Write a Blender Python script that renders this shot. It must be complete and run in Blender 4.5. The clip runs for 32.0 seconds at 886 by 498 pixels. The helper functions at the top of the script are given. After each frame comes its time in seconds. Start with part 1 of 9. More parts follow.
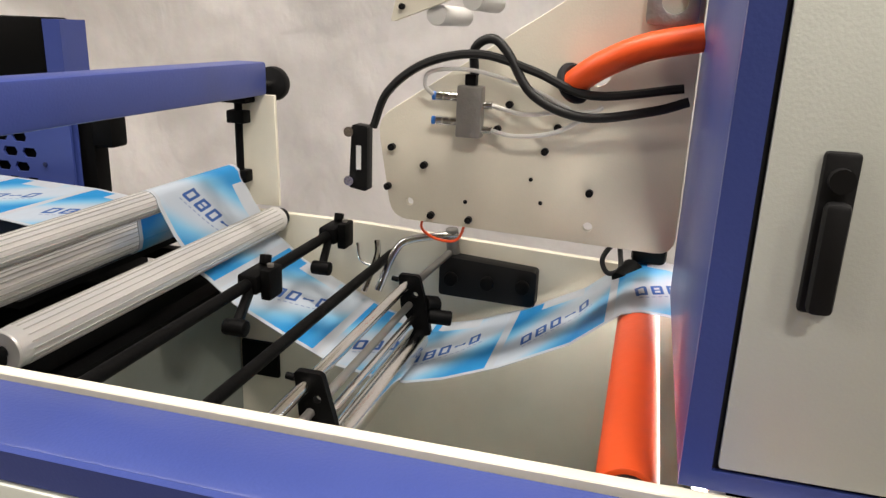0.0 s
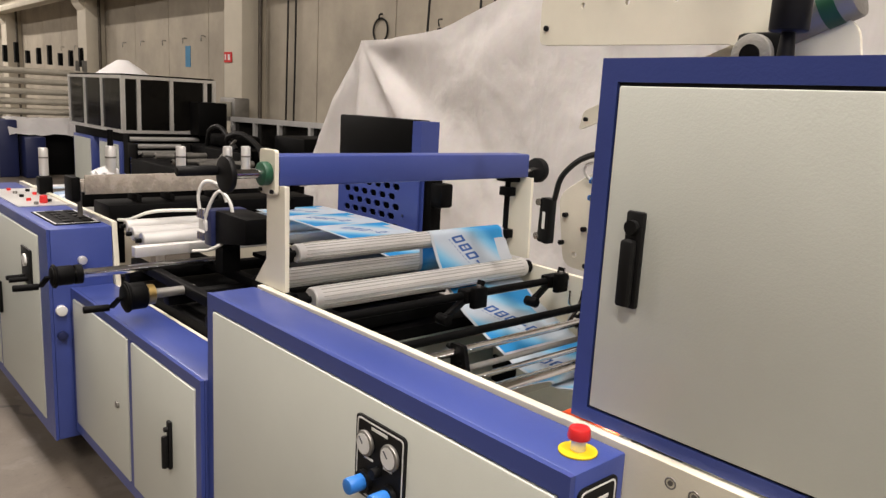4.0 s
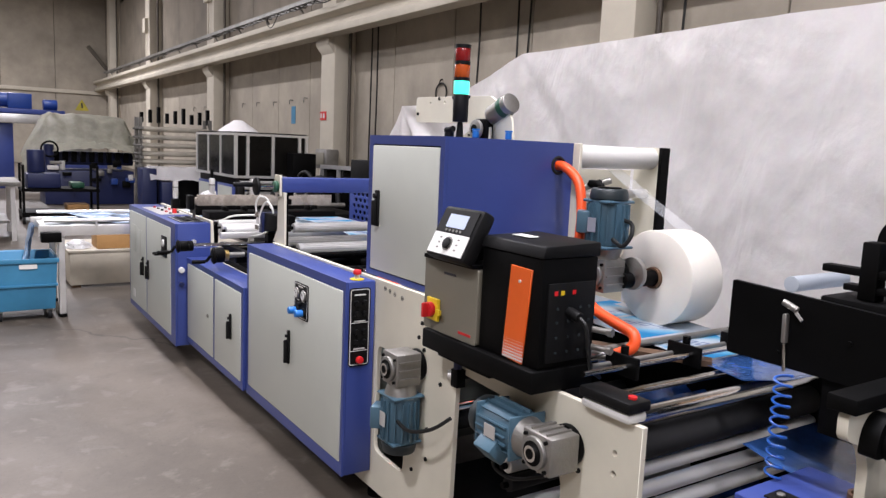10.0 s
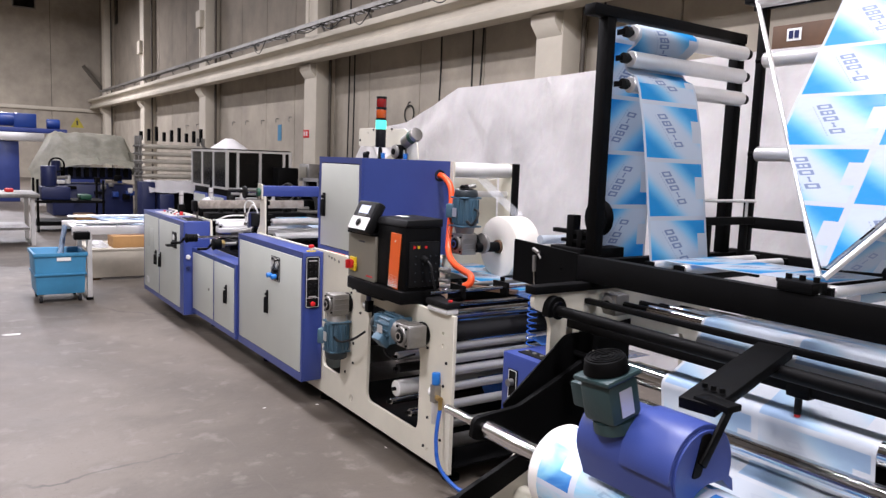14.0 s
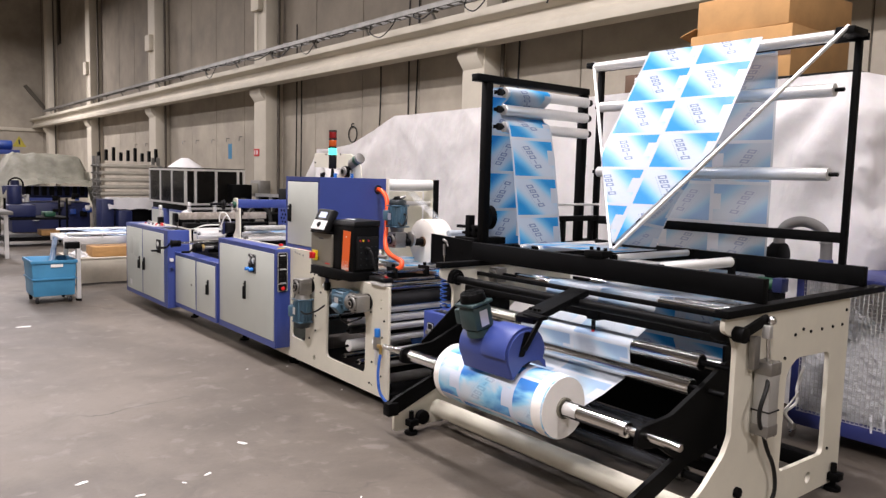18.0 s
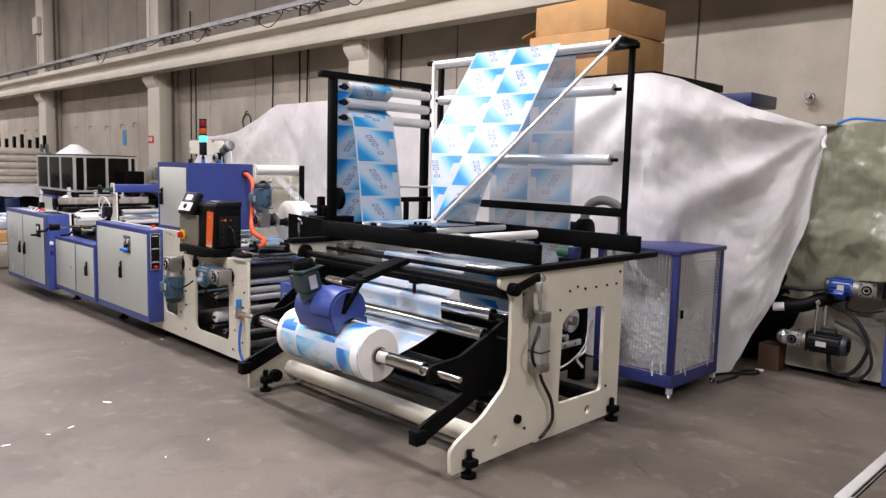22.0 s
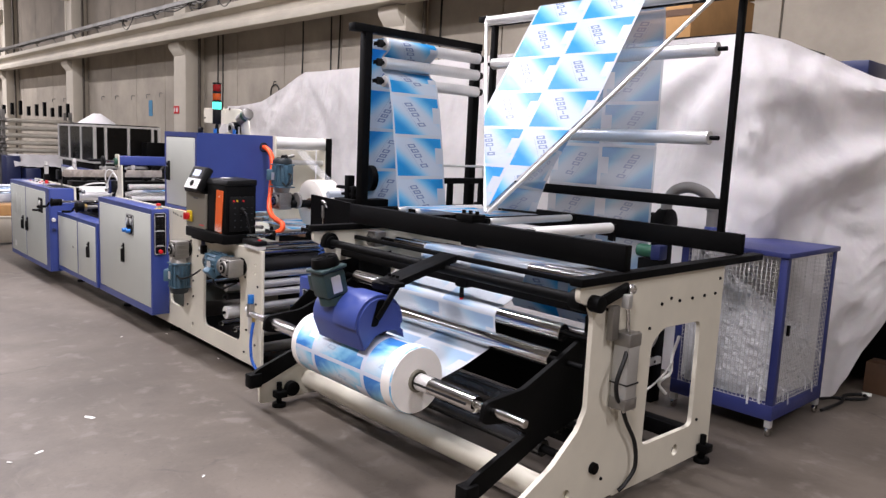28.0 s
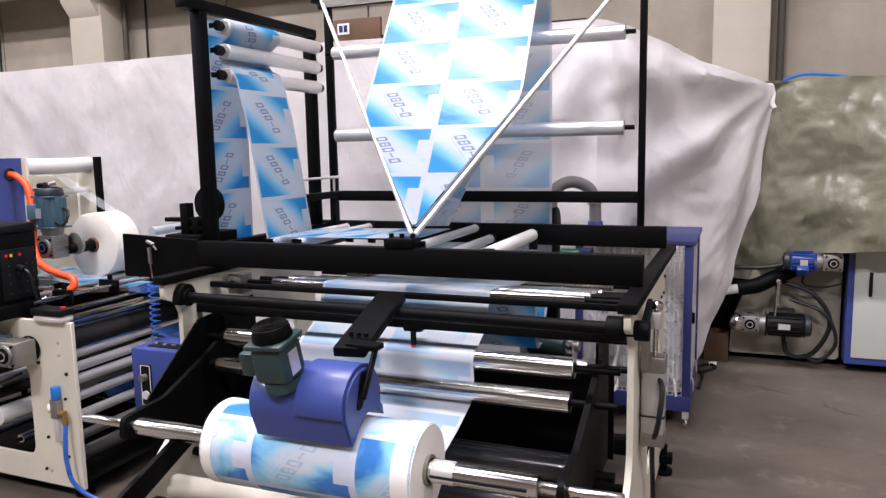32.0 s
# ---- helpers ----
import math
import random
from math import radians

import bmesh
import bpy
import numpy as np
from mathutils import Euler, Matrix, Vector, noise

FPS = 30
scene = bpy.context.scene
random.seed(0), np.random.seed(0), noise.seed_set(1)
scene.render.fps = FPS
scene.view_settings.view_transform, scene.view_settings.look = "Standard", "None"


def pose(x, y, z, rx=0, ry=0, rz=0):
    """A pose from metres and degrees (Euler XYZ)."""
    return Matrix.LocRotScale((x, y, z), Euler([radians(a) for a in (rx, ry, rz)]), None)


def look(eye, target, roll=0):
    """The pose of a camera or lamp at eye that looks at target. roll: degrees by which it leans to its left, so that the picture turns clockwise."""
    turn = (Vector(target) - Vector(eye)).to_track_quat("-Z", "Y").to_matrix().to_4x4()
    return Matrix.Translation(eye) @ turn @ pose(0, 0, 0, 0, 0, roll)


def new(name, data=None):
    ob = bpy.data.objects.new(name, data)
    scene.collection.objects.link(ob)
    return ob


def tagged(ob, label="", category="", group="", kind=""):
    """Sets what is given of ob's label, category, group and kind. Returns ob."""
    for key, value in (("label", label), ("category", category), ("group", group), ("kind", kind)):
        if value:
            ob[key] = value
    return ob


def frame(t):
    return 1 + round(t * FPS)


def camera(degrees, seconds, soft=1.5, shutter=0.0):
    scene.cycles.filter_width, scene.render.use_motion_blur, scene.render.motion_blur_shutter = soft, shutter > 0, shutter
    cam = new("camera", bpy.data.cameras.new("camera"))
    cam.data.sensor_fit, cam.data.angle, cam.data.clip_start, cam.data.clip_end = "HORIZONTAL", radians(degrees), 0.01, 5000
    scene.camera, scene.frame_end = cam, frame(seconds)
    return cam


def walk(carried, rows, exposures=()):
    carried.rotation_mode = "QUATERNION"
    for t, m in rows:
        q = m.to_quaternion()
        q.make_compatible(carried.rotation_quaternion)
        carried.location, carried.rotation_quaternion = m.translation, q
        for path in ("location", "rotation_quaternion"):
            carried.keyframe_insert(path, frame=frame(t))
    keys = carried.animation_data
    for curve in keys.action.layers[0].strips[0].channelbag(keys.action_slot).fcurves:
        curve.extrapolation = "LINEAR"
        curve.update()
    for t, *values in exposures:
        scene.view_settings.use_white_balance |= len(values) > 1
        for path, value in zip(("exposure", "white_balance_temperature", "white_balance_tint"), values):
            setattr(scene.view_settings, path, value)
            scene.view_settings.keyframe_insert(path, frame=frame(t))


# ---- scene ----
cam = camera(61.7, 32.0, soft=1.4)
PATH = [
    (0, (0.079, 0.004, 1.472), (-0.416, 1.853, 0.894), 2.2),
    (0.5, (0.187, 0.06, 1.471), (-0.606, 1.807, 0.907), 1.3),
    (1, (0.279, 0.081, 1.468), (-0.683, 1.749, 0.928), 3.6),
    (1.5, (0.341, 0.084, 1.47), (-0.785, 1.66, 0.97), 4.0),
    (2, (0.398, 0.071, 1.461), (-0.878, 1.53, 0.968), 3.7),
    (2.5, (0.486, -0.016, 1.474), (-0.836, 1.413, 1.016), 3.7),
    (3, (0.592, -0.091, 1.502), (-0.757, 1.326, 1.088), 3.1),
    (3.5, (0.756, -0.169, 1.517), (-0.67, 1.176, 1.117), 2.8),
    (4, (0.883, -0.245, 1.521), (-0.571, 1.074, 1.14), 3.1),
    (4.5, (0.974, -0.334, 1.525), (-0.502, 0.969, 1.17), 2.1),
    (6.5, (1.527, -0.493, 1.539), (-0.076, 0.667, 1.248), 2.0),
    (7, (1.718, -0.565, 1.548), (0.094, 0.558, 1.23), 2.2),
    (7.5, (1.941, -0.616, 1.549), (0.313, 0.51, 1.262), 2.9),
    (8, (2.19, -0.649, 1.552), (0.578, 0.485, 1.214), 3.8),
    (8.5, (2.411, -0.722, 1.55), (0.802, 0.42, 1.224), 3.9),
    (9, (2.615, -0.752, 1.565), (0.977, 0.351, 1.245), 2.8),
    (9.5, (2.827, -0.728, 1.561), (1.177, 0.357, 1.241), 3.3),
    (10, (2.993, -0.758, 1.56), (1.343, 0.34, 1.293), 2.5),
    (10.5, (3.177, -0.825, 1.568), (1.555, 0.306, 1.272), 2.7),
    (11, (3.361, -0.861, 1.572), (1.727, 0.264, 1.314), 2.4),
    (11.5, (3.593, -0.882, 1.569), (1.945, 0.211, 1.273), 3.6),
    (12, (3.793, -0.947, 1.572), (2.143, 0.156, 1.324), 2.2),
    (12.5, (3.995, -1.044, 1.587), (2.325, 0.023, 1.323), 1.5),
    (13, (4.229, -1.128, 1.59), (2.52, -0.113, 1.371), 1.7),
    (13.5, (4.439, -1.179, 1.593), (2.762, -0.113, 1.365), 3.0),
    (14, (4.605, -1.315, 1.596), (2.965, -0.194, 1.365), 2.2),
    (14.5, (4.786, -1.439, 1.615), (3.154, -0.299, 1.423), 1.2),
    (15, (4.984, -1.519, 1.601), (3.335, -0.406, 1.397), 1.3),
    (15.5, (5.158, -1.614, 1.611), (3.548, -0.447, 1.392), 1.1),
    (17.5, (5.788, -2.034, 1.629), (4.203, -0.828, 1.446), 2.1),
    (18, (5.935, -2.152, 1.624), (4.378, -0.911, 1.434), 1.5),
    (18.5, (6.083, -2.224, 1.656), (4.53, -0.975, 1.49), 1.4),
    (19, (6.267, -2.268, 1.643), (4.706, -1.028, 1.483), 1.8),
    (19.5, (6.388, -2.324, 1.636), (4.858, -1.047, 1.465), 1.9),
    (20, (6.45, -2.389, 1.634), (4.922, -1.107, 1.472), 1.0),
    (20.5, (6.496, -2.468, 1.639), (4.985, -1.168, 1.471), 0.9),
    (21, (6.538, -2.498, 1.638), (5.031, -1.191, 1.49), 0.4),
    (21.5, (6.663, -2.347, 1.617), (5.196, -1.001, 1.429), 1.0),
    (22, (6.776, -2.209, 1.618), (5.371, -0.802, 1.401), 1.5),
    (22.5, (6.822, -2.04, 1.599), (5.439, -0.613, 1.372), 2.4),
    (23, (6.88, -1.882, 1.617), (5.451, -0.496, 1.424), 2.5),
    (23.5, (7.014, -1.737, 1.616), (5.513, -0.429, 1.425), 4.9),
    (24, (7.086, -1.673, 1.612), (5.581, -0.375, 1.391), 3.9),
    (24.5, (7.106, -1.676, 1.62), (5.595, -0.38, 1.425), 4.1),
    (25, (7.081, -1.696, 1.614), (5.555, -0.417, 1.418), 3.7),
    (25.5, (6.934, -1.75, 1.615), (5.419, -0.46, 1.415), 2.6),
    (26, (6.756, -1.791, 1.613), (5.235, -0.51, 1.403), 2.2),
    (26.5, (6.59, -1.72, 1.602), (5.031, -0.49, 1.366), 2.7),
    (28.5, (5.797, -1.613, 1.596), (4.393, -0.217, 1.314), 1.8),
    (29, (5.577, -1.563, 1.606), (4.216, -0.122, 1.339), 1.2),
    (29.5, (5.387, -1.566, 1.611), (4.124, -0.034, 1.375), 2.7),
    (30, (5.161, -1.624, 1.614), (4.053, 0.022, 1.364), -1.3),
    (30.5, (4.999, -1.668, 1.596), (3.975, 0.03, 1.337), 0.4),
    (31, (4.818, -1.671, 1.595), (3.877, 0.077, 1.347), -0.1),
    (31.5, (4.708, -1.683, 1.611), (3.856, 0.112, 1.381), 0.6),
    (32, (4.539, -1.7, 1.607), (3.802, 0.14, 1.342), -1.1),
]
walk(cam, [(t, look(eye, target, roll)) for t, eye, target, roll in PATH],
     [(0, -0.36, 7250, 12), (4, -0.42, 7300, 14), (7, -0.46, 6650, 14), (9, -0.36, 6350, 16), (13, -0.15, 6150, 19), (19, -0.13, 6600, 18), (24, -0.17, 6250, 18), (32, -0.16, 6350, 21)])


# ---------- light ----------
world = bpy.data.worlds.new("hall_air")
scene.world = world
world.use_nodes = True
world.node_tree.nodes["Background"].inputs[0].default_value = (1.0, 0.96, 0.9, 1)
world.node_tree.nodes["Background"].inputs[1].default_value = 0.015
LAMP_COL = (1.0, 0.985, 0.985)
scene.view_settings.exposure = 0.0


# ---------- small mesh tools ----------
def box(bm, x0, y0, z0, x1, y1, z1):
    m = Matrix.Translation(((x0 + x1) / 2, (y0 + y1) / 2, (z0 + z1) / 2)) @ Matrix.Diagonal((abs(x1 - x0), abs(y1 - y0), abs(z1 - z0), 1))
    bmesh.ops.create_cube(bm, size=1.0, matrix=m)
    return bm


def obox(bm, a, b, w, h, up=(0, 0, 1)):
    """A bar of width w and height h from a to b."""
    a, b = Vector(a), Vector(b)
    d = (b - a).normalized()
    s = d.cross(Vector(up)).normalized()
    u = s.cross(d)
    m = Matrix((s, d, u)).transposed().to_4x4()
    m.translation = (a + b) / 2
    bmesh.ops.create_cube(bm, size=1.0, matrix=m @ Matrix.Diagonal((w, (b - a).length, h, 1)))
    return bm


def cyl(bm, a, b, r, seg=20, r2=None):
    a, b = Vector(a), Vector(b)
    q = (b - a).to_track_quat("Z", "Y").to_matrix().to_4x4()
    q.translation = (a + b) / 2
    bmesh.ops.create_cone(bm, cap_ends=True, segments=seg, radius1=r, radius2=r if r2 is None else r2, depth=(b - a).length, matrix=q)
    return bm


def ball(bm, c, r, seg=12, sc=(1, 1, 1)):
    bmesh.ops.create_uvsphere(bm, u_segments=seg, v_segments=seg // 2 + 2, radius=r, matrix=Matrix.Translation(c) @ Matrix.Diagonal((*sc, 1)))
    return bm


def ring(bm, c, n, r, t, seg=24, sub=8):
    """A torus round c with axis n."""
    q = Vector(n).to_track_quat("Z", "Y").to_matrix()
    rows = []
    for i in range(seg):
        a = 2 * math.pi * i / seg
        rows.append([bm.verts.new(Vector(c) + q @ Vector(((r + t * math.cos(2 * math.pi * j / sub)) * math.cos(a), (r + t * math.cos(2 * math.pi * j / sub)) * math.sin(a), t * math.sin(2 * math.pi * j / sub)))) for j in range(sub)])
    for i in range(seg):
        for j in range(sub):
            bm.faces.new((rows[i][j], rows[(i + 1) % seg][j], rows[(i + 1) % seg][(j + 1) % sub], rows[i][(j + 1) % sub]))
    return bm


def rounded(pts, r=0.02, n=4):
    """An outline with its corners rounded."""
    out = []
    k = len(pts)
    for i in range(k):
        p, a, b = Vector(pts[i]), Vector(pts[i - 1]), Vector(pts[(i + 1) % k])
        d0, d1 = (a - p), (b - p)
        rr = min(r, d0.length * 0.45, d1.length * 0.45)
        s, e = p + d0.normalized() * rr, p + d1.normalized() * rr
        for j in range(n + 1):
            t = j / n
            out.append(tuple((1 - t) ** 2 * s + 2 * t * (1 - t) * p + t * t * e))
    return out


def disc(c, r, n=16):
    return [(c[0] + r * math.cos(2 * math.pi * i / n), c[1] + r * math.sin(2 * math.pi * i / n)) for i in range(n)]


def plate(bm, outline, axis, a, b, holes=()):
    """A flat plate with holes: the outline lies across the axis ('x': y, z; 'y': x, z; 'z': x, y), from a to b along it."""
    def place(p, c):
        return {"x": (c, p[0], p[1]), "y": (p[0], c, p[1]), "z": (p[0], p[1], c)}[axis]
    edges, loops = [], []
    for loop in (outline, *holes):
        vs = [bm.verts.new(place(p, a)) for p in loop]
        loops.append(vs)
        edges += [bm.edges.new((vs[i], vs[(i + 1) % len(vs)])) for i in range(len(vs))]
    got = bmesh.ops.triangle_fill(bm, use_beauty=True, use_dissolve=False, edges=edges)
    faces = [g for g in got["geom"] if isinstance(g, bmesh.types.BMFace)]
    ext = bmesh.ops.extrude_face_region(bm, geom=faces, use_keep_orig=True)
    new_v = [g for g in ext["geom"] if isinstance(g, bmesh.types.BMVert)]
    d = Vector(place((0, 0), b)) - Vector(place((0, 0), a))
    bmesh.ops.translate(bm, verts=new_v, vec=d)
    bmesh.ops.recalc_face_normals(bm, faces=bm.faces[:])
    return bm


def smooth_path(pts, n=6):
    """A Catmull-Rom line through the points."""
    p = [Vector(q) for q in pts]
    p = [2 * p[0] - p[1]] + p + [2 * p[-1] - p[-2]]
    out = []
    for i in range(1, len(p) - 2):
        for j in range(n):
            t = j / n
            out.append(0.5 * ((2 * p[i]) + (p[i + 1] - p[i - 1]) * t + (2 * p[i - 1] - 5 * p[i] + 4 * p[i + 1] - p[i + 2]) * t * t + (3 * p[i] - p[i - 1] - 3 * p[i + 1] + p[i + 2]) * t ** 3))
    return out + [p[-2]]


def tube(bm, pts, r, seg=10, n=6, smooth=True):
    line = smooth_path(pts, n) if smooth else [Vector(q) for q in pts]
    rows, u = [], None
    for i, c in enumerate(line):
        d = (line[min(i + 1, len(line) - 1)] - line[max(i - 1, 0)]).normalized()
        if u is None:
            u = d.orthogonal().normalized()
        u = (u - d * u.dot(d)).normalized()
        w = d.cross(u)
        rows.append([bm.verts.new(c + r * (u * math.cos(2 * math.pi * k / seg) + w * math.sin(2 * math.pi * k / seg))) for k in range(seg)])
    for i in range(len(rows) - 1):
        for k in range(seg):
            bm.faces.new((rows[i][k], rows[i][(k + 1) % seg], rows[i + 1][(k + 1) % seg], rows[i + 1][k]))
    bm.faces.new(rows[0][::-1])
    bm.faces.new(rows[-1])
    return bm


def B():
    return bmesh.new()


ROOT = {}


def thing(name, label, category, at=(0, 0, 0), group="", kind=""):
    ob = new(name)
    ob.empty_display_size = 0.05
    ob.location = at
    ROOT[ob.name] = Vector(at)
    return tagged(ob, label, category, group, kind)


def finish(name, bm, material, bev=0.0, seg=2, angle=38):
    if bev:
        es = [e for e in bm.edges if len(e.link_faces) == 2 and e.calc_face_angle(0) > 0.7]
        if es:
            bmesh.ops.bevel(bm, geom=es, offset=bev, segments=seg, profile=0.5, affect="EDGES", clamp_overlap=True)
    me = bpy.data.meshes.new(name)
    bm.to_mesh(me)
    bm.free()
    me.materials.append(material)
    me.polygons.foreach_set("use_smooth", [True] * len(me.polygons))
    me.set_sharp_from_angle(angle=radians(angle))
    return me


def part(name, bm, material, parent, label="", bev=0.0, seg=2, kind=""):
    """Links a mesh, given in world space, as one part of a thing or of a part."""
    root = parent
    while root.parent:
        root = root.parent
    bmesh.ops.translate(bm, verts=bm.verts[:], vec=-ROOT[root.name])
    ob = new(name, finish(name, bm, material, bev, seg))
    ob.parent = parent
    return tagged(ob, label, kind=kind)


def single(name, bm, material, label, category="", group="", kind="", bev=0.0, at=None):
    """A thing or a piece of the setting that is one mesh."""
    at = Vector(at or (0, 0, 0))
    bmesh.ops.translate(bm, verts=bm.verts[:], vec=-at)
    ob = new(name, finish(name, bm, material, bev))
    ob.location = at
    ROOT[ob.name] = at
    return tagged(ob, label, category, group, kind)


# ---------- materials ----------
def nodes_of(name):
    m = bpy.data.materials.new(name)
    m.use_nodes = True
    return m, m.node_tree, m.node_tree.nodes["Principled BSDF"]


def mat(name, col, rough=0.5, metal=0.0, var=0.12, scale=3.0, fine=60.0, bump=0.05, rvar=0.12, dark=None, stain=0.0, coat=0.0, aniso=None):
    m, t, p = nodes_of(name)
    n, l = t.nodes, t.links
    co = n.new("ShaderNodeTexCoord").outputs["Object"]
    if aniso:
        mp = n.new("ShaderNodeMapping")
        mp.inputs["Scale"].default_value = aniso
        l.new(co, mp.inputs[0])
        co = mp.outputs[0]
    a = n.new("ShaderNodeTexNoise")
    a.inputs["Scale"].default_value, a.inputs["Detail"].default_value, a.inputs["Roughness"].default_value = scale, 6, 0.6
    f = n.new("ShaderNodeTexNoise")
    f.inputs["Scale"].default_value, f.inputs["Detail"].default_value = fine, 3
    l.new(co, a.inputs["Vector"]), l.new(co, f.inputs["Vector"])
    ramp = n.new("ShaderNodeMapRange")
    ramp.inputs["From Min"].default_value, ramp.inputs["From Max"].default_value = 0.3, 0.7
    l.new(a.outputs["Fac"], ramp.inputs["Value"])
    mix = n.new("ShaderNodeMix")
    mix.data_type = "RGBA"
    d = dark or tuple(c * (1 - 2 * var) for c in col)
    mix.inputs["A"].default_value = (*d, 1)
    mix.inputs["B"].default_value = (*(min(c * (1 + var), 0.95) for c in col), 1)
    l.new(ramp.outputs[0], mix.inputs["Factor"])
    mix2 = n.new("ShaderNodeMix")
    mix2.data_type, mix2.blend_type = "RGBA", "MULTIPLY"
    mix2.inputs["Factor"].default_value = 0.35 * var + 0.04
    l.new(mix.outputs["Result"], mix2.inputs["A"]), l.new(f.outputs["Color"], mix2.inputs["B"])
    out = mix2.outputs["Result"]
    if stain:
        s = n.new("ShaderNodeTexNoise")
        s.inputs["Scale"].default_value, s.inputs["Detail"].default_value, s.inputs["Distortion"].default_value = scale * 0.37, 8, 0.6
        l.new(co, s.inputs["Vector"])
        r = n.new("ShaderNodeMapRange")
        r.inputs["From Min"].default_value, r.inputs["From Max"].default_value, r.inputs["To Max"].default_value = 0.52, 0.68, stain
        l.new(s.outputs["Fac"], r.inputs["Value"])
        mix3 = n.new("ShaderNodeMix")
        mix3.data_type = "RGBA"
        mix3.inputs["B"].default_value = (*(c * 0.45 for c in col), 1)
        l.new(r.outputs[0], mix3.inputs["Factor"]), l.new(out, mix3.inputs["A"])
        out = mix3.outputs["Result"]
    l.new(out, p.inputs["Base Color"])
    rr = n.new("ShaderNodeMapRange")
    rr.inputs["To Min"].default_value, rr.inputs["To Max"].default_value = max(rough - rvar, 0.02), min(rough + rvar, 1)
    l.new(a.outputs["Fac"], rr.inputs["Value"])
    l.new(rr.outputs[0], p.inputs["Roughness"])
    p.inputs["Metallic"].default_value, p.inputs["Coat Weight"].default_value = metal, coat
    if bump:
        b = n.new("ShaderNodeBump")
        b.inputs["Strength"].default_value, b.inputs["Distance"].default_value = bump, 0.01
        l.new(f.outputs["Fac"], b.inputs["Height"])
        l.new(b.outputs[0], p.inputs["Normal"])
    return m


M = {}
M["blue"] = mat("blue_enamel", (0.037, 0.062, 0.25), 0.40, var=0.06, bump=0.06, fine=220, coat=0.1)
M["navy"] = mat("dark_blue_enamel", (0.010, 0.017, 0.075), 0.42, var=0.06, bump=0.06, fine=220)
M["cream"] = mat("cream_powder_coat", (0.72, 0.68, 0.56), 0.48, var=0.05, bump=0.05, fine=250)
M["door"] = mat("pale_grey_powder_coat", (0.52, 0.54, 0.49), 0.45, var=0.03, bump=0.05, fine=300)
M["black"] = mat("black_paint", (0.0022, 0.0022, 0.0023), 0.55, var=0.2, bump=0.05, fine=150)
M["blackplastic"] = mat("black_plastic", (0.006, 0.006, 0.0063), 0.5, var=0.1, bump=0.04, fine=200)
M["rubber"] = mat("black_rubber", (0.02, 0.02, 0.021), 0.7, var=0.2)
M["glossrubber"] = mat("glossy_black_rubber", (0.02, 0.02, 0.021), 0.16, var=0.2)
M["steel"] = mat("polished_steel", (0.72, 0.71, 0.69), 0.16, 1.0, var=0.05, rvar=0.08, bump=0.02, aniso=(1, 1, 1))
M["alu"] = mat("brushed_aluminium", (0.80, 0.79, 0.77), 0.34, 0.62, var=0.06, rvar=0.1, bump=0.05, fine=120)
M["casting"] = mat("cast_aluminium", (0.36, 0.345, 0.32), 0.48, 0.85, var=0.15, bump=0.2, fine=90)
M["oldsteel"] = mat("dull_steel", (0.30, 0.29, 0.27), 0.5, 0.8, var=0.2)
M["rollside"] = mat("white_wound_edges", (0.90, 0.87, 0.82), 0.5, var=0.04, bump=0.04)
M["whiteroll"] = mat("white_film_roll", (0.81, 0.765, 0.68), 0.45, var=0.04, bump=0.03)
M["whiteplastic"] = mat("white_plastic", (0.72, 0.71, 0.68), 0.4, var=0.04)
M["orange"] = mat("orange_silicone", (0.80, 0.085, 0.012), 0.42, var=0.06)
M["wrap"] = mat("plastic_wrap", (0.36, 0.315, 0.265), 0.28, var=0.18, scale=9, fine=45, bump=0.5)
M["motorblack"] = mat("dark_fan_cover", (0.018, 0.026, 0.03), 0.45, var=0.15)
M["motor"] = mat("blue_grey_motor_paint", (0.060, 0.125, 0.175), 0.42, var=0.12, bump=0.08, fine=120)
M["motordark"] = mat("green_grey_motor_paint", (0.022, 0.050, 0.052), 0.45, var=0.15, bump=0.08, fine=120)
M["grey"] = mat("warm_grey_panel", (0.195, 0.18, 0.14), 0.5, var=0.05)
M["red"] = mat("red_plastic", (0.62, 0.02, 0.022), 0.35, var=0.05)
M["signyellow"] = mat("faded_yellow", (0.50, 0.42, 0.05), 0.6, var=0.1)
M["yellow"] = mat("yellow_plastic", (0.80, 0.56, 0.015), 0.4, var=0.05)
M["bluecap"] = mat("bright_blue_plastic", (0.015, 0.17, 0.55), 0.4, var=0.05)
M["green"] = mat("green_plastic", (0.009, 0.075, 0.038), 0.45, var=0.08)
M["brass"] = mat("brass", (0.60, 0.42, 0.16), 0.3, 1.0, var=0.1)
M["cable"] = mat("black_cable", (0.014, 0.014, 0.014), 0.42, var=0.1)
M["whitehose"] = mat("white_hose", (0.68, 0.67, 0.63), 0.35, var=0.04)
M["bluehose"] = mat("blue_hose", (0.02, 0.10, 0.42), 0.3, var=0.05)
M["carton"] = mat("brown_cardboard", (0.42, 0.23, 0.085), 0.85, var=0.09, scale=5, fine=120, bump=0.1)
M["crate"] = mat("sky_blue_plastic", (0.05, 0.24, 0.42), 0.45, var=0.1)
M["cloth"] = mat("off_white_sheet", (0.90, 0.875, 0.865), 0.9, var=0.05, scale=1.6, fine=17, bump=0.30, stain=0.10, aniso=(1, 1, 0.8))


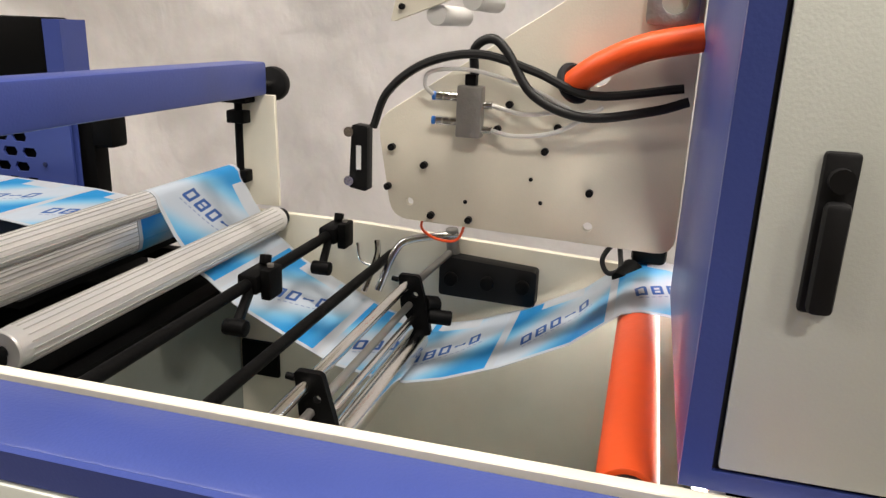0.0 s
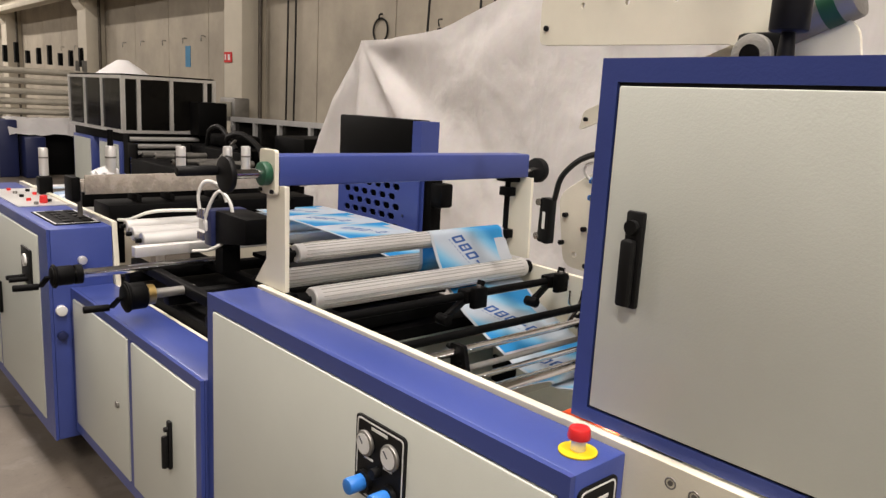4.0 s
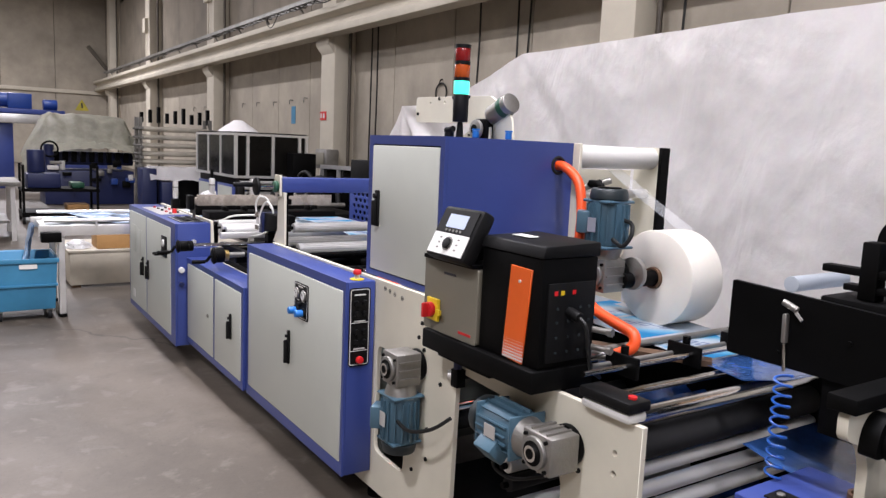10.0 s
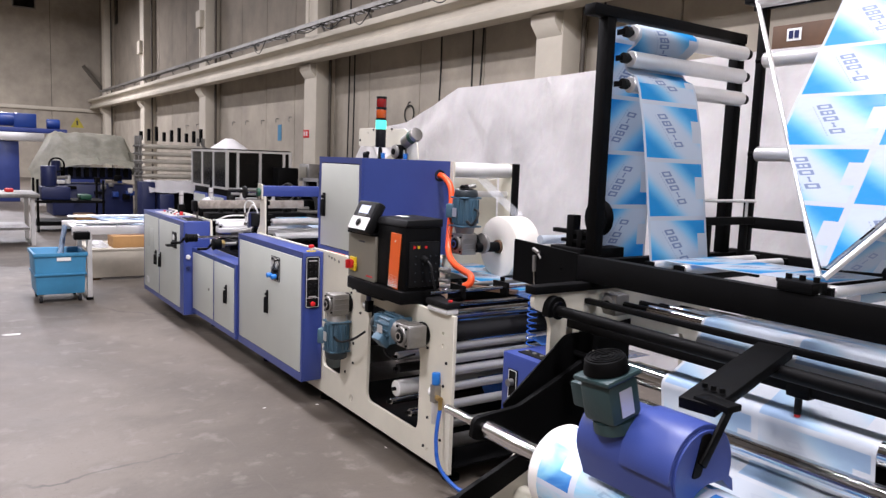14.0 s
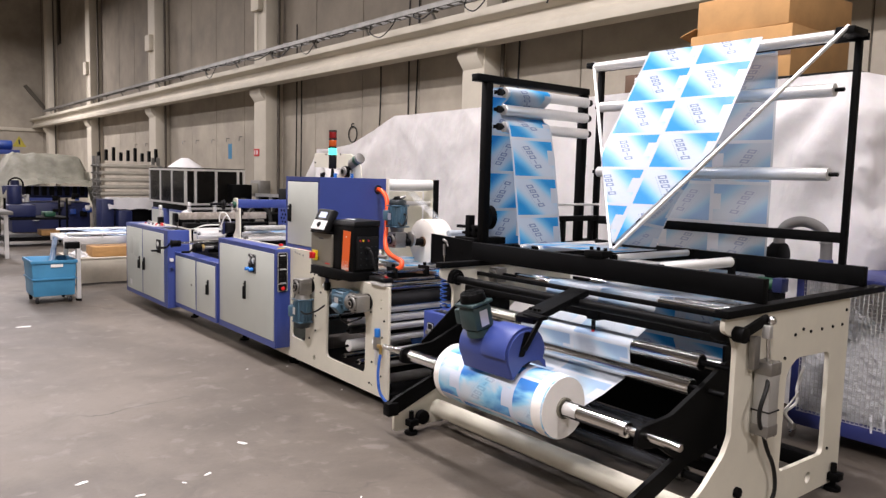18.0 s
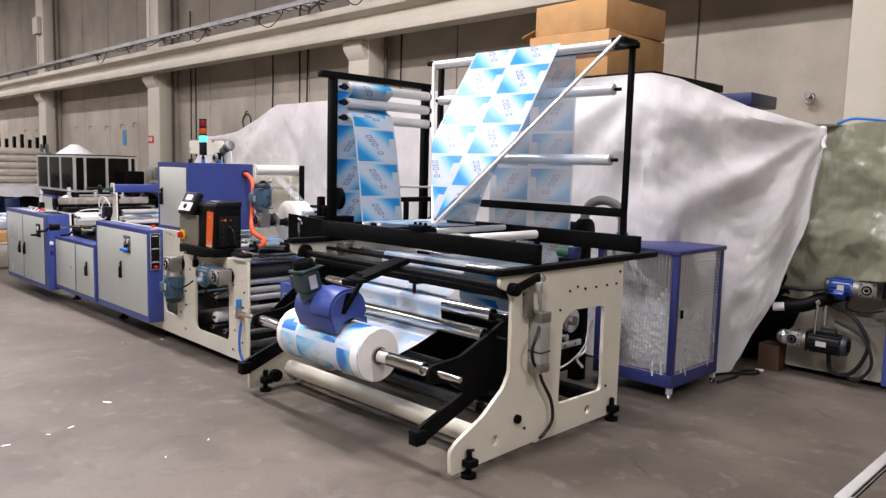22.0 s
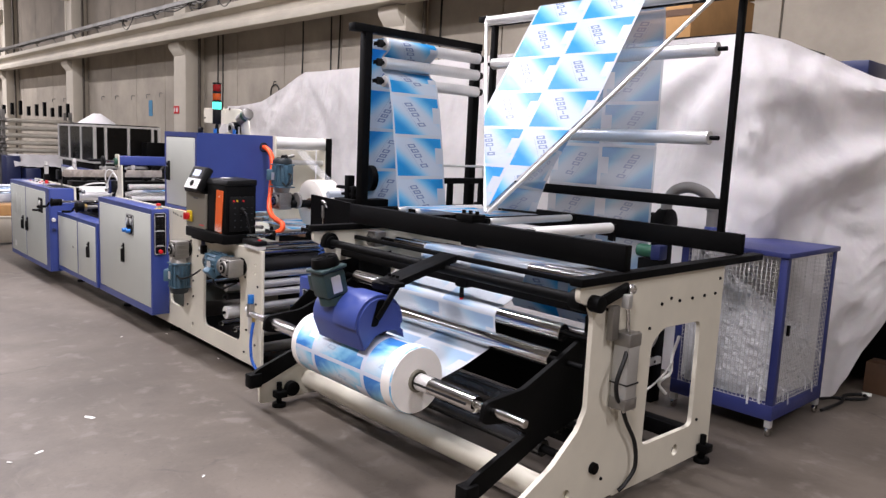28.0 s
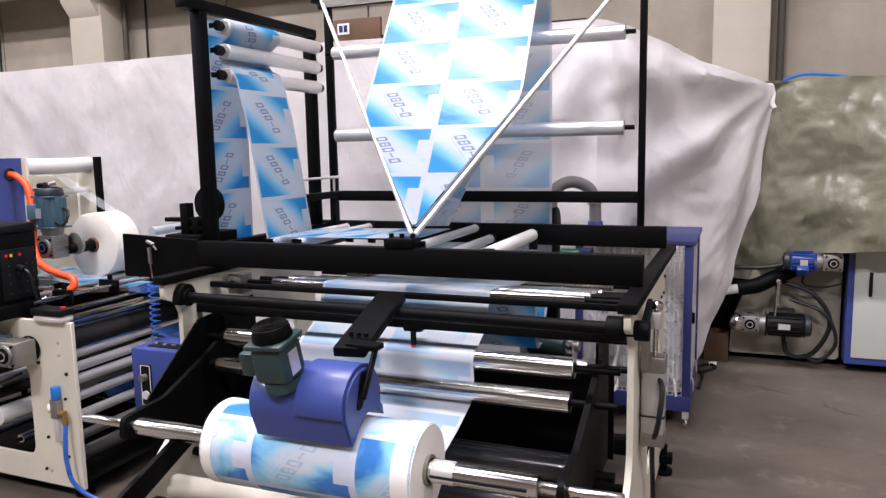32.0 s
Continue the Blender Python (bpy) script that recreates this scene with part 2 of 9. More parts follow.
def wrinkles(m, stretch, strength, depth):
    """Adds long soft creases below a cloth's fine bump."""
    t = m.node_tree
    fine = [q for q in t.nodes if q.type == "BUMP"][0]
    co = t.nodes.new("ShaderNodeTexCoord").outputs["Object"]
    mp = t.nodes.new("ShaderNodeMapping")
    mp.inputs["Scale"].default_value = stretch
    mp.inputs["Rotation"].default_value = (0.0, 0.25, 0.0)
    t.links.new(co, mp.inputs[0])
    nz = t.nodes.new("ShaderNodeTexNoise")
    nz.inputs["Scale"].default_value, nz.inputs["Detail"].default_value, nz.inputs["Distortion"].default_value = 1.0, 3, 1.2
    t.links.new(mp.outputs[0], nz.inputs["Vector"])
    bp = t.nodes.new("ShaderNodeBump")
    bp.inputs["Strength"].default_value, bp.inputs["Distance"].default_value = strength, depth
    t.links.new(nz.outputs["Fac"], bp.inputs["Height"])
    t.links.new(bp.outputs[0], fine.inputs["Normal"])


wrinkles(M["cloth"], (2.4, 2.4, 1.3), 0.34, 0.05)
M["tarp"] = mat("olive_tarpaulin", (0.40, 0.395, 0.285), 0.22, var=0.08, scale=2.5, fine=40, bump=0.2, stain=0.04)
M["tarpwhite"] = mat("pale_plastic_sheet", (0.48, 0.47, 0.39), 0.4, var=0.12, scale=2.5, fine=30, bump=0.25)
# darkened tone: the weaker light high on the wall is put into it
M["wall"] = mat("cream_concrete_wall", (0.262, 0.226, 0.177), 0.85, var=0.16, scale=0.8, fine=25, bump=0.16, stain=0.34)
# paler copy for lower panels and end wall, standing for stronger light
M["litwall"] = mat("lit_cream_concrete", (0.42, 0.373, 0.30), 0.82, var=0.14, scale=0.9, fine=25, bump=0.14, stain=0.26)
M["pillar"] = mat("cream_painted_pillar", (0.60, 0.55, 0.45), 0.75, var=0.07, scale=1.0, fine=30, bump=0.1, stain=0.12)
M["seam"] = mat("dark_joint", (0.13, 0.115, 0.092), 0.9)
M["pipe"] = mat("brown_downpipe", (0.10, 0.083, 0.064), 0.6, var=0.2)
M["ceiling"] = mat("grey_ceiling", (0.32, 0.30, 0.27), 0.9)
M["paper"] = mat("white_paper", (0.75, 0.74, 0.70), 0.8, var=0.03)
M["greyalu"] = mat("dull_anodised_aluminium", (0.46, 0.45, 0.42), 0.42, 0.4, var=0.08, bump=0.04)
M["wire"] = mat("galvanised_wire", (0.72, 0.71, 0.69), 0.4, 0.3, var=0.06)
M["bag"] = mat("clear_plastic_waste", (0.88, 0.88, 0.89), 0.16, var=0.10, scale=22, fine=60, bump=0.9)
_t = M["bag"].node_tree
_tr, _mx = _t.nodes.new("ShaderNodeBsdfTranslucent"), _t.nodes.new("ShaderNodeMixShader")
_tr.inputs[0].default_value = (0.9, 0.9, 0.91, 1)
_mx.inputs[0].default_value = 0.4
_t.links.new(_t.nodes["Principled BSDF"].outputs[0], _mx.inputs[1])
_t.links.new(_tr.outputs[0], _mx.inputs[2])
_t.links.new(_mx.outputs[0], _t.nodes["Material Output"].inputs[0])
M["darkglass"] = mat("smoked_panel", (0.006, 0.0055, 0.005), 0.2, var=0.2)
M["darkglass"].node_tree.nodes["Principled BSDF"].inputs["Specular IOR Level"].default_value = 0.15
M["wood"] = mat("brown_wood", (0.10, 0.052, 0.026), 0.7, var=0.2)
M["decal"] = mat("white_print", (0.70, 0.70, 0.68), 0.6, var=0.02, bump=0)
M["decaldark"] = mat("dark_print", (0.03, 0.03, 0.04), 0.6, var=0.02, bump=0)


def glow(name, col, strength):
    m, t, p = nodes_of(name)
    p.inputs["Base Color"].default_value = (*col, 1)
    p.inputs["Emission Color"].default_value = (*col, 1)
    p.inputs["Emission Strength"].default_value = strength
    p.inputs["Roughness"].default_value = 0.3
    return m


M["lamp"] = glow("lamp_diffuser", (1.0, 0.94, 0.86), 4.0)
M["green_on"] = glow("lit_green_lens", (0.05, 0.85, 0.62), 2.2)
M["orange_off"] = mat("amber_lens", (0.42, 0.07, 0.01), 0.25)
M["red_off"] = mat("red_lens", (0.20, 0.008, 0.008), 0.25)
M["screen"] = glow("lit_display", (0.72, 0.80, 1.0), 0.95)
M["screen"].node_tree.nodes["Principled BSDF"].inputs["Base Color"].default_value = (0.05, 0.06, 0.08, 1)
M["led"] = glow("led_strip", (0.85, 0.95, 1.0), 22.0)


for k, v in (("black", 0.09), ("blackplastic", 0.18), ("rubber", 0.15), ("cable", 0.25)):
    M[k].node_tree.nodes["Principled BSDF"].inputs["Specular IOR Level"].default_value = v


class N:
    """Sums with shader nodes."""
    def __init__(self, t):
        self.t = t

    def op(self, kind, a, b=0.0, c=0.0, clamp=False):
        m = self.t.nodes.new("ShaderNodeMath")
        m.operation, m.use_clamp = kind, clamp
        for i, v in enumerate((a, b, c)):
            if isinstance(v, (int, float)):
                m.inputs[i].default_value = v
            else:
                self.t.links.new(v, m.inputs[i])
        return m.outputs[0]

    def step(self, v, lo, hi):
        m = self.t.nodes.new("ShaderNodeMapRange")
        m.interpolation_type = "SMOOTHSTEP"
        m.inputs["From Min"].default_value, m.inputs["From Max"].default_value = lo, hi
        self.t.links.new(v, m.inputs["Value"])
        return m.outputs[0]

    def mix(self, f, a, b):
        m = self.t.nodes.new("ShaderNodeMix")
        m.data_type = "RGBA"
        for k, v in (("Factor", f), ("A", a), ("B", b)):
            if isinstance(v, tuple):
                m.inputs[k].default_value = (*v, 1)
            elif isinstance(v, (int, float)):
                m.inputs[k].default_value = v
            else:
                self.t.links.new(v, m.inputs[k])
        return m.outputs["Result"]


def film_material(name, alpha=1.0, rough=0.26, tint=(0.60, 0.64, 0.685), fade=1.0, mark=0.60, deep=(0.025, 0.33, 0.68), ragged=0.0, ink=(0.022, 0.07, 0.28)):
    """Printed bag film: one cell of u, v is one bag, with a white border, blue corners and a slanting dark-blue mark."""
    m, t, p = nodes_of(name)
    n = N(t)
    uv = t.nodes.new("ShaderNodeUVMap").outputs[0]
    s = t.nodes.new("ShaderNodeSeparateXYZ")
    t.links.new(uv, s.inputs[0])
    u, v = n.op("FRACT", s.outputs[0]), n.op("FRACT", s.outputs[1])
    inside = n.op("MULTIPLY", n.op("MULTIPLY", n.step(u, 0.03, 0.036), n.step(n.op("SUBTRACT", 1.0, u), 0.03, 0.036)),
                  n.op("MULTIPLY", n.step(v, 0.035, 0.042), n.step(n.op("SUBTRACT", 1.0, v), 0.035, 0.042)))
    notch = n.op("MULTIPLY", n.step(u, 0.83, 0.836), n.op("MULTIPLY", n.step(v, 0.33, 0.336), n.step(n.op("SUBTRACT", 1.0, v), 0.27, 0.276)))
    diag = n.op("ADD", n.op("MULTIPLY", u, 1.05), n.op("MULTIPLY", v, 0.95))
    hi = n.step(diag, 1.08, 1.72)
    lo = n.step(n.op("SUBTRACT", 1.0, diag), 0.08, 0.70)
    blue = n.op("MAXIMUM", hi, lo)
    wisp = t.nodes.new("ShaderNodeTexNoise")
    wisp.inputs["Scale"].default_value, wisp.inputs["Detail"].default_value = 2.2, 3
    t.links.new(uv, wisp.inputs["Vector"])
    blue = n.op("MULTIPLY", blue, n.op("ADD", 0.78, n.op("MULTIPLY", wisp.outputs["Fac"], 0.5)), clamp=True)
    if ragged:
        blot = t.nodes.new("ShaderNodeTexNoise")
        blot.inputs["Scale"].default_value, blot.inputs["Detail"].default_value, blot.inputs["Distortion"].default_value = 1.7, 3, 0.8
        t.links.new(uv, blot.inputs["Vector"])
        blue = n.op("ADD", n.op("MULTIPLY", blue, 0.75), n.op("MULTIPLY", n.op("SUBTRACT", blot.outputs["Fac"], 0.41), ragged * 3.0), clamp=True)
    col = n.mix(n.step(blue, 0.0, 0.6), (0.60, 0.67, 0.74), (0.23, 0.58, 0.80))
    col = n.mix(n.step(blue, 0.40, 1.05), col, deep)
    # the slanting mark: a row of plain leaning ring strokes with a thin line of dots beside it
    a = n.op("SUBTRACT", u, 0.48)
    b = n.op("SUBTRACT", v, 0.5)
    along = n.op("ADD", n.op("MULTIPLY", a, 0.45), n.op("MULTIPLY", b, -0.893))
    cross = n.op("ADD", n.op("MULTIPLY", a, 0.893), n.op("MULTIPLY", b, 0.45))
    cell = n.op("MULTIPLY", n.op("ADD", along, 0.36), 7.6)
    idx, f = n.op("FLOOR", cell), n.op("SUBTRACT", n.op("FRACT", cell), 0.5)
    dash = n.op("COMPARE", idx, 3.0, 0.1)
    lean = n.op("ABSOLUTE", n.op("ADD", f, n.op("MULTIPLY", cross, -2.6)))
    high = n.op("MULTIPLY", n.op("ABSOLUTE", cross), 7.6)
    outer = n.op("MAXIMUM", n.op("SUBTRACT", lean, 0.40), n.op("SUBTRACT", high, n.op("SUBTRACT", 0.56, n.op("MULTIPLY", dash, 0.42))))
    inner = n.op("MAXIMUM", n.op("SUBTRACT", lean, 0.17), n.op("SUBTRACT", high, 0.30))
    ring_ = n.op("MULTIPLY", n.step(n.op("MULTIPLY", outer, -1.0), 0.0, 0.06), n.step(inner, -0.03, 0.03))
    waist = n.step(n.op("ABSOLUTE", n.op("SUBTRACT", n.op("MULTIPLY", cross, 7.6), 0.0)), 0.03, 0.10)
    stroke = n.op("MAXIMUM", ring_, n.op("MULTIPLY", n.op("MULTIPLY", n.op("SUBTRACT", 1.0, waist), n.op("MODULO", idx, 2.0)), n.step(n.op("MULTIPLY", outer, -1.0), 0.0, 0.06)))
    within = n.op("MULTIPLY", n.op("GREATER_THAN", idx, -0.5), n.op("LESS_THAN", idx, 4.5))
    small = n.op("MULTIPLY", n.step(n.op("SUBTRACT", 0.008, n.op("ABSOLUTE", n.op("SUBTRACT", cross, -0.105))), 0.0, 0.004), n.op("LESS_THAN", n.op("FRACT", n.op("MULTIPLY", cell, 2.6)), 0.62))
    stroke = n.op("MULTIPLY", n.op("MAXIMUM", n.op("MULTIPLY", stroke, mark), n.op("MULTIPLY", small, mark * 0.5)), within)
    col = n.mix(stroke, col, ink)
    col = n.mix(n.op("MULTIPLY", inside, n.op("SUBTRACT", 1.0, notch)), tint, col)
    if fade < 1.0:
        col = n.mix(1.0 - fade, col, tint)
    t.links.new(col, p.inputs["Base Color"])
    p.inputs["Roughness"].default_value = rough
    p.inputs["Specular IOR Level"].default_value = 0.30
    w = t.nodes.new("ShaderNodeTexNoise")
    w.inputs["Scale"].default_value, w.inputs["Detail"].default_value = 5.0, 2
    t.links.new(uv, w.inputs["Vector"])
    bp = t.nodes.new("ShaderNodeBump")
    bp.inputs["Strength"].default_value, bp.inputs["Distance"].default_value = 0.25, 0.01
    t.links.new(w.outputs["Fac"], bp.inputs["Height"])
    t.links.new(bp.outputs[0], p.inputs["Normal"])
    if alpha < 1.0:
        tr = t.nodes.new("ShaderNodeBsdfTranslucent")
        t.links.new(col, tr.inputs[0])
        ms = t.nodes.new("ShaderNodeMixShader")
        ms.inputs[0].default_value = 0.46
        t.links.new(p.outputs[0], ms.inputs[1]), t.links.new(tr.outputs[0], ms.inputs[2])
        tp = t.nodes.new("ShaderNodeBsdfTransparent")
        m2 = t.nodes.new("ShaderNodeMixShader")
        m2.inputs[0].default_value = 1.0 - alpha
        t.links.new(ms.outputs[0], m2.inputs[1]), t.links.new(tp.outputs[0], m2.inputs[2])
        t.links.new(m2.outputs[0], t.nodes["Material Output"].inputs[0])
    return m


def clear_material():
    """Thin clear film: mostly see-through, with a faint white haze and gloss."""
    m, t, p = nodes_of("clear_film")
    p.inputs["Base Color"].default_value = (0.85, 0.87, 0.90, 1)
    p.inputs["Roughness"].default_value = 0.15
    tp = t.nodes.new("ShaderNodeBsdfTransparent")
    ms = t.nodes.new("ShaderNodeMixShader")
    ms.inputs[0].default_value = 0.11
    t.links.new(tp.outputs[0], ms.inputs[1]), t.links.new(p.outputs[0], ms.inputs[2])
    t.links.new(ms.outputs[0], t.nodes["Material Output"].inputs[0])
    return m


M["clearweb"] = clear_material()


def floor_material():
    """Worn concrete: broad tone changes, dirt, specks, fine cracks and scuffs."""
    m, t, p = nodes_of("worn_concrete_floor")
    n = N(t)
    co = t.nodes.new("ShaderNodeTexCoord").outputs["Object"]

    def noise_at(scale, detail=4, dist=0.0, stretch=None):
        src = co
        if stretch:
            mp = t.nodes.new("ShaderNodeMapping")
            mp.inputs["Scale"].default_value = stretch
            t.links.new(co, mp.inputs[0])
            src = mp.outputs[0]
        x = t.nodes.new("ShaderNodeTexNoise")
        x.inputs["Scale"].default_value, x.inputs["Detail"].default_value, x.inputs["Distortion"].default_value = scale, detail, dist
        x.inputs["Roughness"].default_value = 0.62
        t.links.new(src, x.inputs["Vector"])
        return x.outputs["Fac"]
    col = n.mix(n.step(noise_at(0.45, 6, 0.4), 0.36, 0.64), (0.074, 0.060, 0.046), (0.136, 0.113, 0.090))
    col = n.mix(n.op("MULTIPLY", n.step(noise_at(2.1, 7, 0.8), 0.48, 0.70), 0.55), col, (0.076, 0.062, 0.048))
    col = n.mix(n.op("MULTIPLY", n.step(noise_at(5.5, 6, 0.3), 0.55, 0.68), 0.45), col, (0.19, 0.166, 0.145))
    col = n.mix(n.op("MULTIPLY", n.step(noise_at(38, 3), 0.60, 0.72), 0.5), col, (0.055, 0.046, 0.040))
    col = n.mix(n.op("MULTIPLY", n.step(noise_at(9, 5, 0.2, (0.25, 2.4, 1)), 0.62, 0.74), 0.3), col, (0.19, 0.17, 0.155))
    v = t.nodes.new("ShaderNodeTexVoronoi")
    v.feature = "DISTANCE_TO_EDGE"
    v.inputs["Scale"].default_value = 0.33
    w = t.nodes.new("ShaderNodeMix")
    w.data_type = "VECTOR"
    nz = t.nodes.new("ShaderNodeTexNoise")
    nz.inputs["Scale"].default_value, nz.inputs["Detail"].default_value = 1.8, 5
    t.links.new(co, nz.inputs["Vector"])
    w.inputs["Factor"].default_value = 0.35
    t.links.new(co, w.inputs["A"])
    t.links.new(nz.outputs["Color"], w.inputs["B"])
    t.links.new(w.outputs["Result"], v.inputs["Vector"])
    crack = n.op("MULTIPLY", n.op("SUBTRACT", 1.0, n.step(v.outputs["Distance"], 0.0008, 0.0035)), n.step(noise_at(0.7, 3), 0.48, 0.60))
    col = n.mix(n.op("MULTIPLY", crack, 0.75), col, (0.035, 0.029, 0.025))
    oil = n.op("MULTIPLY", n.step(noise_at(1.15, 5, 1.4), 0.60, 0.72), 0.4)
    col = n.mix(oil, col, (0.050, 0.040, 0.031))
    t.links.new(col, p.inputs["Base Color"])
    rr = n.op("ADD", 0.40, n.op("MULTIPLY", noise_at(1.6, 5), 0.28))
    t.links.new(rr, p.inputs["Roughness"])
    bp = t.nodes.new("ShaderNodeBump")
    bp.inputs["Strength"].default_value, bp.inputs["Distance"].default_value = 0.14, 0.01
    t.links.new(noise_at(30, 4), bp.inputs["Height"])
    t.links.new(bp.outputs[0], p.inputs["Normal"])
    return m


M["floor"] = floor_material()
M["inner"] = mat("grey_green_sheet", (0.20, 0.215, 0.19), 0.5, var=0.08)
M["cageblue"] = mat("deep_blue_enamel", (0.026, 0.034, 0.14), 0.42, var=0.06, bump=0.06, fine=220)
wrinkles(M["tarp"], (3.4, 3.4, 1.8), 0.5, 0.05)
M["coversheet"] = mat("pale_plastic_cover", (0.46, 0.445, 0.36), 0.45, var=0.14, scale=4, fine=14, bump=0.5)
# film in the frame's shade: the darkening is put into this blue
M["shadedfilm"] = mat("shaded_blue_film", (0.035, 0.10, 0.30), 0.16, var=0.35, scale=5, fine=16, bump=0.35)
M["film"] = film_material("printed_film", 0.94)
M["filmnear"] = film_material("printed_film_fresh", 0.94, mark=0.92, ink=(0.012, 0.10, 0.38))
M["filmflat"] = film_material("printed_film_underside", 0.92, fade=0.42, tint=(0.70, 0.725, 0.76), mark=0.15)
M["filmback"] = film_material("printed_film_seen_through", 0.60, fade=0.68, tint=(0.78, 0.81, 0.83))
M["filmroll"] = film_material("printed_film_roll", 1.0, fade=0.95, tint=(0.60, 0.65, 0.76), mark=0.25, deep=(0.012, 0.17, 0.54), ragged=0.75)


def sheet(name, rails, mat_, parent, label="", n=10, uv=((0, 1), (0, 1)), sag=0.0, thick=0.0016, kind=""):
    """A sheet of film spanned between two edge lines, each a list of points; u runs from the first to the second."""
    (u0, u1), (v0, v1) = uv
    la, lb = [Vector(p) for p in rails[0]], [Vector(p) for p in rails[1]]
    ln = [0.0]
    for i in range(1, len(la)):
        ln.append(ln[-1] + ((la[i] - la[i - 1]).length + (lb[i] - lb[i - 1]).length) / 2)
    bm = B()
    lay = bm.loops.layers.uv.new("UVMap")
    rows = []
    for i in range(len(la)):
        rows.append([(bm.verts.new(la[i].lerp(lb[i], j / n) + Vector((0, 0, -sag * math.sin(math.pi * j / n)))), u0 + (u1 - u0) * j / n, v0 + (v1 - v0) * ln[i] / ln[-1]) for j in range(n + 1)])
    for i in range(len(rows) - 1):
        for j in range(n):
            q = (rows[i][j], rows[i][j + 1], rows[i + 1][j + 1], rows[i + 1][j])
            f = bm.faces.new([k[0] for k in q])
            for lp, k in zip(f.loops, q):
                lp[lay].uv = (k[1], k[2])
    root = parent
    while root.parent:
        root = root.parent
    bmesh.ops.translate(bm, verts=bm.verts[:], vec=-ROOT[root.name])
    bmesh.ops.solidify(bm, geom=bm.faces[:], thickness=thick)
    ob = new(name, finish(name, bm, mat_, angle=60))
    ob.parent = parent
    return tagged(ob, label, kind=kind)


# ---------- the hall ----------
WX0, WX1, WY0, WY1, WZ = -40.0, 13.0, -13.0, 6.4, 11.0
single("floor", box(B(), WX0, WY0, -0.2, WX1, WY1 + 0.4, 0.0), M["floor"], "worn grey-brown concrete factory floor with stains", "floor", kind="structure")
single("ceiling", box(B(), WX0, WY0, WZ, WX1, WY1 + 0.4, WZ + 0.2), M["ceiling"], "plain grey hall ceiling", "ceiling", kind="structure")
single("wall_south", box(B(), WX0, WY0 - 0.3, 0, WX1, WY0, WZ), M["wall"], "plain cream concrete hall wall", "wall", kind="structure")
single("wall_east", box(B(), WX1, WY0, 0, WX1 + 0.3, WY1, WZ), M["wall"], "plain cream concrete hall wall", "wall", kind="structure")


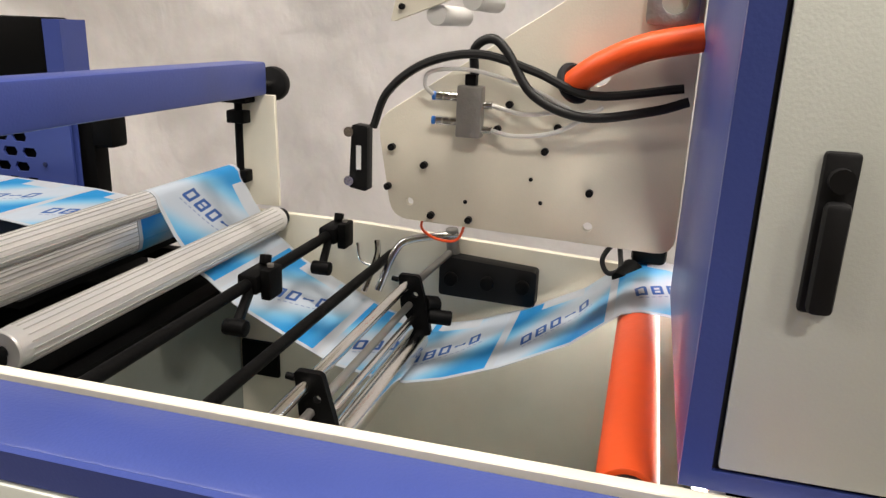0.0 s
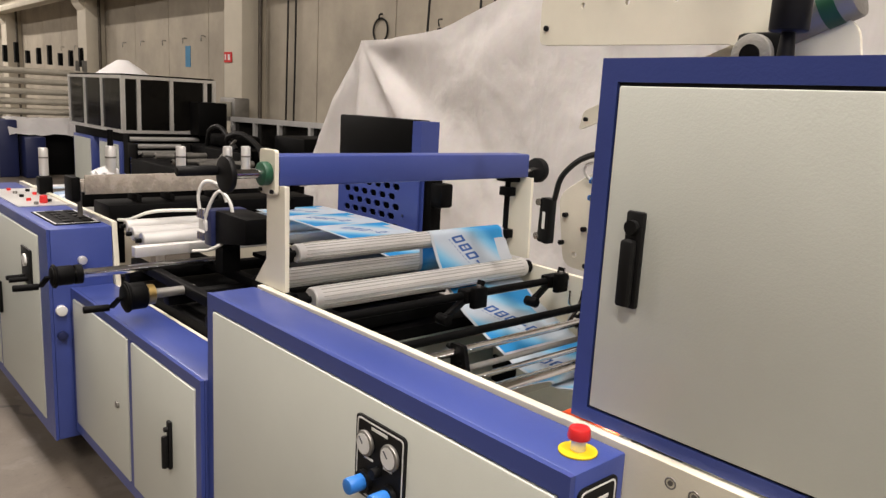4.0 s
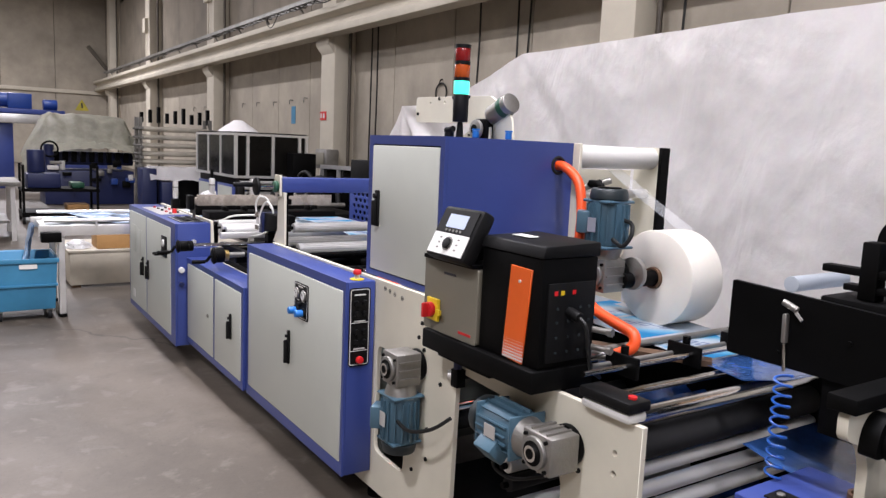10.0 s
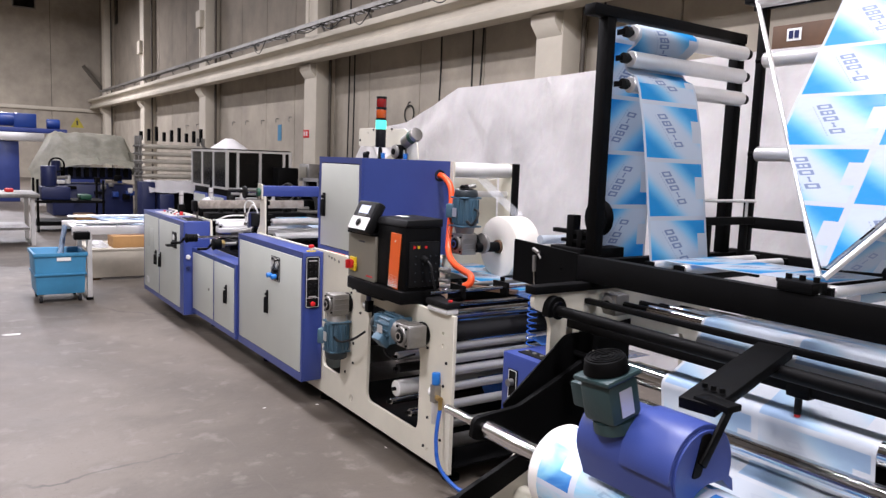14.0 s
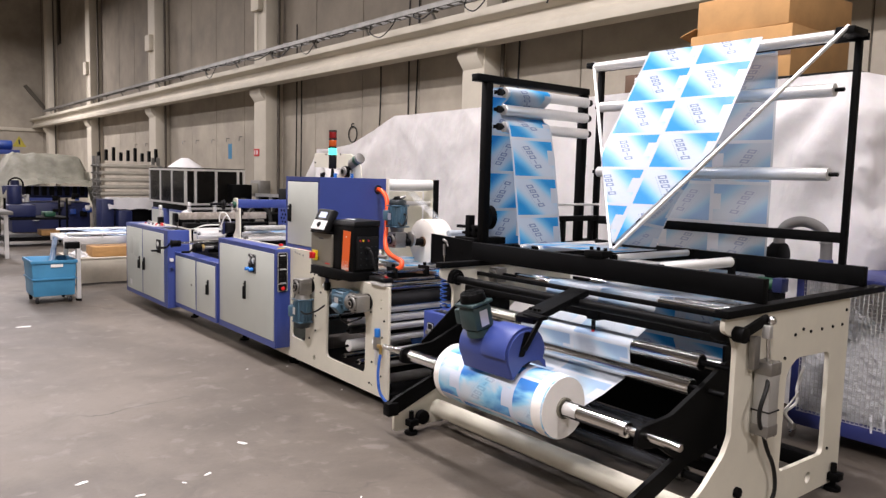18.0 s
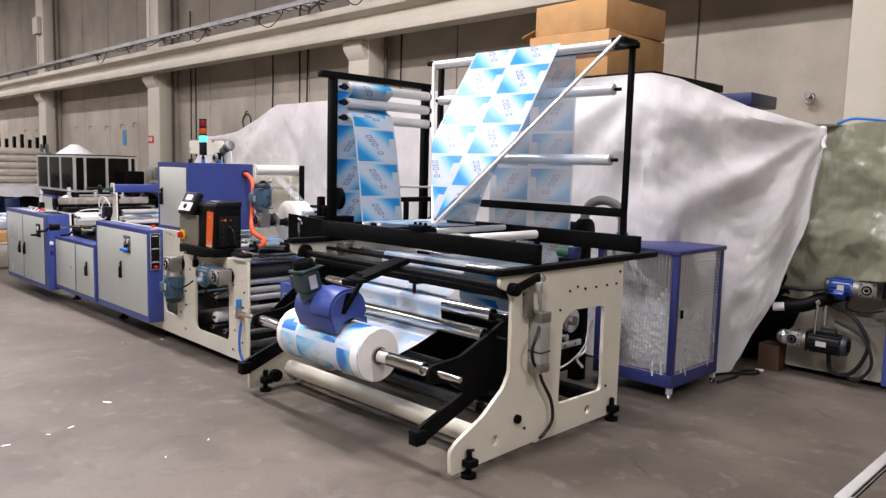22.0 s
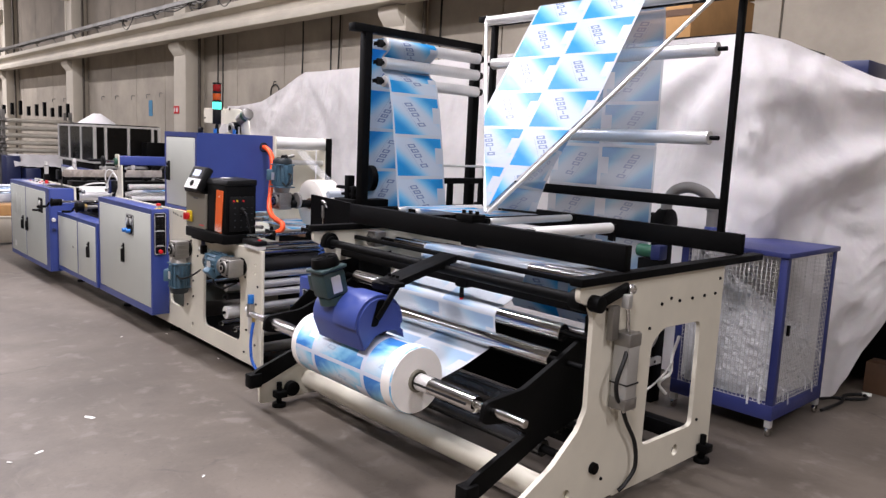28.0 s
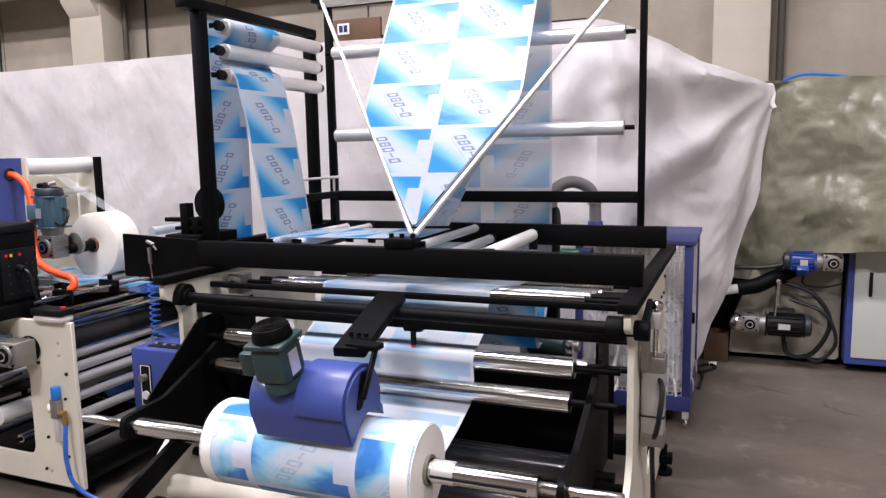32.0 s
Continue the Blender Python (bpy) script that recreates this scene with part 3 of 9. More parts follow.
def hall_walls():
    north = single("wall_north", box(B(), WX0, WY1 + 0.03, 0, WX1, WY1 + 0.4, WZ), M["seam"], "cream concrete panel wall with dark joints", "wall", kind="structure")
    x, i = WX0, 0
    while x < WX1 - 0.1:
        w = min(2.02, WX1 - x)
        for z0, z1 in ((0.0, 4.35), (4.375, WZ)):
            part("panel", box(B(), x + 0.012, WY1, z0, x + w - 0.012, WY1 + 0.05, z1), M["litwall" if z0 == 0.0 else "wall"], north, bev=0.006, seg=1)
        x += w
    west = single("wall_west", box(B(), WX0 - 0.3, WY0, 0, WX0 - 0.03, WY1, WZ), M["seam"], "cream concrete end wall with high dark windows", "wall", kind="structure")
    y = WY0
    while y < WY1 - 0.1:
        w = min(2.4, WY1 - y)
        for z0, z1 in ((0.0, 3.64), (3.66, WZ)):
            part("panel", box(B(), WX0 - 0.06, y + 0.012, z0, WX0, y + w - 0.012, z1), M["litwall"], west, bev=0.006, seg=1)
        y += w
    part("trim", box(B(), WX0, WY0, 3.56, WX0 + 0.12, WY1, 3.74), M["pillar"], west, "cream ledge", bev=0.01)
    for y in (-6.4, -3.5, -0.7, 2.15):
        w = part("window", box(B(), WX0 + 0.004, y, 8.7, WX0 + 0.05, y + 0.95, 10.4), M["darkglass"], west, "narrow dark window")
        part("window_frame", box(box(box(box(B(), WX0, y - 0.06, 8.64, WX0 + 0.07, y, 10.46), WX0, y + 0.95, 8.64, WX0 + 0.07, y + 1.01, 10.46), WX0, y, 8.64, WX0 + 0.07, y + 0.95, 8.7), WX0, y, 10.4, WX0 + 0.07, y + 0.95, 10.46), M["oldsteel"], w)
    # tall slit windows and vents in the long wall, far away
    for x in (-39.5, -38.3, -36.9):
        part("window", box(B(), x, WY1 - 0.02, 7.9, x + 0.7, WY1 + 0.02, 10.2), M["darkglass"], north, "narrow dark window")
    # pillars
    for x, w in ((12.0, 0.5), (4.26, 0.5), (-3.80, 0.56), (-12.05, 0.68), (-20.6, 0.7), (-29.2, 0.7), (-37.9, 0.7)):
        p = thing("pillar", "cream painted concrete pillar against the hall wall", "pillar", (x + w / 2, 6.1, 0), "wall pillars", "structure")
        part("shaft", box(B(), x, 5.92, 0, x + w, WY1 - 0.002, WZ), M["pillar"], p, bev=0.02)
        part("corbel", plate(B(), [(5.92, 3.42), (5.92, 3.72), (5.78, 3.72), (5.78, 3.60)], "x", x + 0.03, x + w - 0.03), M["pillar"], p)
        part("drainpipe", cyl(B(), (x + w + 0.10, 6.22, 0), (x + w + 0.10, 6.22, WZ), 0.036), M["pipe"], p, "dark downpipe beside the pillar")
        if -30 < x < 0:
            jb = thing("junction_box", "cream painted electrical box on the pillar", "box", (x + w / 2, 5.85, 5.9), "pillar boxes")
            part("case", box(B(), x + 0.10, 5.78, 5.62, x + w - 0.14, 5.918, 6.15), M["pillar"], jb, bev=0.012)
            part("conduit", cyl(B(), (x + w / 2, 5.86, 4.50), (x + w / 2, 5.86, 5.6195), 0.018, 8), M["pillar"], jb)
    rail = thing("crane_beam", "long cream concrete crane beam along the hall wall", "beam", (-9, 5.7, 3.75), kind="structure")
    part("girder", plate(B(), [(5.92, 3.74), (5.60, 3.74), (5.60, 3.86), (5.70, 3.94), (5.70, 4.08), (5.52, 4.12), (5.52, 4.24), (5.92, 4.24)], "x", -39.9, 12.9), M["pillar"], rail, bev=0.012)
    tray = thing("cable_tray", "dull steel ladder cable tray on brackets", "cable tray", (-9, 5.55, 4.4))
    for y in (5.42, 5.60):
        part("side_rail", box(B(), -36.0, y, 4.40, 9.5, y + 0.02, 4.48), M["oldsteel"], tray)
    for k in range(150):
        x = -35.8 + k * 0.30
        part("rung", box(B(), x, 5.43, 4.40, x + 0.03, 5.60, 4.42), M["oldsteel"], tray)
    for k in range(22):
        x = -34.6 + k * 2.03
        part("bracket", obox(obox(B(), (x, 5.60, 4.24), (x, 5.50, 4.40), 0.035, 0.035, (1, 0, 0)), (x, 5.40, 4.39), (x, 5.64, 4.39), 0.035, 0.03), M["oldsteel"], tray)
    part("cable", tube(B(), [(-26, 5.5, 4.43), (-18, 5.52, 4.44), (-8, 5.5, 4.43), (-1.6, 5.52, 4.45), (0.2, 5.5, 4.43), (9, 5.52, 4.44)], 0.022, 6), M["cable"], tray)
    part("cable_loop", tube(B(), [(-1.7, 5.42, 4.43), (-1.75, 5.38, 4.62), (-1.45, 5.36, 4.72), (-1.1, 5.38, 4.60), (-1.2, 5.40, 4.44), (-1.4, 5.40, 4.05)], 0.012, 6), M["cable"], tray)
    rnd = random.Random(8)
    for k in range(16):
        x = -14.0 + k * 1.35
        w = 0.5 + rnd.random() * 0.7
        d = 0.10 + rnd.random() * 0.22
        part("cable_loop", tube(B(), [(x, 5.46, 4.43), (x + 0.05, 5.40, 4.42 - d * 0.6), (x + w / 2, 5.40, 4.42 - d), (x + w - 0.05, 5.41, 4.42 - d * 0.5), (x + w, 5.46, 4.44)], 0.009 + 0.004 * rnd.random(), 6), M["cable"], tray)
    # hanging cables on the wall
    for x, z0, z1 in ((-10.55, 1.1, 5.2), (-10.3, 0.9, 4.1), (-2.9, 1.6, 6.0), (-6.9, 2.4, 4.2)):
        single("wall_cable", tube(B(), [(x, 6.34, z1), (x + 0.03, 6.33, (z0 + z1) / 2), (x - 0.02, 6.34, z0)], 0.016, 6), M["cable"], "black cable hanging down the cream wall", "cable", "wall cables")
    hk = single("wall_hook", ring(tube(B(), [(-8.0, 6.41, 2.75), (-8.0, 6.36, 2.74), (-8.0, 6.34, 2.70), (-8.0, 6.355, 2.66)], 0.012, 6), (-8.0, 6.375, 2.52), (0, 1, 0), 0.17, 0.014), M["cable"], "coil of black cable on a wall hook", "cable")
    # small wall fittings
    hook = thing("wall_bracket", "rusty steel bracket on the cream wall", "bracket", (3.78, 6.36, 2.5))
    part("stub", cyl(B(), (3.78, WY1, 2.50), (3.78, 6.26, 2.50), 0.035), M["oldsteel"], hook)
    part("loop", ring(B(), (3.80, 6.29, 2.46), (0.3, 1, 0), 0.05, 0.012), M["oldsteel"], hook)
    for x, z in ((-14.8, 2.6), (-13.9, 2.62), (-15.9, 2.58), (-17.2, 2.6), (-18.4, 2.6), (-22.3, 2.6), (-23.6, 2.6)):
        single("wall_bracket", tube(B(), [(x, WY1, z), (x, 6.32, z), (x + 0.03, 6.30, z - 0.06), (x + 0.01, 6.31, z - 0.10)], 0.012, 6), M["oldsteel"], "small dark steel hook on the wall", "bracket", "wall hooks")
    single("notice", box(B(), -14.85, WY1 - 0.012, 2.02, -14.60, WY1 - 0.002, 2.45), M["crate"], "blue notice sheet on the wall", "sign")
    rs = thing("fire_sign", "small red fire sign on the pillar", "sign", (-11.8, 5.91, 2.15))
    part("board", box(B(), -12.02, 5.905, 2.06, -11.72, 5.918, 2.24), M["red"], rs)
    part("pictogram", box(B(), -11.98, 5.900, 2.10, -11.93, 5.9045, 2.20), M["decal"], rs)
    part("pictogram", box(B(), -11.86, 5.900, 2.10, -11.78, 5.9045, 2.20), M["decal"], rs)
    fb = thing("fuse_box", "grey cable reel box on the pillar", "box", (-11.4, 5.8, 1.3))
    part("case", box(B(), -11.6, 5.62, 1.05, -11.05, 5.918, 1.45), M["oldsteel"], fb, bev=0.03)
    part("lid", box(B(), -11.52, 5.60, 1.12, -11.13, 5.618, 1.38), M["grey"], fb, bev=0.01)
    ys = thing("warning_sign", "yellow triangular warning sign on the end wall", "sign", (WX0 + 0.02, 5.0, 3.1))
    part("board", plate(B(), rounded([(4.66, 2.72), (5.34, 2.72), (5.0, 3.30)], 0.05), "x", WX0 + 0.004, WX0 + 0.03), M["signyellow"], ys)
    part("pictogram", plate(B(), [(4.97, 2.84), (5.05, 2.84), (5.03, 3.10), (4.95, 3.10)], "x", WX0 + 0.034, WX0 + 0.040), M["decaldark"], ys)
    br = single("wall_brace", obox(B(), (WX0 + 0.25, 5.3, 6.0), (WX0 + 0.25, 6.35, 4.7), 0.16, 0.20, (1, 0, 0)), M["seam"], "dark steel brace in the hall corner", "brace")


hall_walls()


def hall_lamps():
    rows = [(-30, 0.2, 8.4, 1400), (-17, 0.2, 8.4, 500), (-10.5, 0.2, 8.4, 310)]
    # overhead row, placed by the film's glare; x=10.2 is added for +x faces
    rows += [(-5.5, 0.6, 6.6, 250), (-1.8, 0.6, 6.6, 285), (1.6, 0.6, 6.6, 310), (4.0, 0.6, 6.6, 235), (10.2, 0.6, 6.6, 250)]
    # unseen front row, added to brighten the sheet and upright fronts
    rows += [(-29, -6.5, 8.4, 1500), (-18, -6.5, 8.4, 600), (-9, -6.5, 8.4, 360), (2.8, -5.2, 8.4, 700), (8.4, -6.5, 8.4, 760)]
    for x, y, z, watts in rows:
        f = thing("ceiling_light", "long unseen hall ceiling light with a white diffuser", "lamp", (x, y, z), "hall ceiling lights")
        part("housing", box(B(), x - 0.75, y - 0.20, z + 0.02, x + 0.75, y + 0.20, z + 0.16), M["whiteplastic"], f, bev=0.02)
        for dx in (-0.5, 0.5):
            part("rod", cyl(B(), (x + dx, y, z + 0.16), (x + dx, y, WZ), 0.012, 8), M["oldsteel"], f)
        part("diffuser", box(B(), x - 0.70, y - 0.16, z, x + 0.70, y + 0.16, z + 0.016), M["lamp"], f)
        d = bpy.data.lights.new("hall_light", "AREA")
        d.shape, d.size, d.size_y, d.energy, d.color = "RECTANGLE", 1.4, 0.32, watts, LAMP_COL
        o = new("hall_light", d)
        o.location = (x, y, z - 0.01)


hall_lamps()


# ---------- shared pieces ----------
def screws(root, spots, axis, r=0.008, h=0.006, name="bolt", material=None):
    """Bolt heads at the spots; each lies on a face whose outward side is along the signed axis."""
    d = Vector({"x": (1, 0, 0), "-x": (-1, 0, 0), "y": (0, 1, 0), "-y": (0, -1, 0), "z": (0, 0, 1)}[axis])
    for s in spots:
        bm = cyl(B(), Vector(s) - d * 0.002, Vector(s) + d * h, r, 10)
        cyl(bm, Vector(s) + d * h, Vector(s) + d * (h + 0.0015), r * 0.45, 6)
        part(name, bm, material or M["blackplastic"], root)


def lever_handle(parent, x, y, z0, z1, w=0.022):
    """A black swing handle on a door that faces -y."""
    h = part("handle", box(B(), x - w / 2, y - 0.012, z0, x + w / 2, y, z1), M["blackplastic"], parent, "black swing handle", bev=0.004)
    part("lever", box(B(), x - w * 0.36, y - 0.030, z0 + 0.004, x + w * 0.36, y - 0.012, z1 - (z1 - z0) * 0.28), M["blackplastic"], h, bev=0.006)
    part("lock", cyl(B(), (x, y - 0.012, z1 - (z1 - z0) * 0.16), (x, y - 0.022, z1 - (z1 - z0) * 0.16), w * 0.36, 14), M["blackplastic"], h)
    return h


def roller(parent, a, b, r, material, name="roller", shaft=0.012, end=0.05, seg=28, label=""):
    a, b = Vector(a), Vector(b)
    d = (b - a).normalized()
    ob = part(name, cyl(B(), a, b, r, seg), material, parent, label, bev=0.003, seg=1)
    if shaft:
        part("shaft", cyl(B(), a - d * end, a - d * 0.001, shaft, 12), M["black"], ob)
        part("shaft", cyl(B(), b + d * 0.001, b + d * end, shaft, 12), M["black"], ob)
    return ob


def gear_motor(name, label, c, body_axis, motor_len, r, out_axis, material, group="geared motors", flip=1):
    """A geared motor: cast gearbox at c, finned motor along body_axis, output flange along out_axis."""
    root = thing(name, label, "motor", c, group)
    c, ax, ox = Vector(c), Vector(body_axis), Vector(out_axis)
    g = 0.062
    part("gearbox", obox(B(), c - ax * g, c + ax * g, 0.112, 0.108, ox), M["casting"], root, "cast aluminium gearbox", bev=0.007)
    cv = part("gearbox_cover", cyl(B(), c - ox * 0.068, c - ox * 0.0545, 0.048, 24), M["oldsteel"], root, bev=0.004)
    part("seal_ring", cyl(B(), c - ox * 0.0705, c - ox * 0.0685, 0.036, 24), M["black"], cv)
    part("hollow_shaft", cyl(B(), c - ox * 0.078, c - ox * 0.071, 0.024, 20), M["steel"], cv)
    part("gearbox_bore", cyl(B(), c - ox * 0.0795, c - ox * 0.0785, 0.015, 16), M["black"], cv)
    wx = ax.cross(ox)
    for k in range(4):
        q = c - ox * 0.0545 + (ax * (1 if k % 2 else -1) + wx * (1 if k > 1 else -1)) * 0.043
        part("bolt", cyl(B(), q - ox * 0.008, q, 0.006, 8), M["black"], root)
    for k in (-1, 0, 1):
        for sg in (-1, 1):
            part("rib", obox(B(), c + ax * 0.032 * k + wx * 0.0575 * sg - ox * 0.045, c + ax * 0.032 * k + wx * 0.0575 * sg + ox * 0.045, 0.010, 0.006, ax), M["casting"], root)
    part("flange", cyl(B(), c + ox * 0.053, c + ox * 0.075, 0.062, 24), M["black"], root, bev=0.004)
    part("bell", cyl(B(), c + ax * g, c + ax * (g + 0.05), 0.052, 24, 0.066), M["casting"], root)
    s = c + ax * (g + 0.05)
    e = s + ax * motor_len
    m = part("motor_body", cyl(B(), s, e, r, 28), material, root, "painted finned motor body", bev=0.006)
    u = ax.orthogonal().normalized()
    w = ax.cross(u)
    for k in range(16):
        a = 2 * math.pi * k / 16
        dd = u * math.cos(a) + w * math.sin(a)
        part("fin", obox(B(), s + dd * (r + 0.004) + ax * 0.012, e + dd * (r + 0.004) - ax * 0.012, 0.005, 0.012, dd), material, m)
    part("motor_flange", obox(B(), s - ax * 0.011, s - ax * 0.0005, r * 2.05, r * 2.05, ox), material, root, bev=0.010)
    part("fan_cover", cyl(B(), e + ax * 0.004, e + ax * 0.045, r * 1.06, 28, r * 0.94), M["motorblack"], root, "dark fan cover", bev=0.006)
    part("end_flange", obox(B(), e - ax * 0.008, e + ax * 0.0035, r * 1.95, r * 1.95, ox), material, root, bev=0.014)
    part("fan_grille", cyl(B(), e + ax * 0.0455, e + ax * 0.05, r * 0.62, 20), M["black"], root)
    side = (w if abs(w.dot(ox)) < 0.5 else u) * flip
    part("terminal_box", obox(B(), s + ax * motor_len * 0.25 + side * (r + 0.018), s + ax * motor_len * 0.75 + side * (r + 0.018), 0.075, 0.05, side), material, root, bev=0.006)
    part("name_plate", obox(B(), s + ax * motor_len * 0.3 - ox * (r + 0.011), s + ax * motor_len * 0.62 - ox * (r + 0.011), 0.04, 0.002, ox), M["alu"], root)
    return root


def sheet_heap(c, r, seed):
    """A small crumpled heap of thin plastic."""
    bm = B()
    bmesh.ops.create_icosphere(bm, subdivisions=3, radius=1.0)
    for v in bm.verts:
        k = 1 + 0.45 * noise.noise(v.co * 2.3 + Vector((seed, 0, 0)))
        v.co = Vector((c[0] + v.co.x * r * k, c[1] + v.co.y * r * 1.2 * k, c[2] + max(0.001, v.co.z * r * 0.6 * k + 0.02)))
    return bm


# ---------- the bag machine: cabinets along its front ----------
def cabinet(name, label, x0, x1, y0, y1, z0, z1, doors, frame=M["blue"]):
    """A blue steel cabinet with inset pale doors facing -y; doors: (x0, x1, z0, z1)."""
    c = thing(name, label, "cabinet", ((x0 + x1) / 2, y0, z0), "front cabinets")
    part("body", box(B(), x0, y0 + 0.012, z0, x1, y1, z1), frame, c, bev=0.005)
    pts = [(x0, z0), (x1, z0), (x1, z1), (x0, z1)]
    part("front_frame", plate(B(), pts, "y", y0 + 0.011, y0, [[(a, c0), (b, c0), (b, c1), (a, c1)] for a, b, c0, c1 in doors]), frame, c)
    out = []
    for a, b, c0, c1 in doors:
        out.append(part("door", box(B(), a + 0.004, y0 - 0.004, c0 + 0.004, b - 0.004, y0 + 0.010, c1 - 0.004), M["door"], c, "pale grey steel door", bev=0.003))
    return c, out


cabA, dA = cabinet("machine_cabinet", "blue steel cabinet with one large pale grey door", -0.940, 0.282, 0.575, 0.714, 0.16, 1.0, [(-0.905, 0.262, 0.215, 0.962)])
lever_handle(dA[0], -0.305, 0.571, 0.50, 0.665)
cabB, dB = cabinet("machine_cabinet", "low blue steel cabinet with two pale grey doors", -2.118, -0.943, 0.555, 0.714, 0.17, 0.755, [(-2.09, -1.50, 0.21, 0.722), (-1.47, -0.975, 0.21, 0.722)])
lever_handle(dB[1], -1.14, 0.551, 0.42, 0.57)
part("lock", cyl(B(), (-1.60, 0.551, 0.46), (-1.60, 0.543, 0.46), 0.012, 12), M["oldsteel"], dB[0])
cabC, dC = cabinet("machine_cabinet", "tall blue steel cabinet with two pale grey doors", -3.66, -2.122, 0.480, 0.7165, 0.14, 0.985, [(-3.63, -3.02, 0.185, 0.945), (-2.99, -2.245, 0.185, 0.945)])
lever_handle(dC[0], -3.10, 0.476, 0.47, 0.62)
lever_handle(dC[1], -2.92, 0.476, 0.47, 0.62)
part("inner_panel", box(B(), -3.52, 0.472, 0.62, -3.36, 0.4755, 0.84), M["door"], dC[0], bev=0.002)
part("inner_panel", box(B(), -3.30, 0.472, 0.60, -3.16, 0.4755, 0.82), M["door"], dC[0], bev=0.002)
part("label_plate", box(B(), -3.5, 0.472, 0.24, -3.42, 0.4755, 0.30), M["decal"], dC[0])


def cabinet_fittings():
    # air panel on the large door
    g = thing("gauge_panel", "black air gauge panel with two blue regulator knobs", "panel", (-0.16, 0.57, 0.84))
    part("panel", plate(B(), rounded([(-0.237, 0.752), (-0.082, 0.752), (-0.082, 0.919), (-0.237, 0.919)], 0.012), "y", 0.570, 0.565), M["blackplastic"], g)
    part("border", plate(B(), rounded([(-0.232, 0.757), (-0.087, 0.757), (-0.087, 0.914), (-0.232, 0.914)], 0.010), "y", 0.5649, 0.5642, [rounded([(-0.229, 0.760), (-0.090, 0.760), (-0.090, 0.911), (-0.229, 0.911)], 0.008)]), M["decal"], g)
    for x in (-0.200, -0.122):
        d = part("gauge", cyl(B(), (x, 0.565, 0.868), (x, 0.556, 0.868), 0.026, 24), M["oldsteel"], g, "round pressure gauge", bev=0.003)
        part("dial", cyl(B(), (x, 0.5555, 0.868), (x, 0.5550, 0.868), 0.021, 24), M["decal"], d)
        part("needle", obox(B(), (x, 0.5540, 0.868), (x - 0.012, 0.5540, 0.880), 0.0015, 0.002, (0, 1, 0)), M["decaldark"], d)
        k = part("regulator_knob", cyl(B(), (x, 0.565, 0.788), (x, 0.520, 0.788), 0.0165, 20), M["bluecap"], g, "bright blue regulator knob", bev=0.003)
        part("collar", cyl(B(), (x, 0.5655, 0.788), (x, 0.5548, 0.788), 0.023, 16), M["blackplastic"], k)
    part("switch", cyl(B(), (-0.160, 0.565, 0.822), (-0.160, 0.548, 0.822), 0.011, 12), M["blackplastic"], g)
    for x in (-0.19, -0.13):
        part("caption", box(B(), x - 0.015, 0.5635, 0.836, x + 0.012, 0.5645, 0.840), M["decal"], g)
    part("caption", box(B(), -0.185, 0.5635, 0.900, -0.135, 0.5645, 0.906), M["decal"], g)
    # control strip on the end of the cabinet
    c = thing("control_strip", "black control strip with knobs and a red stop button", "panel", (0.284, 0.64, 0.81))
    part("panel", plate(B(), rounded([(0.592, 0.640), (0.690, 0.640), (0.690, 0.974), (0.592, 0.974)], 0.015), "x", 0.283, 0.2865), M["blackplastic"], c)
    part("border", plate(B(), rounded([(0.597, 0.645), (0.685, 0.645), (0.685, 0.969), (0.597, 0.969)], 0.012), "x", 0.2866, 0.2874, [rounded([(0.600, 0.648), (0.682, 0.648), (0.682, 0.966), (0.600, 0.966)], 0.010)]), M["decal"], c)
    for z in (0.912, 0.866, 0.790, 0.745):
        for y in (0.622, 0.660):
            part("knob", cyl(B(), (0.2866, y, z), (0.305, y, z), 0.011, 14), M["blackplastic"], c)
    for z in (0.945, 0.833, 0.715):
        part("caption", box(B(), 0.2866, 0.615, z - 0.003, 0.2874, 0.667, z + 0.003), M["decal"], c)
    for z in (0.825, 0.705):
        part("divider", box(B(), 0.2866, 0.602, z, 0.2876, 0.680, z + 0.003), M["decal"], c)
    part("stop_button", cyl(B(), (0.2866, 0.641, 0.668), (0.306, 0.641, 0.668), 0.016, 18), M["red"], c, "red stop button", bev=0.004)
    # emergency stop on top
    e = thing("emergency_stop", "red mushroom emergency stop on a yellow disc", "button", (0.235, 0.65, 1.0))
    part("disc", cyl(B(), (0.235, 0.65, 1.0005), (0.235, 0.65, 1.004), 0.031, 28), M["yellow"], e, bev=0.001)
    part("collar", cyl(B(), (0.235, 0.65, 1.0045), (0.235, 0.65, 1.022), 0.012, 18), M["alu"], e)
    part("button", cyl(B(), (0.235, 0.65, 1.0225), (0.235, 0.65, 1.042), 0.019, 24, 0.0165), M["red"], e, "red mushroom head", bev=0.004)
    # control panel on the tall cabinet's top and end
    p = thing("control_console", "blue top panel with buttons and a red mushroom stop", "panel", (-2.9, 0.64, 0.987))
    part("plate", box(B(), -3.35, 0.52, 0.986, -2.72, 0.76, 0.990), M["alu"], p)
    for k in range(9):
        part("button", cyl(B(), (-3.28 + 0.065 * k, 0.60 + 0.07 * (k % 2), 0.9905), (-3.28 + 0.065 * k, 0.60 + 0.07 * (k % 2), 1.002), 0.010, 12), (M["red"], M["blackplastic"], M["oldsteel"])[k % 3], p)
    part("stop_button", cyl(B(), (-2.80, 0.64, 0.9905), (-2.80, 0.64, 1.025), 0.018, 18, 0.015), M["red"], p, "red mushroom stop", bev=0.004)
    q = thing("button_panel", "black button panel on the cabinet top", "panel", (-2.38, 0.62, 0.987))
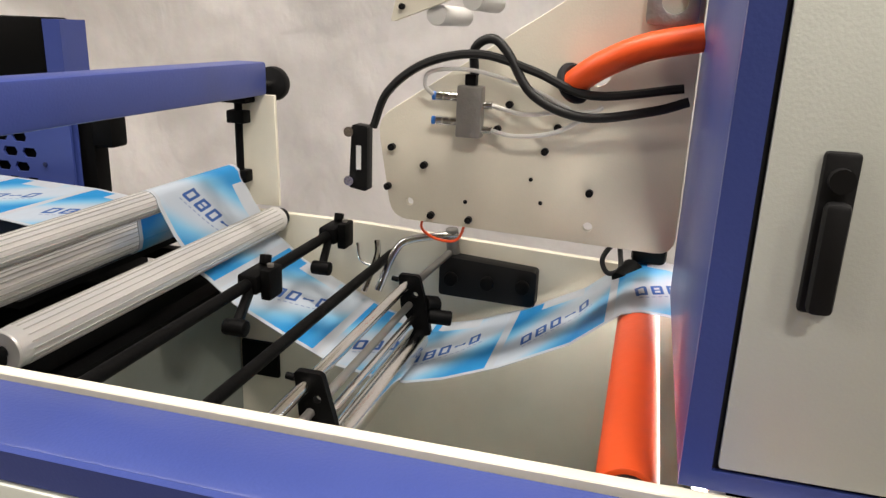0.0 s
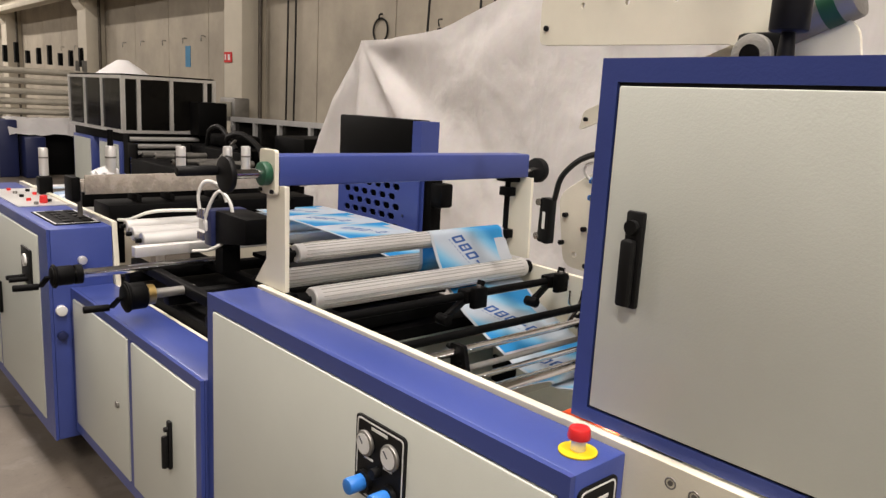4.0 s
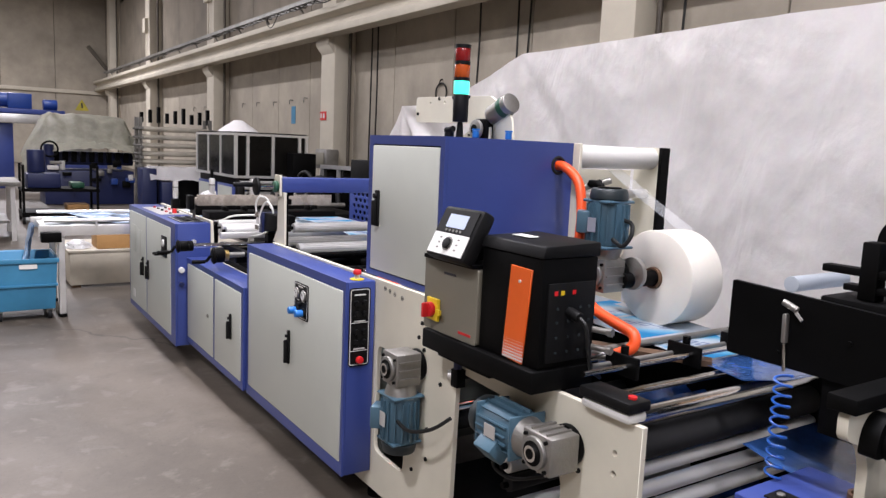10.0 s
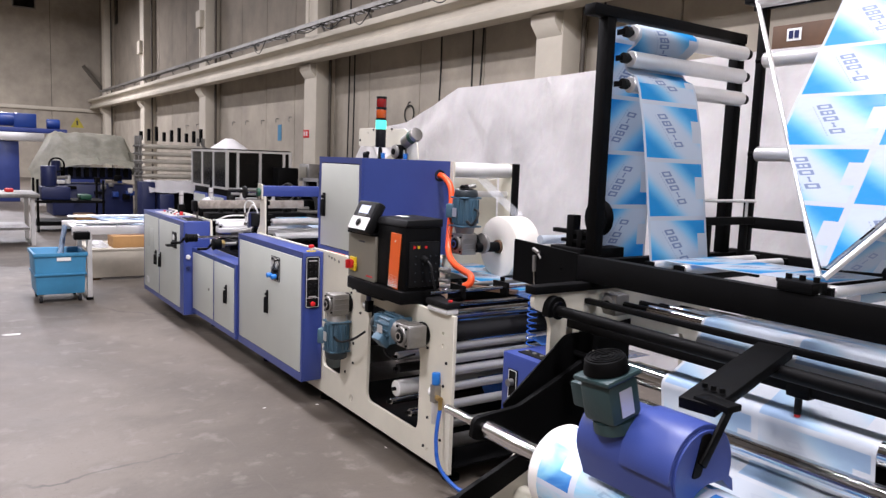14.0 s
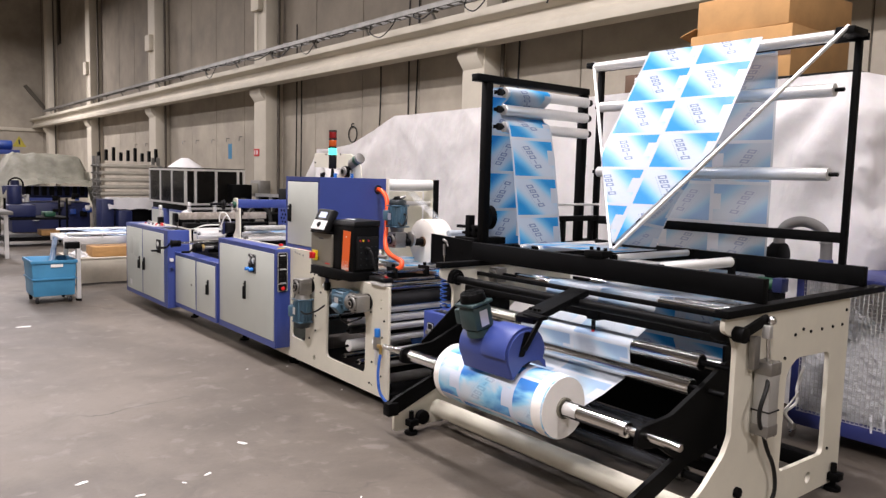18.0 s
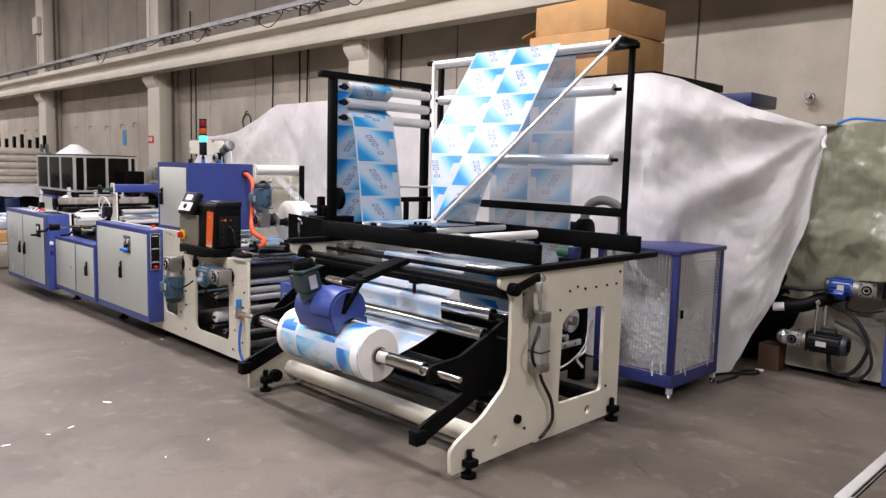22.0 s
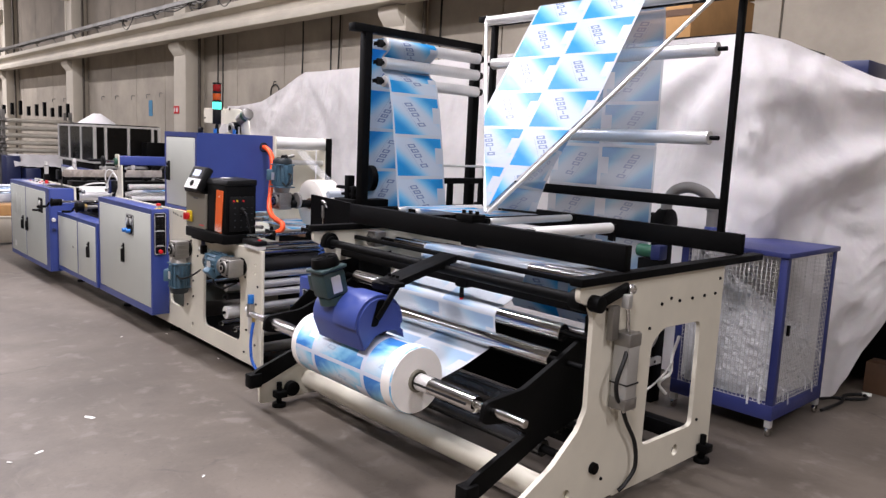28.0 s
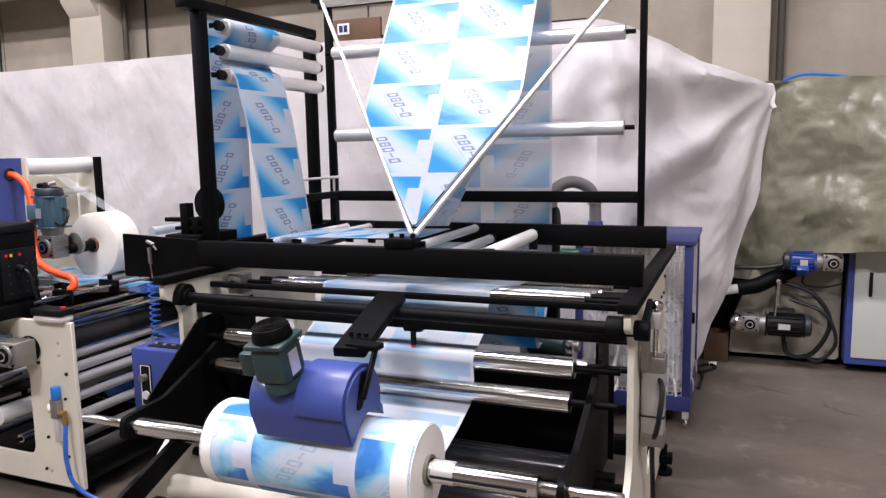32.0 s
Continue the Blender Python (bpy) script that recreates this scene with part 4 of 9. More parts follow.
    part("plate", box(B(), -2.55, 0.53, 0.986, -2.20, 0.70, 0.990), M["blackplastic"], q)
    part("border", plate(B(), [(-2.545, 0.535), (-2.205, 0.535), (-2.205, 0.695), (-2.545, 0.695)], "z", 0.9905, 0.9912, [[(-2.54, 0.54), (-2.21, 0.54), (-2.21, 0.69), (-2.54, 0.69)]]), M["decal"], q)
    for k in range(10):
        x, y = -2.52 + 0.062 * (k % 5), 0.575 + 0.07 * (k // 5)
        part("key", box(B(), x, y, 0.9905, x + 0.04, y + 0.035, 0.996), M["blackplastic"], q, bev=0.002)
    a = thing("air_console", "black air panel with levers on the grey door", "panel", (-2.38, 0.47, 0.78))
    part("plate", box(B(), -2.47, 0.466, 0.72, -2.33, 0.4755, 0.87), M["blackplastic"], a, bev=0.003)
    for x in (-2.43, -2.38):
        part("lever", cyl(B(), (x, 0.466, 0.745), (x, 0.40, 0.745), 0.010, 10), M["black"], a)
    part("gauge", cyl(B(), (-2.40, 0.466, 0.82), (-2.40, 0.458, 0.82), 0.026, 18), M["decal"], a)
    for y, z, r, m in ((0.60, 0.86, 0.016, "alu"), (0.518, 0.67, 0.020, "decal"), (0.518, 0.57, 0.018, "navy")):
        single("end_gauge" if m == "decal" else "end_button", cyl(B(), (-2.124, y, z), (-2.10, y, z), r, 20), M[m], "small round fitting on the blue cabinet end", "gauge", bev=0.003)


cabinet_fittings()


# ---------- side plates ----------
def side_plates():
    n = thing("bag_machine_frame", "cream steel side plate with large openings", "machine frame", (0.5, 0.725, 0.07))
    near = [(-3.60, 0.10), (0.26, 0.08), (1.75, 0.065), (1.75, 0.862), (0.80, 0.862), (0.775, 0.90), (0.75, 1.009), (0.152, 1.009), (0.140, 1.008), (-0.937, 1.004), (-0.950, 0.745), (-2.10, 0.745), (-2.13, 1.0), (-3.60, 1.0)]
    win1 = rounded([(0.30, 0.26), (0.545, 0.25), (0.56, 0.60), (0.50, 0.72), (0.31, 0.73)], 0.04)
    win2 = rounded([(0.885, 0.20), (1.455, 0.195), (1.46, 0.62), (1.33, 0.76), (0.90, 0.78)], 0.06)
    holes = [win1, win2] + [disc(c, 0.021) for c in ((0.70, 0.155),)] + [disc(c, 0.009, 10) for c in ((0.80, 0.83), (1.55, 0.13), (1.66, 0.76), (1.66, 0.70))]
    part("plate", plate(B(), near, "y", 0.718, 0.738, holes), M["cream"], n, bev=0.0015, seg=1)
    screws(n, [(x, 0.718, z) for x, z in ((1.53, 0.66), (1.60, 0.50), (1.68, 0.50), (1.62, 0.42), (1.70, 0.62), (1.55, 0.30), (1.67, 0.22), (0.80, 0.70), (0.72, 0.50), (0.72, 0.38), (0.62, 0.30), (1.52, 0.14), (0.60, 0.66), (0.66, 0.90), (0.70, 0.885), (0.64, 0.84), (0.70, 0.83), (0.68, 0.80))], "-y")
    for x, z in ((0.36, 0.98), (0.40, 0.975), (0.44, 0.97), (0.50, 0.965)):
        part("countersunk_screw", ring(cyl(B(), (x, 0.7178, z), (x, 0.7165, z), 0.0045, 12), (x, 0.7172, z), (0, 1, 0), 0.0085, 0.0013), M["oldsteel"], n, "countersunk steel screw")
    f = thing("bag_machine_frame", "far cream steel side plate of the machine", "machine frame", (0.5, 1.72, 0.07))
    far = [(-3.60, 0.10), (1.75, 0.065), (1.75, 0.862), (1.02, 0.862), (0.55, 0.93), (-0.60, 0.985), (-0.965, 0.99), (-0.985, 0.76), (-3.60, 0.76)]
    part("plate", plate(B(), far, "y", 1.705, 1.725, [win2]), M["cream"], f, bev=0.0015, seg=1)
    part("tie_bar", cyl(B(), (-0.93, 0.739, 0.25), (-0.93, 1.704, 0.25), 0.03), M["oldsteel"], f)
    part("tie_bar", cyl(B(), (1.60, 0.739, 0.17), (1.60, 1.704, 0.17), 0.035), M["oldsteel"], f)
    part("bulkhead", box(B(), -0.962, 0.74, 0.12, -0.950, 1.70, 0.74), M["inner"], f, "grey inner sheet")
    # added black sheet: stands for the shade on the floor under the frame
    part("shade_base", box(B(), 0.28, 0.745, 0.085, 1.735, 1.70, 0.092), M["black"], f, "black sheet added for the shade below the rollers")
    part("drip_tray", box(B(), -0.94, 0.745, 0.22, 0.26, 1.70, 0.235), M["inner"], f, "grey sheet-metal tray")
    # added black sheet: keeps the frame's depth as dark as its shade
    part("shade_back", box(B(), 0.29, 1.690, 0.10, 1.735, 1.702, 0.845), M["black"], f, "black sheet added for the shade at the frame's back")
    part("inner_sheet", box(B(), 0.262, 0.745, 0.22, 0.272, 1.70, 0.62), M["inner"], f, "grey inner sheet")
    for y, nm in ((0.80, "leg"), (1.66, "leg")):
        for x in (-3.4, -2.2, -0.85, 0.2, 1.66):
            part(nm, cyl(cyl(B(), (x, y, 0.0), (x, y, 0.018), 0.045, 14), (x, y, 0.018), (x, y, 0.13), 0.02, 10), M["black"], f)


side_plates()


# ---------- the electric box and what stands on it ----------
def electric_box():
    x0, x1, y0, y1, z0, z1 = 0.152, 0.735, 0.735, 1.362, 1.013, 1.606
    b = thing("switch_cabinet", "blue steel switch cabinet with a pale grey door", "cabinet", (0.44, 1.05, 1.03))
    part("body", box(B(), x0, y0 + 0.014, z0, x1 - 0.003, y1, z1), M["blue"], b, bev=0.004)
    part("side_panel", plate(B(), [(y0 + 0.014, z0), (y1, z0), (y1, z1), (y0 + 0.014, z1)], "x", x1 - 0.0025, x1, [disc((1.285, 1.515), 0.032, 24)]), M["blue"], b)
    part("grommet", ring(B(), (x1, 1.285, 1.515), (1, 0, 0), 0.032, 0.006), M["rubber"], b)
    part("front_frame", plate(B(), [(x0, z0), (x1, z0), (x1, z1), (x0, z1)], "y", y0 + 0.013, y0, [[(0.183, 1.036), (0.705, 1.036), (0.705, 1.570), (0.183, 1.570)]]), M["blue"], b)
    part("gasket", box(B(), 0.181, y0 + 0.006, 1.034, 0.707, y0 + 0.0125, 1.572), M["rubber"], b)
    d = part("door", box(B(), 0.189, y0 - 0.003, 1.041, 0.701, y0 + 0.011, 1.564), M["door"], b, "pale grey steel door", bev=0.003)
    lever_handle(d, 0.248, y0 - 0.003, 1.226, 1.378, 0.031)
    s = thing("signal_tower", "signal tower with red and amber lenses and lit green", "lamp", (0.262, 1.12, 1.607))
    part("foot", cyl(B(), (0.262, 1.12, 1.607), (0.262, 1.12, 1.68), 0.018, 16, 0.012), M["blackplastic"], s)
    part("base", cyl(B(), (0.262, 1.12, 1.681), (0.262, 1.12, 1.80), 0.034, 24), M["blackplastic"], s, bev=0.004)
    for z, k, nm in ((1.802, "green_on", "green_lens"), (1.872, "orange_off", "amber_lens"), (1.942, "red_off", "red_lens")):
        part(nm, cyl(B(), (0.262, 1.12, z), (0.262, 1.12, z + 0.055), 0.034, 24), M[k], s, bev=0.002)
        part("spacer", cyl(B(), (0.262, 1.12, z + 0.0555), (0.262, 1.12, z + 0.0695), 0.035, 24), M["blackplastic"], s)
    for i, (x, y) in enumerate(((0.69, 0.90), (0.70, 1.05))):
        g = thing("cable_gland", "bright blue cap on the switch cabinet roof", "cap", (x, y, 1.607), "blue caps")
        part("cap", cyl(B(), (x, y, 1.607), (x, y, 1.634), 0.013, 16), M["bluecap"], g, bev=0.003)
        part("collar", cyl(B(), (x, y, 1.6345), (x, y, 1.641), 0.0155, 16), M["bluecap"], g)
    g = single("roof_plug", cyl(cyl(B(), (0.66, 0.80, 1.607), (0.66, 0.80, 1.625), 0.018, 12), (0.64, 0.80, 1.630), (0.685, 0.80, 1.636), 0.012, 10), M["blackplastic"], "small black plug on the cabinet roof", "plug")
    # roof motor with its slant gearbox
    m = thing("roof_motor", "small grey geared motor with green band", "motor", (0.33, 1.40, 1.7))
    part("gearbox", obox(B(), (0.33, 1.43, 1.64), (0.33, 1.43, 1.74), 0.10, 0.11, (0, 1, 0)), M["black"], m, bev=0.012)
    part("flange", cyl(B(), (0.33, 1.37, 1.69), (0.33, 1.35, 1.69), 0.045, 20), M["casting"], m, bev=0.004)
    part("flange_bore", cyl(B(), (0.33, 1.349, 1.69), (0.33, 1.344, 1.69), 0.022, 16), M["black"], m)
    part("motor_body", cyl(B(), (0.36, 1.43, 1.755), (0.50, 1.43, 1.815), 0.048, 24), M["casting"], m, "dull silver motor body", bev=0.005)
    part("band", cyl(B(), (0.44, 1.43, 1.7893), (0.47, 1.43, 1.802), 0.0495, 24), M["green"], m, "green band")
    m.location += Vector((-0.235, -0.03, -0.03))
    a = thing("top_arm_plate", "cream steel plate above the switch cabinet", "machine frame", (-0.2, 1.40, 1.7))
    part("plate", plate(B(), rounded([(-0.565, 1.700), (0.02, 1.690), (0.12, 1.60), (0.30, 1.60), (0.28, 1.72), (0.117, 1.82), (-0.565, 1.835)], 0.025), "y", 1.392, 1.404, [disc((x, 1.80), 0.007, 10) for x in (-0.42, -0.28, -0.14)]), M["cream"], a, bev=0.001, seg=1)
    screws(a, [(-0.54, 1.392, 1.745), (-0.33, 1.392, 1.82), (-0.20, 1.392, 1.82), (-0.06, 1.392, 1.82)], "-y")


electric_box()


# ---------- inside the bag machine ----------
def inner_machine():
    g = thing("lift_bridge", "blue bridge bar on cream posts with hand wheels", "machine frame", (-0.88, 1.2, 1.0))
    part("bar", box(B(), -0.935, 0.737, 1.287, -0.852, 1.715, 1.368), M["blue"], g, "blue bridge bar", bev=0.006)
    for y0, y1 in ((0.739, 0.753), (1.705, 1.717)):
        part("post", plate(B(), [(-0.99, 1.004), (-0.822, 1.004), (-0.828, 1.288), (-0.925, 1.288), (-0.925, 1.08)], "y", y0, y1), M["cream"], g, bev=0.001, seg=1)
    part("end_plate", plate(B(), rounded([(-0.938, 1.262), (-0.855, 1.262), (-0.855, 1.382), (-0.938, 1.382)], 0.012), "y", 0.724, 0.7365), M["cream"], g, bev=0.001, seg=1)
    for y in (0.790, 1.680):
        part("guide_rod", cyl(B(), (-0.915, y, 0.95), (-0.915, y, 1.2855), 0.010, 14), M["black"], g)
        for z in (1.233, 1.083):
            part("slide_block", box(B(), -0.940, y - 0.018, z - 0.016, -0.890, y + 0.018, z + 0.016), M["black"], g, bev=0.004)
        part("top_clamp", box(B(), -0.95, y - 0.025, 1.268, -0.88, y + 0.025, 1.2858), M["black"], g, bev=0.003)
    part("hand_knob", cyl(B(), (-0.87, 1.765, 1.310), (-0.87, 1.795, 1.310), 0.044, 26), M["blackplastic"], g, "black hand knob", bev=0.006)
    part("knob_shaft", cyl(B(), (-0.87, 1.7155, 1.310), (-0.87, 1.7645, 1.310), 0.010, 12), M["steel"], g)
    part("coupling", cyl(B(), (-0.89, 0.700, 1.318), (-0.89, 0.7235, 1.318), 0.032, 20), M["green"], g, "green coupling", bev=0.004)
    part("wheel_shaft", cyl(B(), (-0.89, 0.615, 1.318), (-0.89, 0.6995, 1.318), 0.012, 14), M["steel"], g)
    w = part("hand_wheel", cyl(B(), (-0.89, 0.597, 1.318), (-0.89, 0.6145, 1.318), 0.048, 26), M["blackplastic"], g, "black hand wheel", bev=0.005)
    part("grip", cyl(B(), (-0.925, 0.49, 1.325), (-0.925, 0.5965, 1.325), 0.013, 14), M["blackplastic"], w, bev=0.003)
    screws(g, [(-0.927, 0.7238, 1.272), (-0.866, 0.7238, 1.272)], "-y", 0.006)
    # ribbed web rollers
    r = thing("web_rollers", "grooved aluminium rollers carrying the printed film", "rollers", (-0.75, 1.2, 1.0))
    for x, y0, z, rr in ((-0.815, 0.815, 0.978, 0.033), (-0.990, 0.79, 0.997, 0.029), (-0.935, 0.835, 1.083, 0.027)):
        o = roller(r, (x, y0, z), (x, 1.675, z), rr, M["alu"], "roller", 0.010, 0.028)
        for bm in rib_rings(x, y0 + 0.025, 1.65, z, rr, 18):
            part("groove", bm, M["greyalu"], o)
        part("bearing", cyl(B(), (x, y0 - 0.046, z), (x, y0 - 0.016, z), rr * 0.7, 16), M["black"], o)
        part("bearing", cyl(B(), (x, 1.685, z), (x, 1.704, z), rr * 0.7, 16), M["black"], o)
    for x, z, rr, m, y1 in ((-0.640, 0.973, 0.012, "black", 1.7045), (-0.510, 0.913, 0.0115, "black", 1.7045), (-0.397, 0.918, 0.011, "steel", 1.50), (-0.392, 0.868, 0.008, "oldsteel", 1.50), (-0.378, 0.845, 0.008, "steel", 1.50), (-0.370, 0.790, 0.026, "steel", 1.487)):
        part("guide_bar", cyl(B(), (x, 0.7385, z), (x, y1, z), rr, 18), M[m], r)
    for y in (0.978, 1.490):
        bk = part("bar_bracket", plate(B(), rounded([(-0.420, 0.938), (-0.372, 0.938), (-0.350, 0.860), (-0.340, 0.800), (-0.372, 0.800), (-0.412, 0.855)], 0.008), "y", y, y + 0.014, [disc((-0.380, 0.893), 0.007, 12)]), M["black"], r, "black bar bracket", bev=0.001, seg=1)
        part("clamp_screw", cyl(B(), (-0.421, y + 0.007, 0.922), (-0.436, y + 0.007, 0.924), 0.006, 10), M["black"], bk)
    part("clamp_knob", cyl(B(), (-0.350, 1.4975, 0.845), (-0.300, 1.515, 0.838), 0.017, 14), M["black"], r, bev=0.003)
    part("clamp_knob", cyl(B(), (-0.362, 1.505, 0.868), (-0.338, 1.53, 0.860), 0.021, 14), M["black"], r, bev=0.004)
    for y, x in ((1.265, -0.640), (1.640, -0.640)):
        c = part("bar_clamp", box(B(), x - 0.022, y - 0.045, 0.952, x + 0.022, y + 0.045, 0.992), M["black"], r, "black clamp on the bar", bev=0.006)
        part("clamp_arm", obox(B(), (x, y - 0.03, 0.962), (x + 0.03, y - 0.14, 0.925), 0.016, 0.022), M["black"], c, bev=0.004)
        part("clamp_screw", cyl(B(), (x, y + 0.03, 0.9925), (x, y + 0.035, 1.012), 0.012, 12), M["black"], c, bev=0.002)
        part("clamp_joint", cyl(B(), (x + 0.008, y - 0.14, 0.925), (x + 0.052, y - 0.14, 0.925), 0.016, 14), M["black"], c, bev=0.003)
        part("clamp_block", box(B(), x + 0.0225, y - 0.035, 0.940, x + 0.045, y + 0.02, 1.003), M["black"], c, bev=0.005)
        part("clamp_bolt", cyl(B(), (x + 0.034, y - 0.01, 1.0035), (x + 0.034, y - 0.01, 1.010), 0.007, 8), M["oldsteel"], c)
    # sensor arm and bent rods
    part("bent_rod", tube(B(), [(-0.335, 1.690, 0.985), (-0.37, 1.68, 0.982), (-0.455, 1.675, 0.962), (-0.485, 1.66, 0.935), (-0.512, 1.61, 0.845)], 0.0095, 10), M["steel"], r, "bent bright rod")
    part("bent_rod", tube(B(), [(-0.535, 1.665, 0.955), (-0.528, 1.645, 0.92), (-0.545, 1.60, 0.842)], 0.008, 8), M["steel"], r)
    part("bent_rod", tube(B(), [(-0.585, 1.66, 0.945), (-0.570, 1.645, 0.905), (-0.520, 1.64, 0.895)], 0.004, 8), M["steel"], r)
    part("rod_joint", cyl(B(), (-0.352, 1.69, 1.0), (-0.345, 1.70, 0.90), 0.016, 14), M["casting"], r, "cast rod joint", bev=0.004)
    part("link_rod", cyl(B(), (-0.350, 1.665, 0.945), (-0.395, 1.504, 0.905), 0.009, 10), M["oldsteel"], r)
    s = thing("sensor_box", "black sensor box with three knobs on the far plate", "sensor", (-0.25, 1.68, 0.9))
    part("case", plate(B(), rounded([(-0.372, 0.838), (-0.134, 0.832), (-0.134, 0.922), (-0.372, 0.938)], 0.01), "y", 1.660, 1.704), M["blackplastic"], s, bev=0.004)
    for x in (-0.34, -0.25, -0.165):
        part("knob", cyl(B(), (x, 1.6595, 0.884), (x, 1.642, 0.884), 0.017, 16), M["black"], s, bev=0.003)
    single("hole_cover", box(B(), -0.942, 1.692, 0.515, -0.832, 1.7045, 0.615), M["black"], "black cover on the far side plate", "cover")
    # orange roller with its sheet and lamp
    o = thing("orange_roller", "orange rubber-covered roller at the machine's middle", "roller", (0.10, 1.2, 0.93))
    part("cover", cyl(B(), (0.103, 0.800, 0.942), (0.103, 1.66, 0.942), 0.039, 32), M["orange"], o, bev=0.004)
    part("hub", cyl(B(), (0.103, 0.792, 0.942), (0.103, 0.7995, 0.942), 0.031, 24), M["blackplastic"], o)
    part("shaft", cyl(B(), (0.103, 0.739, 0.942), (0.103, 0.7915, 0.942), 0.018, 16), M["black"], o)
    part("shaft", cyl(B(), (0.103, 1.6605, 0.942), (0.103, 1.704, 0.942), 0.018, 16), M["black"], o)
    pl = thing("sensor_plug", "black sensor head with a looped cable", "sensor", (0.10, 1.66, 1.0))
    part("head", box(B(), 0.075, 1.615, 0.985, 0.150, 1.690, 1.035), M["blackplastic"], pl, bev=0.012)
    part("collar", cyl(B(), (0.085, 1.62, 0.975), (0.060, 1.58, 0.950), 0.026, 16), M["black"], pl, bev=0.004)
    part("loop", tube(B(), [(0.06, 1.62, 1.04), (0.03, 1.61, 1.02), (0.015, 1.60, 0.99), (0.03, 1.59, 0.965), (0.055, 1.60, 0.975), (0.05, 1.63, 1.01), (0.045, 1.66, 1.06), (0.06, 1.70, 1.075)], 0.006, 8), M["cable"], pl)
    l = thing("work_lamp", "white led strip lamp inside the machine", "lamp", (0.17, 1.3, 0.9))
    part("housing", box(B(), 0.196, 0.80, 0.86, 0.215, 1.66, 0.96), M["whiteplastic"], l, bev=0.003)
    part("led_strip", box(B(), 0.1925, 0.82, 0.875, 0.1955, 1.64, 0.945), M["led"], l)
    # the printed film through the machine
    w2 = thing("film_web", "printed film running down and up between the rollers", "film", (-0.4, 1.47, 0.95))

    def run(name, pts, v0=0.0, y0=1.325, y1=1.668):
        ln = sum(math.dist(pts[i], pts[i + 1]) for i in range(len(pts) - 1))
        sheet(name, ([(x, y0, z) for x, z in pts], [(x, y1, z) for x, z in pts]), M["filmnear"], w2, n=8, uv=((0, 1), (v0, v0 + ln / PITCH0)))
    PITCH0 = 0.262
    run("film_span", [(0.30, 0.955), (0.150, 0.9805), (0.103, 0.9835), (0.070, 0.974), (-0.02, 0.898), (-0.15, 0.830), (-0.27, 0.782), (-0.345, 0.762), (-0.370, 0.7615)])
    run("film_span", [(-0.370, 0.7615), (-0.41, 0.762), (-0.50, 0.776), (-0.63, 0.832), (-0.735, 0.882), (-0.795, 0.930), (-0.815, 0.942)], 0.3)
    run("film_span", [(-0.815, 0.942), (-0.838, 0.949), (-0.8505, 0.972), (-0.8515, 0.992), (-0.872, 1.02), (-0.9055, 1.082), (-0.909, 1.098), (-0.920, 1.1085), (-0.935, 1.112), (-0.952, 1.107), (-0.9635, 1.090), (-0.962, 1.04), (-0.959, 0.998)], 0.1)
    run("film_span", [(-0.959, 0.998), (-0.964, 0.978), (-0.980, 0.966), (-1.0, 0.966), (-1.10, 0.985), (-1.35, 1.01), (-1.70, 1.02), (-2.1, 1.02)], 0.4)


def rib_rings(x, y0, y1, z, r, n):
    out = []
    for k in range(n):
        a = 2 * math.pi * k / n
        out.append(obox(B(), (x + r * math.cos(a), y0, z + r * math.sin(a)), (x + r * math.cos(a), y1, z + r * math.sin(a)), 0.0018, 0.002, (math.cos(a), 0, math.sin(a))))
    return out


inner_machine()


